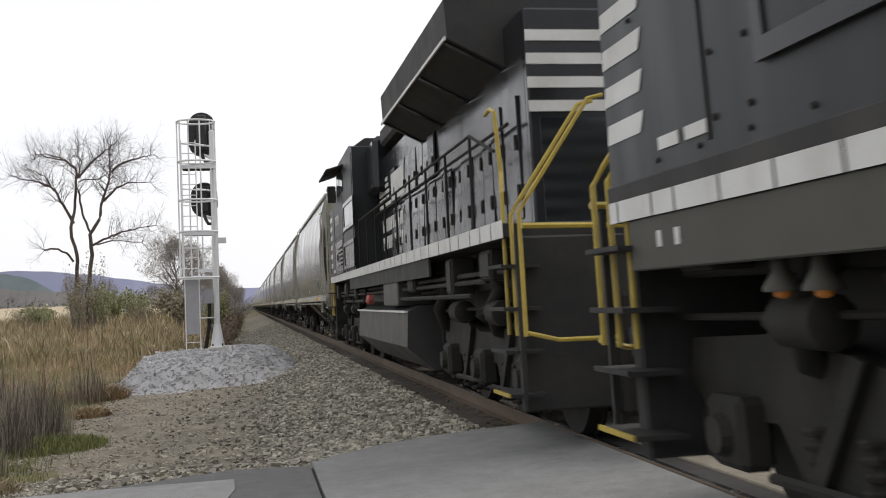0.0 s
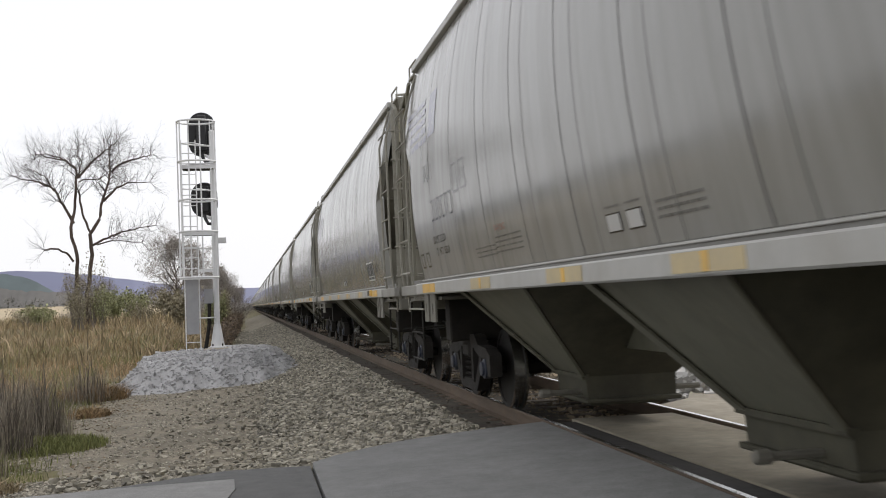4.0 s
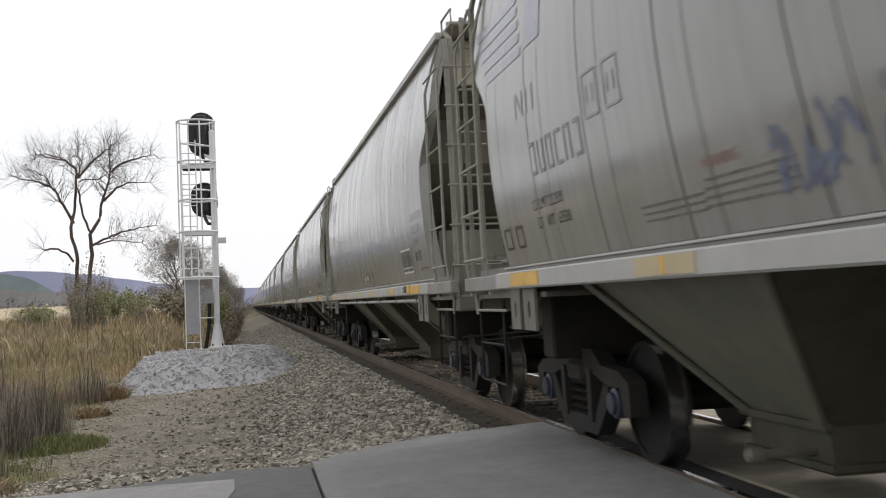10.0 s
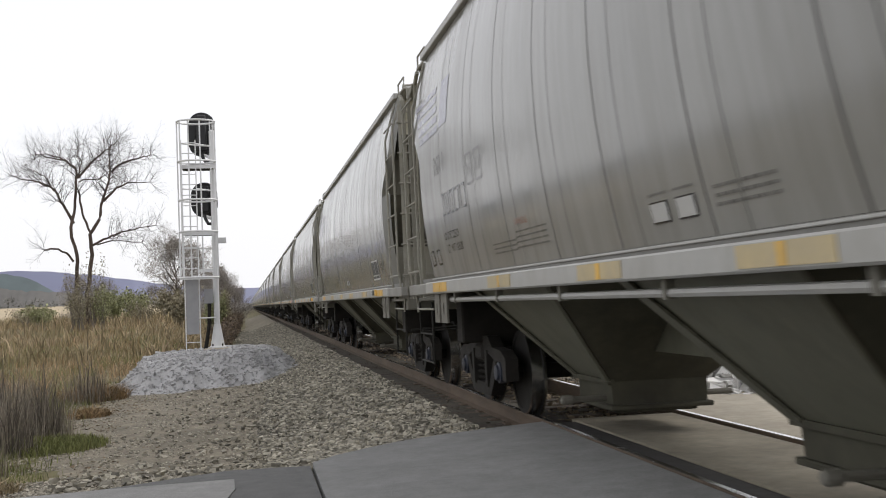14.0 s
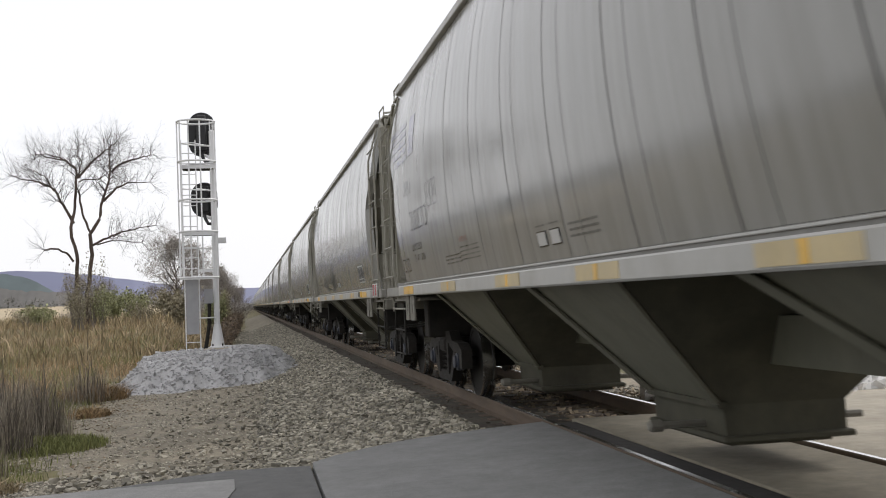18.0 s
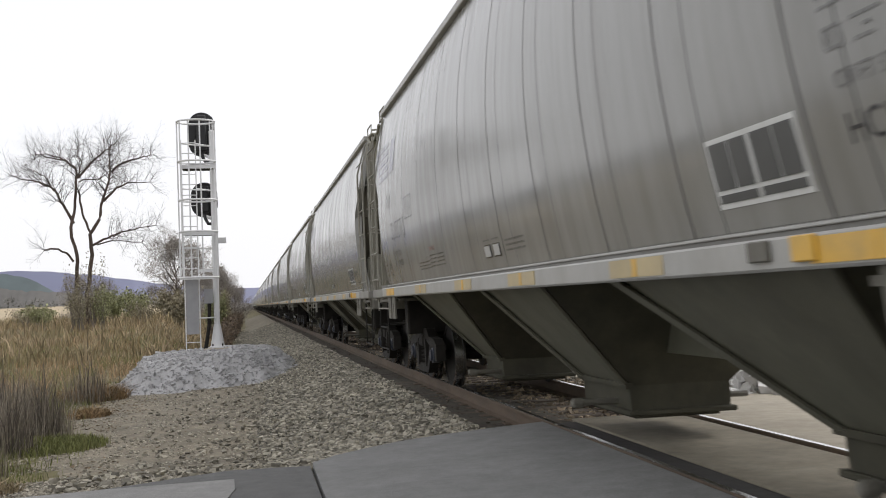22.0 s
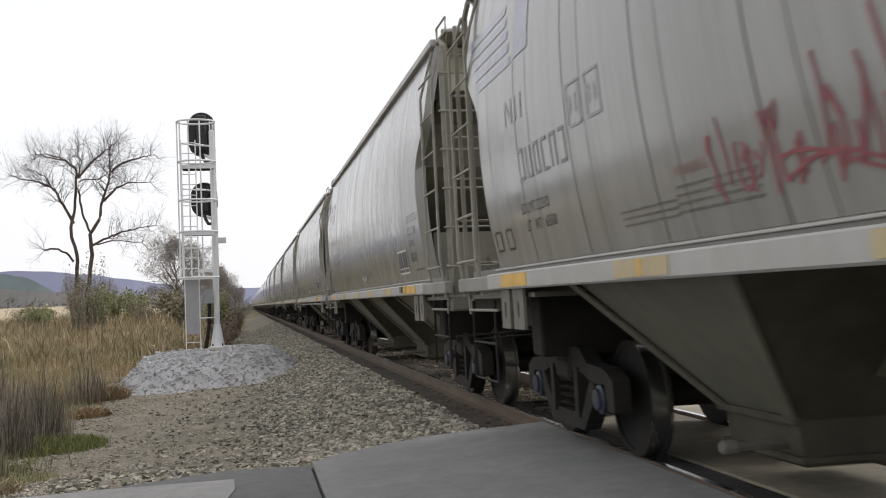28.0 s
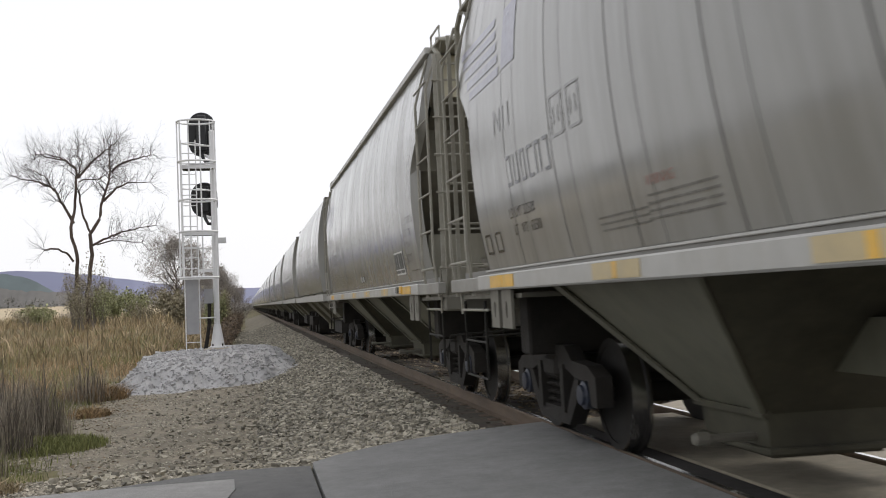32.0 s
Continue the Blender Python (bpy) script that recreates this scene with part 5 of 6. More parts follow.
        for yy in (8.5, 8.15):
            c = part("sand_funnel", Shape().lathe([(0, 0.035), (-0.1, 0.04), (-0.17, 0.085), (-0.19, 0.085)], 14, (-1.4, yy, 1.45), "z"), SKIRT, en, smooth=True)
            part("amber_lamp", Shape().lathe([(-0.17, 0.04), (-0.21, 0.036), (-0.222, 0.016)], 10, (-1.4, yy, 1.45), "z"), LAMP_ORANGE, c, "amber lamp glass")
        for i in range(10):
            part("bolt_head", Shape().lathe([(0, 0.02), (-0.015, 0.014)], 8, (-1.52, 8.35 + 0.38 * (i // 5), 2.1 + 0.32 * (i % 5))), TRUCK, en)
    for i in range(6):
        z = 2.18 + 0.235 * i
        part("nose_stripe", Shape().add([(-1.525, 10.28, z), (-1.525, 9.72 - 0.03 * i, z), (-1.525, 9.65 - 0.03 * i, z + 0.12), (-1.525, 10.26, z + 0.12)], [(0, 1, 2, 3)]), ENGINE_WHITE, en, "white slanted nose stripe")
        part("nose_stripe", Shape().box(-1.3, 1.3, 10.29, 10.306, z, z + 0.12), ENGINE_WHITE, en, "white nose stripe")
    num = Shape()
    for i in range(4):
        yy = 8.5 - 0.28 * i
        num.box(-1.527, -1.521, yy - 0.05, yy, 3.17, 3.39).box(-1.527, -1.521, yy - 0.2, yy - 0.15, 3.17, 3.39).box(-1.527, -1.521, yy - 0.15, yy - 0.05, 3.35, 3.39)
    part("cab_number", num, ENGINE_WHITE, en, "white cab number bars")
    for yy in (9.46, 9.1):
        part("builder_plate", box(-1.53, -1.52, yy - 0.27, yy, 2.04, 2.11), ENGINE_WHITE, en)
    for y0, z0, z1 in ((8.8, 2.0, 3.6), (6.3, 1.95, 3.75), (3.75, 1.95, 4.4)):
        part("panel_joint", box(-1.529, -1.518, y0, y0 + 0.02, z0, z1), TRUCK, en)
    for i in range(22):
        part("rivet", Shape().lathe([(0, 0.018), (-0.014, 0.012)], 8, (-1.52, 3.9 + 0.28 * i, 2.85 if i % 2 else 1.99)), TRUCK, en)
    # long hood
    part("long_hood", Shape().prism([(-1.0, 1.92), (-1.0, 4.1), (-0.8, 4.3), (0.8, 4.3), (1.0, 4.1), (1.0, 1.92)], "y", -9.2, 3.6), BLACK, en)
    y = -8.9
    while y < 3.2:
        w = rng.choice((0.55, 0.62, 0.7))
        hang = lambda z: pose(-1.015, y, z) @ pose(0, 0, 0, 0, rng.uniform(-1.4, 2.2), rng.uniform(-1.0, 1.0)) @ pose(1.015, -y, -z)
        dr = part("engine_door", box(-1.03, -1.0, y, y + w - 0.03, 2.05, 3.0 if y > -8 else 3.3, 0.012), BLACK, en, at=hang(2.5))
        part("latch", box(-1.05, -1.03, y + 0.05, y + 0.11, 2.25, 2.4).box(-1.05, -1.03, y + 0.05, y + 0.11, 2.75, 2.9), TRUCK, dr)
        if y > -4:
            up = part("engine_door", box(-1.03, -1.0, y, y + w - 0.03, 3.06, 3.72, 0.012), BLACK, en, at=hang(3.4))
            part("latch", box(-1.05, -1.03, y + 0.05, y + 0.11, 3.2, 3.34), TRUCK, up)
        y += w
    part("hood_handrail", Shape().tube([(-1.1, -8.8, 3.02), (-1.1, 3.2, 3.02)], 0.02, 6), TRUCK, en)
    flare = Shape().prism([(-0.98, 3.68), (-1.6, 4.0), (-1.62, 4.42), (-1.3, 4.62), (1.3, 4.62), (1.62, 4.42), (1.6, 4.0), (0.98, 3.68)], "y", -8.4, -2.6)
    fl = part("radiator", flare, ENGINE_GREY, en, "flared black radiator housing")
    part("radiator_edge", box(-1.635, -1.615, -8.4, -2.6, 3.98, 4.02), ENGINE_WHITE, fl, "pale radiator edge")
    for y0 in (-8.3, -6.4, -4.5, -2.8):
        part("radiator_rib", Shape().sheet([(-0.99, y0, 3.66), (-1.6, y0, 3.975), (-1.6, y0 + 0.1, 3.975), (-0.99, y0 + 0.1, 3.66)], 0.02), BLACK, fl)
    part("dynamic_brake", box(-1.12, 1.12, -1.0, 1.9, 4.25, 4.6, 0.06), ENGINE_GREY, en)
    part("blower_housing", box(-1.25, 1.25, 2.0, 3.5, 3.4, 4.5, 0.1), BLACK, en)
    words = Shape()
    for r, (ya, yb, z) in enumerate(((2.6, -0.3, 2.62), (2.6, -0.3, 2.28))):
        yy = ya
        while yy > yb:
            w = rng.uniform(0.2, 0.3)
            words.box(-1.042, -1.034, yy - w + 0.07, yy, z, z + 0.24)
            yy -= w
    part("lettering_bars", words, ENGINE_WHITE, en, "white lettering bars")
    mane = Shape()
    for i in range(5):
        mane.box(-1.042, -1.034, 1.2 + 0.12 * i, 3.0, 3.1 + 0.12 * i, 3.17 + 0.12 * i)
    mane.box(-1.042, -1.034, -0.6, 1.1, 3.12, 3.62)
    part("emblem_bars", mane, ENGINE_WHITE, en, "white striped emblem bars")
    part("end_bulkhead", Shape().box(-1.0, 1.0, -9.32, -9.2, 1.92, 4.1, 0.02), BLACK, en)
    for i in range(4):
        part("end_stripe", box(-1.0, 1.0, -9.34, -9.325, 3.06 + 0.235 * i, 3.17 + 0.235 * i), ENGINE_WHITE, en)
    part("end_doorway", box(-0.9, -0.15, -9.335, -9.32, 1.95, 3.0, 0.004), GLASS_DARK, en, "dark end doorway")
    part("headlight", Shape().lathe([(0, 0.14), (-0.05, 0.15), (-0.06, 0.1)], 14, (0, -9.34, 3.9), "y"), GLASS_DARK, en)
    # handrails and steps
    for g in (-1, 1):
        e = 10.3 * g
        for x in (-1.5, 1.5):
            for k in range(3):
                yy = e + g * (0.42 - 0.3 * k)
                if k < 2:
                    line = [(x, yy, 0.95), (x, yy, 1.98), (x * 0.94, yy, 2.12), (x * 0.55, yy - g * 0.05, 2.95), (x * 0.46, yy - g * 0.05, 2.98)]
                else:
                    line = [(x, yy, 0.95), (x, yy, 2.2), (x * 0.98, yy - g * 0.12, 2.4), (x, yy - g * 0.12, 2.95), (x, yy - g * 0.3, 3.0), (x, yy - g * 0.5, 2.98)]
                part("step_rail", Shape().tube(line, 0.02, 7), RAIL_YELLOW, en, "yellow step handrail")
            part("end_rail", Shape().tube([(x, e + g * 0.5, 0.98), (x * 0.85, e + g * 0.62, 0.92), (x * 0.5, e + g * 0.62, 0.92)], 0.02, 7).tube([(x, e + g * 0.5, 1.86), (x * 0.3, e + g * 0.5, 1.84)], 0.025, 6), RAIL_YELLOW, en)
            for i in range(4):
                s0 = part("step", box(x - 0.12, x + 0.2 if x < 0 else x + 0.12, e - g * 0.35, e + g * 0.25, 0.44 + 0.36 * i, 0.47 + 0.36 * i), ENGINE_GREY, en)
                part("step_edge", box(x * 1.085 - 0.01, x * 1.085 + 0.01, e - g * 0.35, e + g * 0.25, 0.445 + 0.36 * i, 0.475 + 0.36 * i), RAIL_YELLOW if i == 0 else ENGINE_GREY, s0)
            part("step_plate", box(x - 0.02, x + 0.02, e + g * 0.26, e + g * 0.3, 0.42, 1.8), ENGINE_GREY, en)
        part("pilot", box(-1.45, 1.45, e - g * 0.1, e + g * 0.05, 0.3, 1.8, 0.02), ENGINE_GREY, en)
        part("coupler", box(-0.14, 0.14, e, e + g * 0.6, 0.72, 0.98, 0.03).box(-0.2, 0.18, e + g * 0.58, e + g * 0.8, 0.7, 1.0, 0.05), TRUCK, en)
        part("air_hose", Shape().tube([(-0.5, e + g * 0.1, 1.0), (-0.55, e + g * 0.35, 0.75), (-0.45, e + g * 0.6, 0.6)], 0.03, 7), HOSE, en)
    for i in range(9):
        yy = -8.8 + 1.45 * i
        part("stanchion", Shape().tube([(-1.5, yy, 1.92), (-1.5, yy, 2.9)], 0.016, 6), TRUCK, en)
    part("side_handrail", Shape().tube([(-1.5, -9.9, 2.6), (-1.5, -8.8, 2.9), (-1.5, 2.8, 2.9)], 0.018, 6), TRUCK, en)
    # tank, boxes, trucks
    part("centre_frame", box(-0.7, 0.7, -10.0, 10.0, 0.85, 1.4, 0.03), ENGINE_GREY, en)
    tank = [(-1.45, 1.12), (-1.48, 0.6), (-1.1, 0.26), (1.1, 0.26), (1.48, 0.6), (1.45, 1.12), (1.25, 1.2), (-1.25, 1.2)]
    tk = part("fuel_tank", Shape().prism(tank, "y", -3.4, 3.8), TANK, en, "grimy dark fuel tank")
    part("tank_edge", box(-1.5, -1.44, -3.4, 3.8, 1.1, 1.13), ENGINE_WHITE, tk)
    part("battery_box", box(-1.5, -0.9, -2.7, -0.9, 1.2, 1.75, 0.02), TANK, en)
    part("air_reservoir", Shape().lathe([(-0.02, 0.1), (0, 0.2), (3.6, 0.2), (3.62, 0.1)], 14, (-1.15, 0.0, 1.38), "y"), ENGINE_GREY, en, smooth=True)
    for yy in (1.2, 1.45):
        part("fuel_cap", Shape().lathe([(0, 0.09), (-0.08, 0.09), (-0.1, 0.06)], 12, (-1.45, yy, 1.32)), surface("red_cap", (0.3, 0.05, 0.04), 0.5), en, "red fuel filler cap")
    for i in range(3):
        part("cable", Shape().tube([(-1.35, 4.2 + 0.4 * i, 1.5), (-1.4, 4.5 + 0.4 * i, 1.15), (-1.35, 4.9 + 0.4 * i, 1.2), (-1.3, 5.2 + 0.4 * i, 1.5)], 0.03, 6), HOSE, en)
    for g in (-1, 1):
        tr = new("truck")
        tr.parent = en
        tr.matrix_basis = pose(0, 7.6 * g, 0)
        for s in (-1, 1):
            f = Shape().prism([(-2.6, 0.75), (-2.5, 1.0), (-1.4, 1.05), (-0.4, 0.9), (0.4, 0.9), (1.4, 1.05), (2.5, 1.0), (2.6, 0.75), (2.3, 0.55), (1.55, 0.6), (1.35, 0.34), (0.55, 0.32), (0.35, 0.58), (-0.35, 0.58), (-0.55, 0.32), (-1.35, 0.34), (-1.55, 0.6), (-2.3, 0.55)], "x", s * 1.0, s * 1.16)
            part("sideframe", f, TRUCK_DUST, tr)
            for d in (-0.95, 0.95):
                part("brake_lever", Shape().prism([(d - 0.32, 0.95), (d - 0.22, 0.98), (d + 0.3, 0.32), (d + 0.2, 0.28)], "x", s * 1.17, s * 1.22), TRUCK_DUST, tr)
                part("slack_rod", Shape().tube([(s * 1.22, d - 0.6, 0.36), (s * 1.22, d + 0.6, 0.34)], 0.03, 6), TRUCK_DUST, tr)
            for d in (-1.9, 0.0, 1.9):
                part("axle_box", box(s * 1.1, s * 1.3, d - 0.2, d + 0.2, 0.34, 0.72, 0.04).lathe([(0, 0.12), (s * 0.06, 0.1)], 12, (s * 1.3, d, 0.52)), TRUCK_DUST, tr)
                part("brake_hanger", box(s * 0.95, s * 1.1, d + 0.62, d + 0.78, 0.3, 0.85, 0.02), TRUCK, tr)
            for d in (-1.0, 0.95):
                part("brake_cylinder", Shape().lathe([(-0.2, 0.1), (-0.18, 0.13), (0.2, 0.13), (0.22, 0.06), (0.4, 0.05)], 12, (s * 1.25, d, 1.12), "y"), TRUCK_DUST, tr, smooth=True)
                coil = Shape()
                for q in (-0.14, 0.14):
                    coil.tube([(s * 1.12 + 0.09 * math.cos(i * 1.0), d + q * 1.6 + 0.09 * math.sin(i), 0.5 + 0.4 * i / 36 - 0.28) for i in range(37)], 0.02, 5)
                part("coil_spring", coil, TRUCK, tr)
            part("brake_pipe", Shape().tube([(s * 1.2, -2.5, 1.12), (s * 1.22, 0, 1.16), (s * 1.2, 2.5, 1.12)], 0.022, 6), TRUCK, tr)
            part("sand_pipe", Shape().tube([(s * 1.2, 2.6, 1.6), (s * 1.15, 2.75, 0.7), (s * 0.78, 2.6, 0.2)], 0.03, 6), TRUCK, tr)
        for d in (-1.9, 0.0, 1.9):
            w = Shape().lathe([(-0.95, 0.08), (-0.82, 0.08), (-0.82, 0.2), (-0.81, 0.46), (-0.815, 0.527), (-0.69, 0.533), (-0.685, 0.56), (-0.65, 0.56), (-0.65, 0.2), (-0.6, 0.1), (0.6, 0.1), (0.65, 0.2), (0.65, 0.56), (0.685, 0.56), (0.69, 0.533), (0.815, 0.527), (0.82, 0.2), (0.82, 0.08), (0.95, 0.08)], 30, (0, 0, 0))
            part("wheelset", w, WHEEL, tr, smooth=True, at=pose(0, d, 0.533))
        part("traction_motor", box(-0.6, 0.6, -2.7, 2.7, 0.22, 1.3, 0.05), TRUCK, tr)
    # pipes, ducts and boxes below the walkway
    for i, z in enumerate((1.52, 1.44, 1.3)):
        run = part("pipe_run", Shape().tube([(-1.38 - 0.03 * i, -9.6 + 0.7 * i, z), (-1.38 - 0.03 * i, 9.4 - 0.9 * i, z)], 0.028, 6), TRUCK_DUST, en)
        for j in range(3):
            part("pipe_clamp", box(-1.43 - 0.03 * i, -1.34 - 0.03 * i, 2.6 + 2.2 * j, 2.7 + 2.2 * j, z - 0.05, z + 0.1), TRUCK, run)
    for yy in (-8.6, -5.4, 5.0, 8.4):
        part("air_duct", Shape().tube([(-0.95, yy, 1.55), (-1.2, yy + 0.05, 1.4), (-1.28, yy + 0.2, 1.15), (-1.2, yy + 0.3, 0.95), (-0.9, yy + 0.35, 0.85)], 0.09, 10), TRUCK_DUST, en, "ribbed rubber air duct", smooth=True)
    for yy, w, h in ((-9.3, 0.5, 0.3), (-7.2, 0.35, 0.42), (-4.2, 0.6, 0.35), (4.3, 0.4, 0.4), (6.6, 0.55, 0.3), (9.1, 0.42, 0.36)):
        b = part("valve_box", box(-1.46, -1.2, yy, yy + w, 1.74 - h, 1.74, 0.02), TRUCK_DUST, en)
        part("box_lid", box(-1.475, -1.46, yy + 0.04, yy + w - 0.04, 1.78 - h, 1.7, 0.008), ENGINE_GREY, b)
    if louvred:
        # the leading engine is the shorter model
        short = Matrix.Translation((0, 0.57, 0)) @ Matrix.Diagonal((1, 0.945, 1, 1))
        for o in en.children_recursive:
            if o.name.startswith("truck"):
                o.location.y = 0.945 * o.location.y + 0.57
            elif o.data and not o.parent.name.startswith("truck"):
                o.data.transform(short)
    return en


ENGINES = [build_engine()]
ENGINES.append(build_engine(louvred=False))


# ---- the signal ----


def ring(cx, cy, rx, ry, z, a0=0.0, a1=360.0, n=20):
    return [(cx + rx * math.cos(radians(a0 + (a1 - a0) * i / n)), cy + ry * math.sin(radians(a0 + (a1 - a0) * i / n)), z) for i in range(n + 1)]


def build_signal():
    """A two-head signal on a post with a caged ladder; it stands on the mound."""
    sg = thing("railway_signal", "silver railway signal mast with caged ladder and two black heads", "signal", at=pose(-0.87, 36.0 * DEEP, 0.1))
    part("post", Shape().tube([(0, 0, 0.0), (0, 0, 6.3)], 0.085, 14), SILVER, sg, smooth=True)
    base = Shape().lathe([(0, 0.24), (0.05, 0.24), (0.08, 0.2), (0.62, 0.11), (0.7, 0.09)], 16, (0, 0, 0.0), "z")
    bp = part("base_casting", base, SILVER, sg, smooth=True)
    for a in range(4):
        part("anchor_bolt", Shape().lathe([(0, 0.025), (0.14, 0.025)], 8, (0.19 * math.cos(a * 1.57 + 0.8), 0.19 * math.sin(a * 1.57 + 0.8), 0.0), "z"), TRUCK, bp)
    part("footing", Shape().box(-0.4, 0.4, -0.4, 0.4, -0.35, 0.02, 0.03), CONCRETE, sg, "concrete footing")
    # ladder
    lad = part("ladder", Shape().box(-0.87, -0.84, -0.62, -0.56, 0.0, 6.0).box(-0.47, -0.44, -0.62, -0.56, 0.0, 6.0), SILVER, sg)
    for i in range(20):
        part("rung", Shape().tube([(-0.85, -0.59, 0.22 + 0.3 * i), (-0.45, -0.59, 0.22 + 0.3 * i)], 0.014, 6), SILVER, lad)
    part("ladder_guard", Shape().box(-0.83, -0.48, -0.66, -0.63, 0.45, 2.0, 0.008), GREY_PLATE, sg, "grey sheet guard over the ladder")
    for z in (0.9, 2.9, 4.6, 5.9):
        part("ladder_bracket", Shape().tube([(-0.45, -0.59, z), (0.0, 0.0, z)], 0.02, 6).tube([(-0.85, -0.59, z), (-0.02, 0.05, z)], 0.02, 6), SILVER, sg)
    # cage and platforms
    for z in (2.05, 3.35, 4.25, 5.35, 6.5):
        part("cage_hoop", Shape().tube(ring(-0.42, -0.75, 0.53, 0.42, z, 0, 360, 24), 0.028, 6), SILVER, sg)
    for x, y in ((-0.95, -0.75), (-0.86, -0.98), (-0.62, -1.13), (-0.3, -1.16), (-0.02, -1.02), (0.1, -0.75), (0.04, -0.5)):
        part("cage_bar", Shape().box(x - 0.02, x + 0.02, y - 0.008, y + 0.008, 2.05, 6.5), SILVER, sg)
    for z in (3.36, 5.28):
        pl = part("platform", Shape().box(-0.86, 0.06, -0.5, 0.3, z - 0.06, z - 0.01, 0.01), TRUCK, sg, "dark grating platform")
        part("platform_edge", Shape().box(-0.88, 0.08, -0.53, -0.5, z - 0.09, z + 0.02), SILVER, pl)
    part("lower_frame", Shape().box(-0.98, 0.12, -0.78, -0.72, 2.0, 2.09).box(-0.5, 0.06, -0.3, -0.25, 2.22, 2.3), SILVER, sg)
    # heads
    for z, h, x in ((6.3, 0.66, -0.29), (4.36, 0.52, -0.27)):
        out = []
        for i in range(28):
            a = 6.2832 * i / 28
            out.append((x + 0.385 * math.cos(a), z + (h - 0.385) * (1 if math.sin(a) > 0 else -1) + 0.385 * math.sin(a)))
        hd = part("background_plate", Shape().prism(out, "y", 0.32, 0.345), SIGNAL_BLACK, sg, "black oval background plate")
        part("lamp_housing", Shape().box(x - 0.14, x + 0.14, 0.0, 0.32, z - h + 0.12, z + h - 0.12, 0.04), SIGNAL_BLACK, hd)
        part("hinge", Shape().box(x - 0.17, x - 0.14, 0.1, 0.2, z - 0.1, z + 0.1), TRUCK, hd)
        part("cable_bend", Shape().tube([(x + 0.02, 0.15, z - h + 0.15), (x + 0.02, 0.1, z - h - 0.05), (x + 0.1, 0.06, z - h - 0.2), (0.0, 0.03, z - h - 0.22)], 0.05, 8), SIGNAL_BLACK, hd)
        part("head_bracket", Shape().tube([(x, 0.16, z - h + 0.05), (0, 0, z - h - 0.1)], 0.045, 8), SILVER, sg)
    part("post_cap", Shape().lathe([(0, 0.1), (0.05, 0.09), (0.09, 0.03)], 12, (0, 0, 6.3), "z"), SILVER, sg)
    bx = part("junction_box", Shape().box(-0.33, -0.1, -0.2, 0.02, 1.32, 1.72, 0.015), SILVER, sg, "grey junction box")
    part("box_lid", Shape().box(-0.34, -0.09, -0.22, -0.2, 1.31, 1.73, 0.008), GREY_PLATE, bx)
    part("conduit", Shape().tube([(-0.2, -0.1, 1.34), (-0.22, -0.1, 0.7), (-0.34, -0.12, 0.0)], 0.055, 8), TRUCK, sg, "dark cable conduit")
    part("number_sign", Shape().box(0.1, 0.33, -0.03, 0.0, 3.05, 3.22, 0.006).tube([(0.0, 0, 3.12), (0.12, 0, 3.12)], 0.015, 6), SILVER, sg, "small blank plate on the post")


build_signal()


# ---- trees and brush ----


def bough(limbs, twigs, ends, rng, p, d, length, r, level, last, droop=0.0):
    """A branch that bends a little and sends out side branches all along its outer part."""
    n = 5
    pts, dirs, rad = [p], [d], [r]
    for i in range(n):
        d = (d + Vector((rng.gauss(0, 0.13), rng.gauss(0, 0.13), rng.gauss(0.03 - droop, 0.1)))).normalized()
        p = p + d * length / n
        pts.append(p)
        dirs.append(d)
        rad.append(max(0.35 * r, r * (1 - 0.8 * (i + 1) / n)))
    (limbs if level < 2 else twigs).tube(pts, r, 6 if level < 1 else 5 if level < 2 else 3, rad)
    ends.extend(pts[2:])
    if level >= last:
        return
    turn = rng.uniform(0, 6.28)
    count = rng.choice((4, 5, 5, 6))
    for k in range(count):
        i = min(n, 1 + int((k + rng.random()) * n / count))
        turn += 2.4 + rng.gauss(0, 0.4)
        u = dirs[i].orthogonal().normalized()
        v = dirs[i].cross(u)
        side = u * math.cos(turn) + v * math.sin(turn) + Vector((0, 0, 0.18))
        nd = (dirs[i] + side * rng.uniform(0.65, 1.15)).normalized()
        bough(limbs, twigs, ends, rng, pts[i], nd, length * rng.uniform(0.42, 0.66) * (1.15 - 0.09 * i), rad[i] * 0.7, level + 1, last, droop)


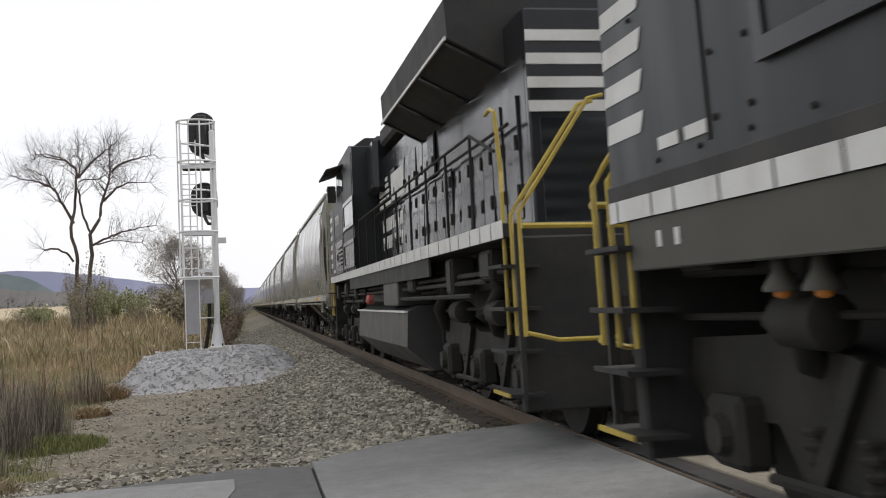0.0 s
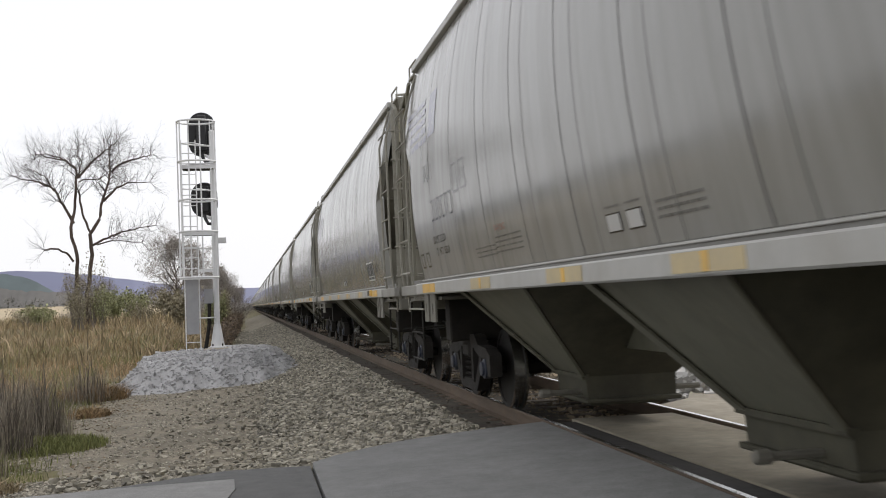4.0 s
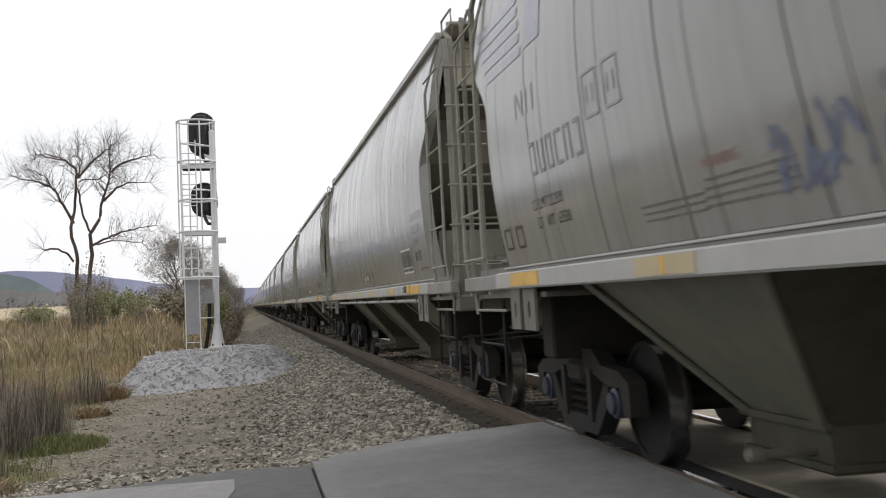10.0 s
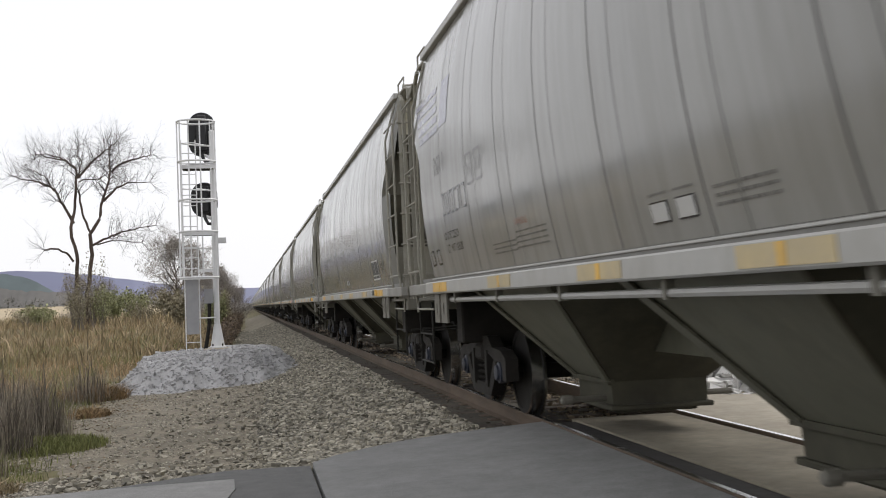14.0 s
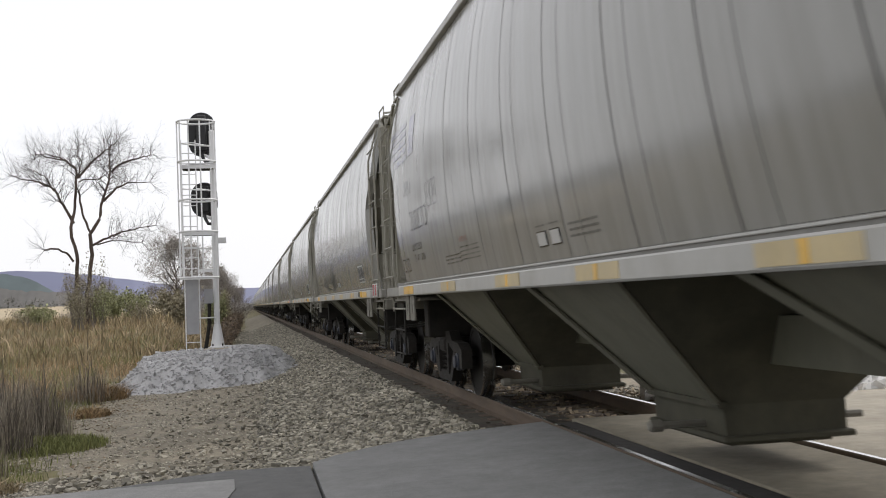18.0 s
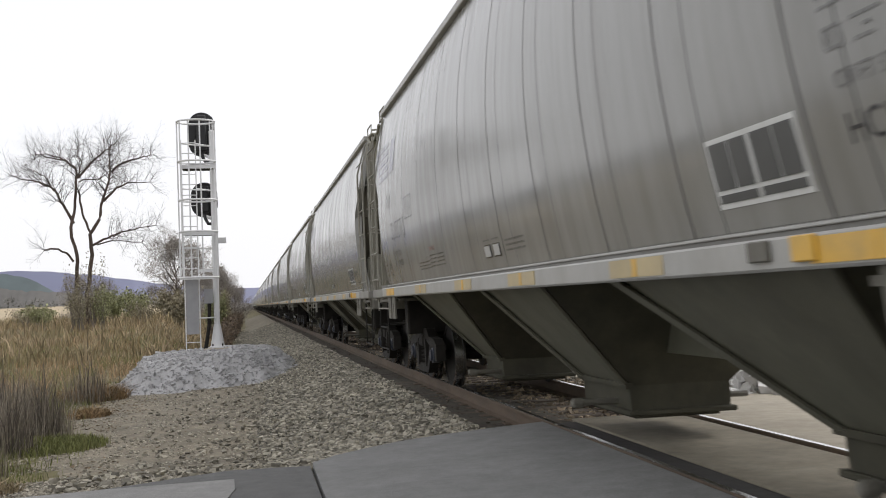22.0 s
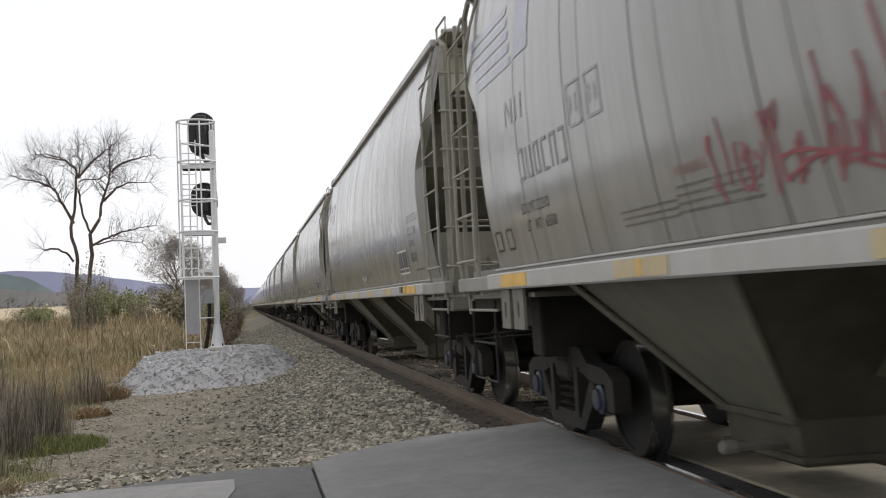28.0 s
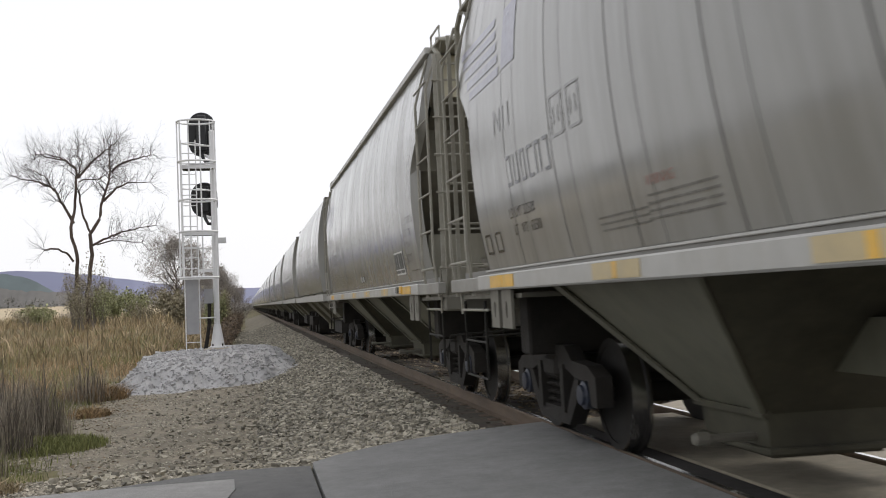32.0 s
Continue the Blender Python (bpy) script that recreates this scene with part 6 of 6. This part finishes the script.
def tree(name, label, at, seed, height, wide, fork, material, twig, last=4, r0=0.2, group="", haze=0, trunks=1):
    """A bare tree: a short trunk, limbs that fan out from it and fine twigs all over the crown."""
    rng = random.Random(seed)
    tr = thing(name, label, "tree", group, at=at)
    limbs, twigs, ends = Shape(), Shape(), []
    for t in range(trunks):
        lean = rng.uniform(-0.12, 0.12) * height * 0.2
        base = Vector((rng.uniform(-0.3, 0.3) * t, 0, -0.3))
        path = [base + Vector((lean * u * u + rng.gauss(0, 0.05), 0, (height * 0.5 + 0.3) * u)) for u in (0, 0.15, 0.3, 0.5, 0.7, 0.85, 1.0)]
        limbs.tube(path, r0, 8, [r0 * (1.15 - 1.0 * u) for u in (0, 0.1, 0.25, 0.5, 0.7, 0.85, 1.0)])
        turn = rng.uniform(0, 6.28)
        for k in range(11):
            u = fork + (1 - fork) * k / 10
            i = min(5, int(u * 6))
            p = path[i].lerp(path[i + 1], u * 6 - i)
            turn += 2.4 + rng.gauss(0, 0.3)
            flat = 0.95 - 0.75 * (k / 10) ** 1.3
            d = Vector((math.cos(turn) * flat, math.sin(turn) * flat, 0.45 + 0.6 * k / 10)).normalized()
            reach = wide * (0.62 + 0.38 * math.sin(2.6 * (k + 2) / 10)) * rng.uniform(0.8, 1.1)
            bough(limbs, twigs, ends, rng, p, d, min(reach, 0.42 * height), r0 * (0.45 - 0.02 * k), 1, last)
    part("limb", limbs, material, tr, smooth=True)
    tagged(part("twig_spray", twigs, twig, tr), kind="stuff")
    if haze:
        r2 = np.random.default_rng(seed)
        c = np.array([tuple(e) for e in ends])[r2.integers(len(ends), size=haze)] + r2.normal(0, 0.02 * height, (haze, 3))
        d1, d2 = r2.normal(0, 0.022 * height, (haze, 3)), r2.normal(0, 0.0018 * height, (haze, 3))
        k = 3 * np.arange(haze)[:, None]
        tagged(part("bud_haze", tri_mesh("bud_haze", np.stack([c, c + d1, c + d1 * 0.5 + d2], 1).reshape(-1, 3), k + np.array([0, 1, 2]), HAZE_TWIG), HAZE_TWIG, tr), kind="stuff")
    return tr


def blades(name, label, count, place, height, width, material, seed, lean=0.35, category="grass"):
    """Thin upright blades or stems, three triangles each, scattered by place(rng, n)."""
    rng = np.random.default_rng(seed)
    pos, scale = place(rng, count)
    pos = pos * np.array([1.0, DEEP, 1.0])
    n = len(pos)
    h = height * scale * rng.uniform(0.55, 1.25, n)
    a = rng.uniform(0, 2 * np.pi, n)
    bend = rng.normal(0, lean, (n, 2)) * h[:, None]
    side = np.stack([np.cos(a), np.sin(a)], 1) * width * rng.uniform(0.6, 1.4, n)[:, None]
    v = np.zeros((n, 5, 3))
    v[:, 0, :2], v[:, 1, :2] = pos[:, :2] - side, pos[:, :2] + side
    v[:, 0, 2] = v[:, 1, 2] = pos[:, 2] - 0.03
    v[:, 2, :2], v[:, 3, :2] = pos[:, :2] + bend * 0.35 - side * 0.8, pos[:, :2] + bend * 0.35 + side * 0.8
    v[:, 2, 2] = v[:, 3, 2] = pos[:, 2] + h * 0.6
    v[:, 4, :2], v[:, 4, 2] = pos[:, :2] + bend, pos[:, 2] + h * 0.98
    tri = np.array([(0, 1, 3), (0, 3, 2), (2, 3, 4)])
    tris = (tri[None] + 5 * np.arange(n)[:, None, None]).reshape(-1, 3)
    ob = new(name, tri_mesh(name, v.reshape(-1, 3), tris, material))
    return tagged(ob, label, category, kind="stuff")


def meadow_edge(y):
    """The right-hand limit of the weeds at distance y."""
    return np.interp(y, [10, 14, 18, 22, 26, 30, 34, 40, 48, 60, 90, 140], [-2.9, -3.1, -3.6, -4.2, -4.4, -4.3, -4.6, -3.2, -2.4, -1.9, -2.2, -2.6])


def meadow(y0, y1, power, wide, patch, cut):
    def place(rng, n):
        y = y0 + (y1 - y0) * rng.uniform(0, 1, n) ** power
        x = meadow_edge(y) - wide * (y / 20 + 0.4) * rng.uniform(0, 1, n) ** 1.3
        f = np.array([noise.noise((a * 0.35, b * 0.22, patch)) for a, b in zip(x, y)])
        keep = f > cut
        x, y, f = x[keep], y[keep], f[keep]
        z = np.array([ground_z(a, b) for a, b in zip(x, y)])
        edge = np.clip((meadow_edge(y) - x) / 1.2, 0.25, 1.0)
        return np.stack([x, y, z], 1), edge * np.clip(0.8 + 0.8 * f, 0.4, 1.3)
    return place


def clump(cx, cy, rx, ry):
    def place(rng, n):
        a, r = rng.uniform(0, 6.28, n), rng.uniform(0, 1, n) ** 0.7
        x, y = cx + rx * r * np.cos(a), cy + ry * r * np.sin(a)
        return np.stack([x, y, np.array([ground_z(p, q) for p, q in zip(x, y)])], 1), 1.15 - 0.5 * r
    return place


def fringe(rng, n):
    y = 12 + 20 * rng.uniform(0, 1, n)
    x = meadow_edge(y) + rng.normal(0.0, 0.45, n)
    return np.stack([x, y, np.array([ground_z(a, b) for a, b in zip(x, y)])], 1), np.ones(n)


def build_meadow():
    blades("dry_grass", "tan dry meadow grass along the railway", 76000, meadow(13, 75, 1.5, 9, 1.0, -0.3), 0.3, 0.0042, STRAW, 21, 0.75)
    blades("rusty_grass", "reddish brown sedge grass in drifts", 36000, meadow(22, 120, 1.2, 11, 7.0, -0.12), 0.5, 0.008, STRAW_RED, 22, 0.55)
    blades("far_grass", "pale brown grass over the far meadow", 30000, meadow(50, 260, 1.3, 14, 3.0, -0.6), 0.8, 0.03, STRAW, 23)
    blades("green_grass", "patches of fresh green grass among the weeds", 46000, meadow(13, 70, 1.3, 8, 12.0, -0.05), 0.34, 0.007, GREEN_BLADE, 24)
    blades("verge_grass", "short green and straw grass at the gravel's edge", 5000, fringe, 0.14, 0.006, GREEN_BLADE, 25)
    for i, (x, y, rx, ry, h, n) in enumerate(((-3.45, 21.6, 0.42, 0.6, 1.15, 230), (-3.85, 19.8, 0.55, 0.7, 1.2, 240), (-3.45, 15.6, 0.5, 0.6, 1.1, 220), (-4.3, 22.5, 0.7, 0.8, 1.25, 200), (-5.2, 25.5, 1.0, 1.0, 1.25, 240), (-4.0, 17.2, 0.5, 0.7, 1.15, 180), (-3.75, 30.0, 0.5, 0.6, 1.2, 90))):
        blades("dead_weeds", "clump of tall dead brown weed stalks", int(0.55 * n), clump(x, y, rx, ry), h, 0.011, STALK, 30 + i, 0.1, "weeds")
        blades("seed_heads", "soft grey seed heads over the dead weeds", int(1.5 * n), clump(x, y, rx * 1.2, ry * 1.2), h * 0.95, 0.004, SEED_TOP, 130 + i, 0.3, "weeds")
    blades("sedge_tuft", "orange-brown sedge beside the stone mound", 1600, clump(-3.75, 31.2, 0.8, 1.3), 0.4, 0.01, SEDGE, 52, 0.8)
    blades("sedge_tuft", "orange-brown sedge beside the stone mound", 700, clump(-3.3, 26.5, 0.45, 0.7), 0.2, 0.009, SEDGE, 53, 0.9)
    blades("tan_tuft", "matted tan grass at the road's edge", 2600, clump(-2.75, 11.3, 0.75, 0.7), 0.16, 0.006, STRAW, 54, 0.9)
    blades("lone_stalks", "lone dark weed stalks standing over the meadow", 60, meadow(20, 60, 1.2, 8, 5.0, -0.2), 1.3, 0.016, STALK, 55, 0.06, "weeds")
    blades("clump_grass", "bright green grass at the foot of the weeds", 3500, clump(-3.25, 20.6, 1.0, 1.2), 0.2, 0.007, GREEN_BLADE, 50)
    blades("wayside_green", "yellow-green grass tuft in the meadow", 3500, clump(-6.2, 25.5, 1.6, 2.0), 0.35, 0.008, GREEN_BLADE, 51)


build_meadow()


def foliage(name, label, at, seed, size, count, leaf, material, twig, category="shrub"):
    """A loose shrub: stems that fan out and many small leaves with gaps between."""
    rng = np.random.default_rng(seed)
    sh = thing(name, label, category, at=at)
    stems = Shape()
    r2 = random.Random(seed)
    tips = []
    for i in range(14):
        a, t = r2.uniform(0, 6.28), r2.uniform(0.15, 0.9)
        tip = Vector((size[0] * t * math.cos(a), size[1] * t * math.sin(a), size[2] * r2.uniform(0.6, 1.0)))
        mid = tip * 0.5 + Vector((r2.gauss(0, 0.1), r2.gauss(0, 0.1), 0.1 * size[2]))
        stems.tube([Vector((r2.gauss(0, 0.1), r2.gauss(0, 0.1), -0.1)), mid, tip], 0.02, 4, [0.03, 0.018, 0.006])
        tips += [tip, mid]
    part("stem", stems, twig, sh)
    tips = np.array(tips)
    c = tips[rng.integers(len(tips), size=count)] + rng.normal(0, 0.13, (count, 3)) * np.array(size)
    c[:, 2] = np.abs(c[:, 2])
    d1, d2 = rng.normal(0, leaf, (count, 3)), rng.normal(0, leaf, (count, 3))
    v = np.stack([c, c + d1, c + d1 + d2, c + d2], 1).reshape(-1, 3)
    k = 4 * np.arange(count)[:, None]
    tris = np.concatenate([k + np.array([0, 1, 2]), k + np.array([0, 2, 3])])
    tagged(part("leaf_spray", tri_mesh("leaf_spray", v, tris, material), material, sh), kind="stuff")
    return sh


def build_big_tree():
    """The large bare tree: two crooked trunks from one root, long limbs and thin twigs."""
    big = thing("bare_tree", "tall bare tree with two crooked trunks in the meadow", "tree", at=pose(-9.5, 76 * DEEP, 0))
    limbs, twigs, ends = Shape(), Shape(), []
    rng = random.Random(5)

    def arm(r0, r1, bare, *path):
        """One limb through points (x, z); side branches start after its bare share."""
        pts, y = [], 0.0
        for i, (x, z) in enumerate(path):
            pts.append(Vector((x, y, z)))
            y += rng.gauss(0, 0.25) if i > 1 else 0.0
        fine = []
        for i in range(len(pts) - 1):
            for j in range(3):
                fine.append(pts[i].lerp(pts[i + 1], j / 3) + Vector((rng.gauss(0, 0.03), rng.gauss(0, 0.04), rng.gauss(0, 0.03))))
        fine.append(pts[-1])
        n = len(fine) - 1
        rad = [r0 + (r1 - r0) * i / n for i in range(n + 1)]
        limbs.tube(fine, r0, 7, [0.8 * q for q in rad])
        turn = rng.uniform(0, 6.28)
        for i in range(max(1, int(bare * n)), n + 1):
            d = (fine[i] - fine[i - 1]).normalized()
            for k in range(3 if i < n else 5):
                turn += 2.4 + rng.gauss(0, 0.4)
                u = d.orthogonal().normalized()
                side = u * math.cos(turn) + d.cross(u) * math.sin(turn) + Vector((0, 0, 0.25))
                bough(limbs, twigs, ends, rng, fine[i], (d * 0.5 + side * 0.95).normalized(), rng.uniform(0.7, 1.75), max(0.013, rad[i] * 0.3), 2, 4, 0.0)

    arm(0.17, 0.08, 1.0, (-0.55, -1.2), (-0.6, 1.7), (-0.5, 3.6), (-0.5, 4.7), (-0.7, 6.4), (-0.5, 7.7), (-0.3, 8.6), (-0.3, 9.4))
    arm(0.18, 0.04, 0.62, (0.05, -1.2), (0.1, 2.4), (0.4, 4.7), (0.3, 6.0), (0.9, 6.8), (1.0, 7.8), (1.4, 8.9), (1.6, 9.8), (1.5, 10.7), (1.7, 11.3))
    arm(0.1, 0.025, 0.2, (-0.3, 9.4), (-0.5, 10.1), (-1.0, 10.5), (-1.8, 10.7), (-2.7, 10.9))
    arm(0.1, 0.025, 0.25, (-0.3, 9.4), (0.4, 10.3), (1.1, 10.9), (1.6, 11.4), (2.1, 11.9))
    arm(0.12, 0.025, 0.25, (-0.7, 6.7), (-1.2, 7.8), (-1.7, 8.7), (-2.5, 9.2), (-3.4, 9.4), (-4.2, 9.7))
    arm(0.1, 0.025, 0.25, (1.6, 9.7), (2.2, 10.3), (3.3, 10.6), (4.0, 10.8))
    arm(0.1, 0.025, 0.35, (1.1, 8.0), (1.9, 8.8), (2.6, 9.1), (3.9, 9.1))
    arm(0.1, 0.03, 0.35, (0.4, 5.3), (1.1, 5.7), (1.8, 6.0), (2.8, 6.3), (4.1, 6.5))
    arm(0.06, 0.02, 0.6, (0.7, 5.4), (1.9, 5.6), (3.3, 5.4))
    arm(0.09, 0.07, 0.9, (0.3, 6.0), (0.0, 7.0), (-0.2, 7.8), (-0.3, 8.6))
    arm(0.09, 0.06, 1.1, (-0.7, 4.4), (-1.1, 4.9), (-1.8, 5.2), (-2.3, 5.1))
    arm(0.05, 0.02, 0.4, (-0.3, 9.2), (0.9, 9.4), (1.5, 9.6))
    arm(0.06, 0.02, 0.2, (-1.0, 10.5), (-2.1, 10.9), (-3.0, 10.9))
    arm(0.06, 0.02, 0.2, (-1.7, 8.7), (-2.3, 9.6), (-3.0, 10.0))
    arm(0.06, 0.02, 0.3, (-0.3, 9.4), (-0.1, 10.4), (-0.3, 11.0), (-0.1, 11.4))
    part("limb", limbs, BARK, big, smooth=True)
    tagged(part("twig_spray", twigs, TWIG, big), kind="stuff")


def build_trees():
    build_big_tree()
    up = "trees up the line"
    tree("bare_tree", "grey-brown bare tree with a broad rounded crown", pose(-8.3, 150 * DEEP, -0.8), 11, 13.6, 5.4, 0.4, BARK, TWIG, 4, 0.26, up, 16000)
    for x, y, h, w, sd in ((-2.5, 132, 8.2, 2.2, 21), (-3.6, 150, 9.5, 3.0, 22), (-1.5, 150, 6.6, 2.2, 27), (-0.9, 165, 5.6, 2.2, 28), (-6.0, 190, 9.5, 3.5, 23)):
        tree("bare_tree", "leafless brown wayside tree beyond the signal", pose(x, y * DEEP, -0.9), sd, h, w, 0.12, BARK, TWIG_GREY, 4, 0.12, up, 14000)
    for x, y, h, w, sd in ((-19.8, 150, 8.4, 2.8, 24), (-17.2, 155, 7.4, 2.6, 25), (-14.0, 165, 5.6, 2.4, 26)):
        tree("bare_tree", "pale grey leafless tree behind the meadow", pose(x, y * DEEP, -0.9), sd, h, w, 0.2, BARK, TWIG_GREY, 4, 0.1, up, 9000)
    k = 0
    for x, y, sx, sz, green in ((-9.9, 73.5, 0.8, 3.2, 0), (-8.9, 74, 0.8, 3.6, 0), (-9.4, 72.5, 0.9, 2.3, 0), (-8.3, 73, 0.7, 2.4, 1), (-10.6, 84, 1.2, 2.0, 1), (-8.6, 97, 1.7, 2.2, 1), (-10.6, 100, 1.6, 2.2, 1), (-6.8, 104, 1.6, 2.4, 0),
                                (-5.3, 118, 1.8, 2.8, 0), (-12.4, 110, 1.7, 2.0, 1), (-2.9, 100, 0.9, 2.6, 1), (-2.5, 112, 0.9, 2.9, 1), (-2.2, 126, 1.0, 3.2, 0), (-12.6, 79, 1.0, 1.2, 1), (-14.6, 86, 1.3, 1.2, 0), (-6.9, 84, 1.3, 1.4, 0), (-5.0, 92, 1.2, 1.8, 0), (-17.5, 105, 2.0, 1.4, 1)):
        k += 1
        foliage("shrub", "light green budding shrub in the rough meadow" if green else "brown half-bare shrub in the rough meadow", pose(x, y * DEEP, ground_z(x, y)), 60 + k, (sx, sx, sz), 1500 if y < 90 else 2600, 0.035 if y < 90 else 0.065, LEAF if green else LEAF_DARK, TWIG_GREY)
    # low brown brush beside the ballast up the line
    for i in range(11):
        y = 52 + 9 * i
        foliage("shrub", "low brown brush beside the ballast", pose(-1.05 + 0.01 * i, y * DEEP, -0.85), 90 + i, (0.55, 3.8, 1.25), 1800, 0.04, LEAF_BROWN, TWIG)


build_trees()


def build_distance():
    """Far woods, the stubble field and skyline ridges, the farthest tinted with haze blue."""
    def ridge(name, label, y, x0, x1, height, material, seed, base=-3.0, rough=0.12, n=160):
        s = Shape()
        top = [(x0 + (x1 - x0) * i / n) for i in range(n + 1)]
        zs = [height(x) * (1 + rough * noise.noise((x * 0.012 * 3000 / y, seed, 0)) + rough * 0.7 * noise.noise((x * 0.06 * 3000 / y, seed, 3))) for x in top]
        y *= DEEP
        s.v = [(x, y, base) for x in top] + [(x, y + 0.06 * y, z) for x, z in zip(top, zs)] + [(x, y + 0.2 * y, base) for x in top]
        m = n + 1
        s.f = [(i, i + 1, m + i + 1, m + i) for i in range(n)] + [(m + i, m + i + 1, 2 * m + i + 1, 2 * m + i) for i in range(n)]
        thing(name, label, "hill", kind="structure", shape=s, material=material, smooth=True)
    ridge("backdrop_ridge", "long mountain ridge on the skyline, tinted blue-grey for haze", 3600, -2600, 1200, lambda x: 58 + 76 * smooth(0, -700, x), RIDGE_FAR, 4.0, -10, 0.05)
    ridge("backdrop_hill", "wooded hill sloping down towards the valley", 1500, -1500, -60, lambda x: 9 + 43 * smooth(-190, -290, x), RIDGE_NEAR, 9.0, -8, 0.08)
    # the far woods: rows of small clumped crowns over a dark base
    ridge("backdrop_woods", "brown band of far bare woods beyond the field", 520, -700, 60, lambda x: 2.7 + 0.097 * min(140, max(0, -x)), RIDGE_MID, 6.0, -4, 0.14, 1100)
    r2 = np.random.default_rng(77)
    n = 9000
    x = -330 + 345 * r2.uniform(0, 1, n)
    crown = np.round(x / 5.5)
    jit = np.sin(crown * 12.9898) * 43758.5453
    jit -= np.floor(jit)
    top = (2.8 + 0.1 * np.clip(-x, 0, 140)) * 0.8 * (0.8 + 0.3 * jit)
    c = np.stack([x, (505 + r2.uniform(0, 14, n)) * DEEP, top * r2.uniform(0.0, 1.0, n) ** 0.7 - 1.5], 1)
    d1, d2 = r2.normal(0, 0.55, (n, 3)), r2.normal(0, 0.35, (n, 3))
    d1[:, 2] = np.abs(d1[:, 2]) * 1.5
    k = 3 * np.arange(n)[:, None]
    ob = new("treeline", tri_mesh("treeline", np.stack([c, c + d1, c + d2], 1).reshape(-1, 3), k + np.array([0, 1, 2]), WOODS))
    tagged(ob, "soft brown line of far bare woods beyond the field", "woods", kind="stuff")
    f = Shape()
    f.grid(lambda u, v: (-330 + 318 * u, (170 + 330 * v) * DEEP, ground_z(-330 + 318 * u, 170 + 330 * v) + 0.1 + 3.7 * v * smooth(-12, -50, -330 + 318 * u)), 12, 8)
    thing("stubble_field", "pale tan stubble field beyond the meadow", "field", kind="structure", shape=f, material=FAR_FIELD, smooth=True)


build_distance()


def build_shed():
    """A small pale-roofed shed far across the field."""
    sh = thing("shed", "small pale-roofed grey shed far across the field", "shed", at=pose(-26.8, 300 * DEEP, ground_z(-26.8, 300)))
    part("wall", Shape().box(-2.2, 2.2, -1.6, 1.6, -0.5, 2.6, 0.02), GREY_PLATE, sh)
    part("roof", Shape().prism([(-1.9, 2.6), (0.0, 3.5), (1.9, 2.6), (1.9, 2.7), (0.0, 3.62), (-1.9, 2.7)], "x", -2.4, 2.4), SILVER, sh, "pale sheet metal roof")
    part("door", Shape().box(-0.5, 0.5, -1.66, -1.58, -0.3, 1.8), TRUCK, sh)


build_shed()


def spin(wheel, centre, far_t, near_t, seat):
    """Turns a wheelset while its car runs past the camera."""
    first, last = frame(max(0.0, far_t)), frame(min(32.0, near_t))
    rows = [(0.0, pose(*seat))] if first > 1 else []
    for i, f in enumerate(range(first, last + 1)):
        rows.append(((f - 1) / FPS, pose(*seat) @ Matrix.Rotation(radians(88.0 * i % 360.0), 4, "X")))
    if last < frame(32.0):
        rows.append((32.0, rows[-1][1]))
    walk(wheel, rows)


def motions():
    """Everything that moves: the train runs down the straight track towards and past the camera."""
    for k, car in CARS.items():
        walk(car, [(t, pose(TRACK_X, car_y(k, t), 0)) for t in STEPS])
        near = [i * 0.1 for i in range(321) if -12 < car_y(k, i * 0.1) < 34]
        if k < 38 and len(near) > 1:
            for wheel in [o for o in car.children_recursive if o.name.startswith("wheelset")]:
                spin(wheel, car, near[0], near[-1], tuple(wheel.location))
    for i, en in enumerate(ENGINES):
        walk(en, [(t, pose(TRACK_X, car_y(-1, t) - (20.85, 43.1)[i], 0)) for t in STEPS])
        near = [j * 0.1 for j in range(321) if car_y(-1, j * 0.1) - (20.85, 43.1)[i] > -14]
        for wheel in [o for o in en.children_recursive if o.name.startswith("wheelset")]:
            spin(wheel, en, near[0] if near else 0.0, near[-1] + 0.1 if near else 0.2, tuple(wheel.location))


motions()
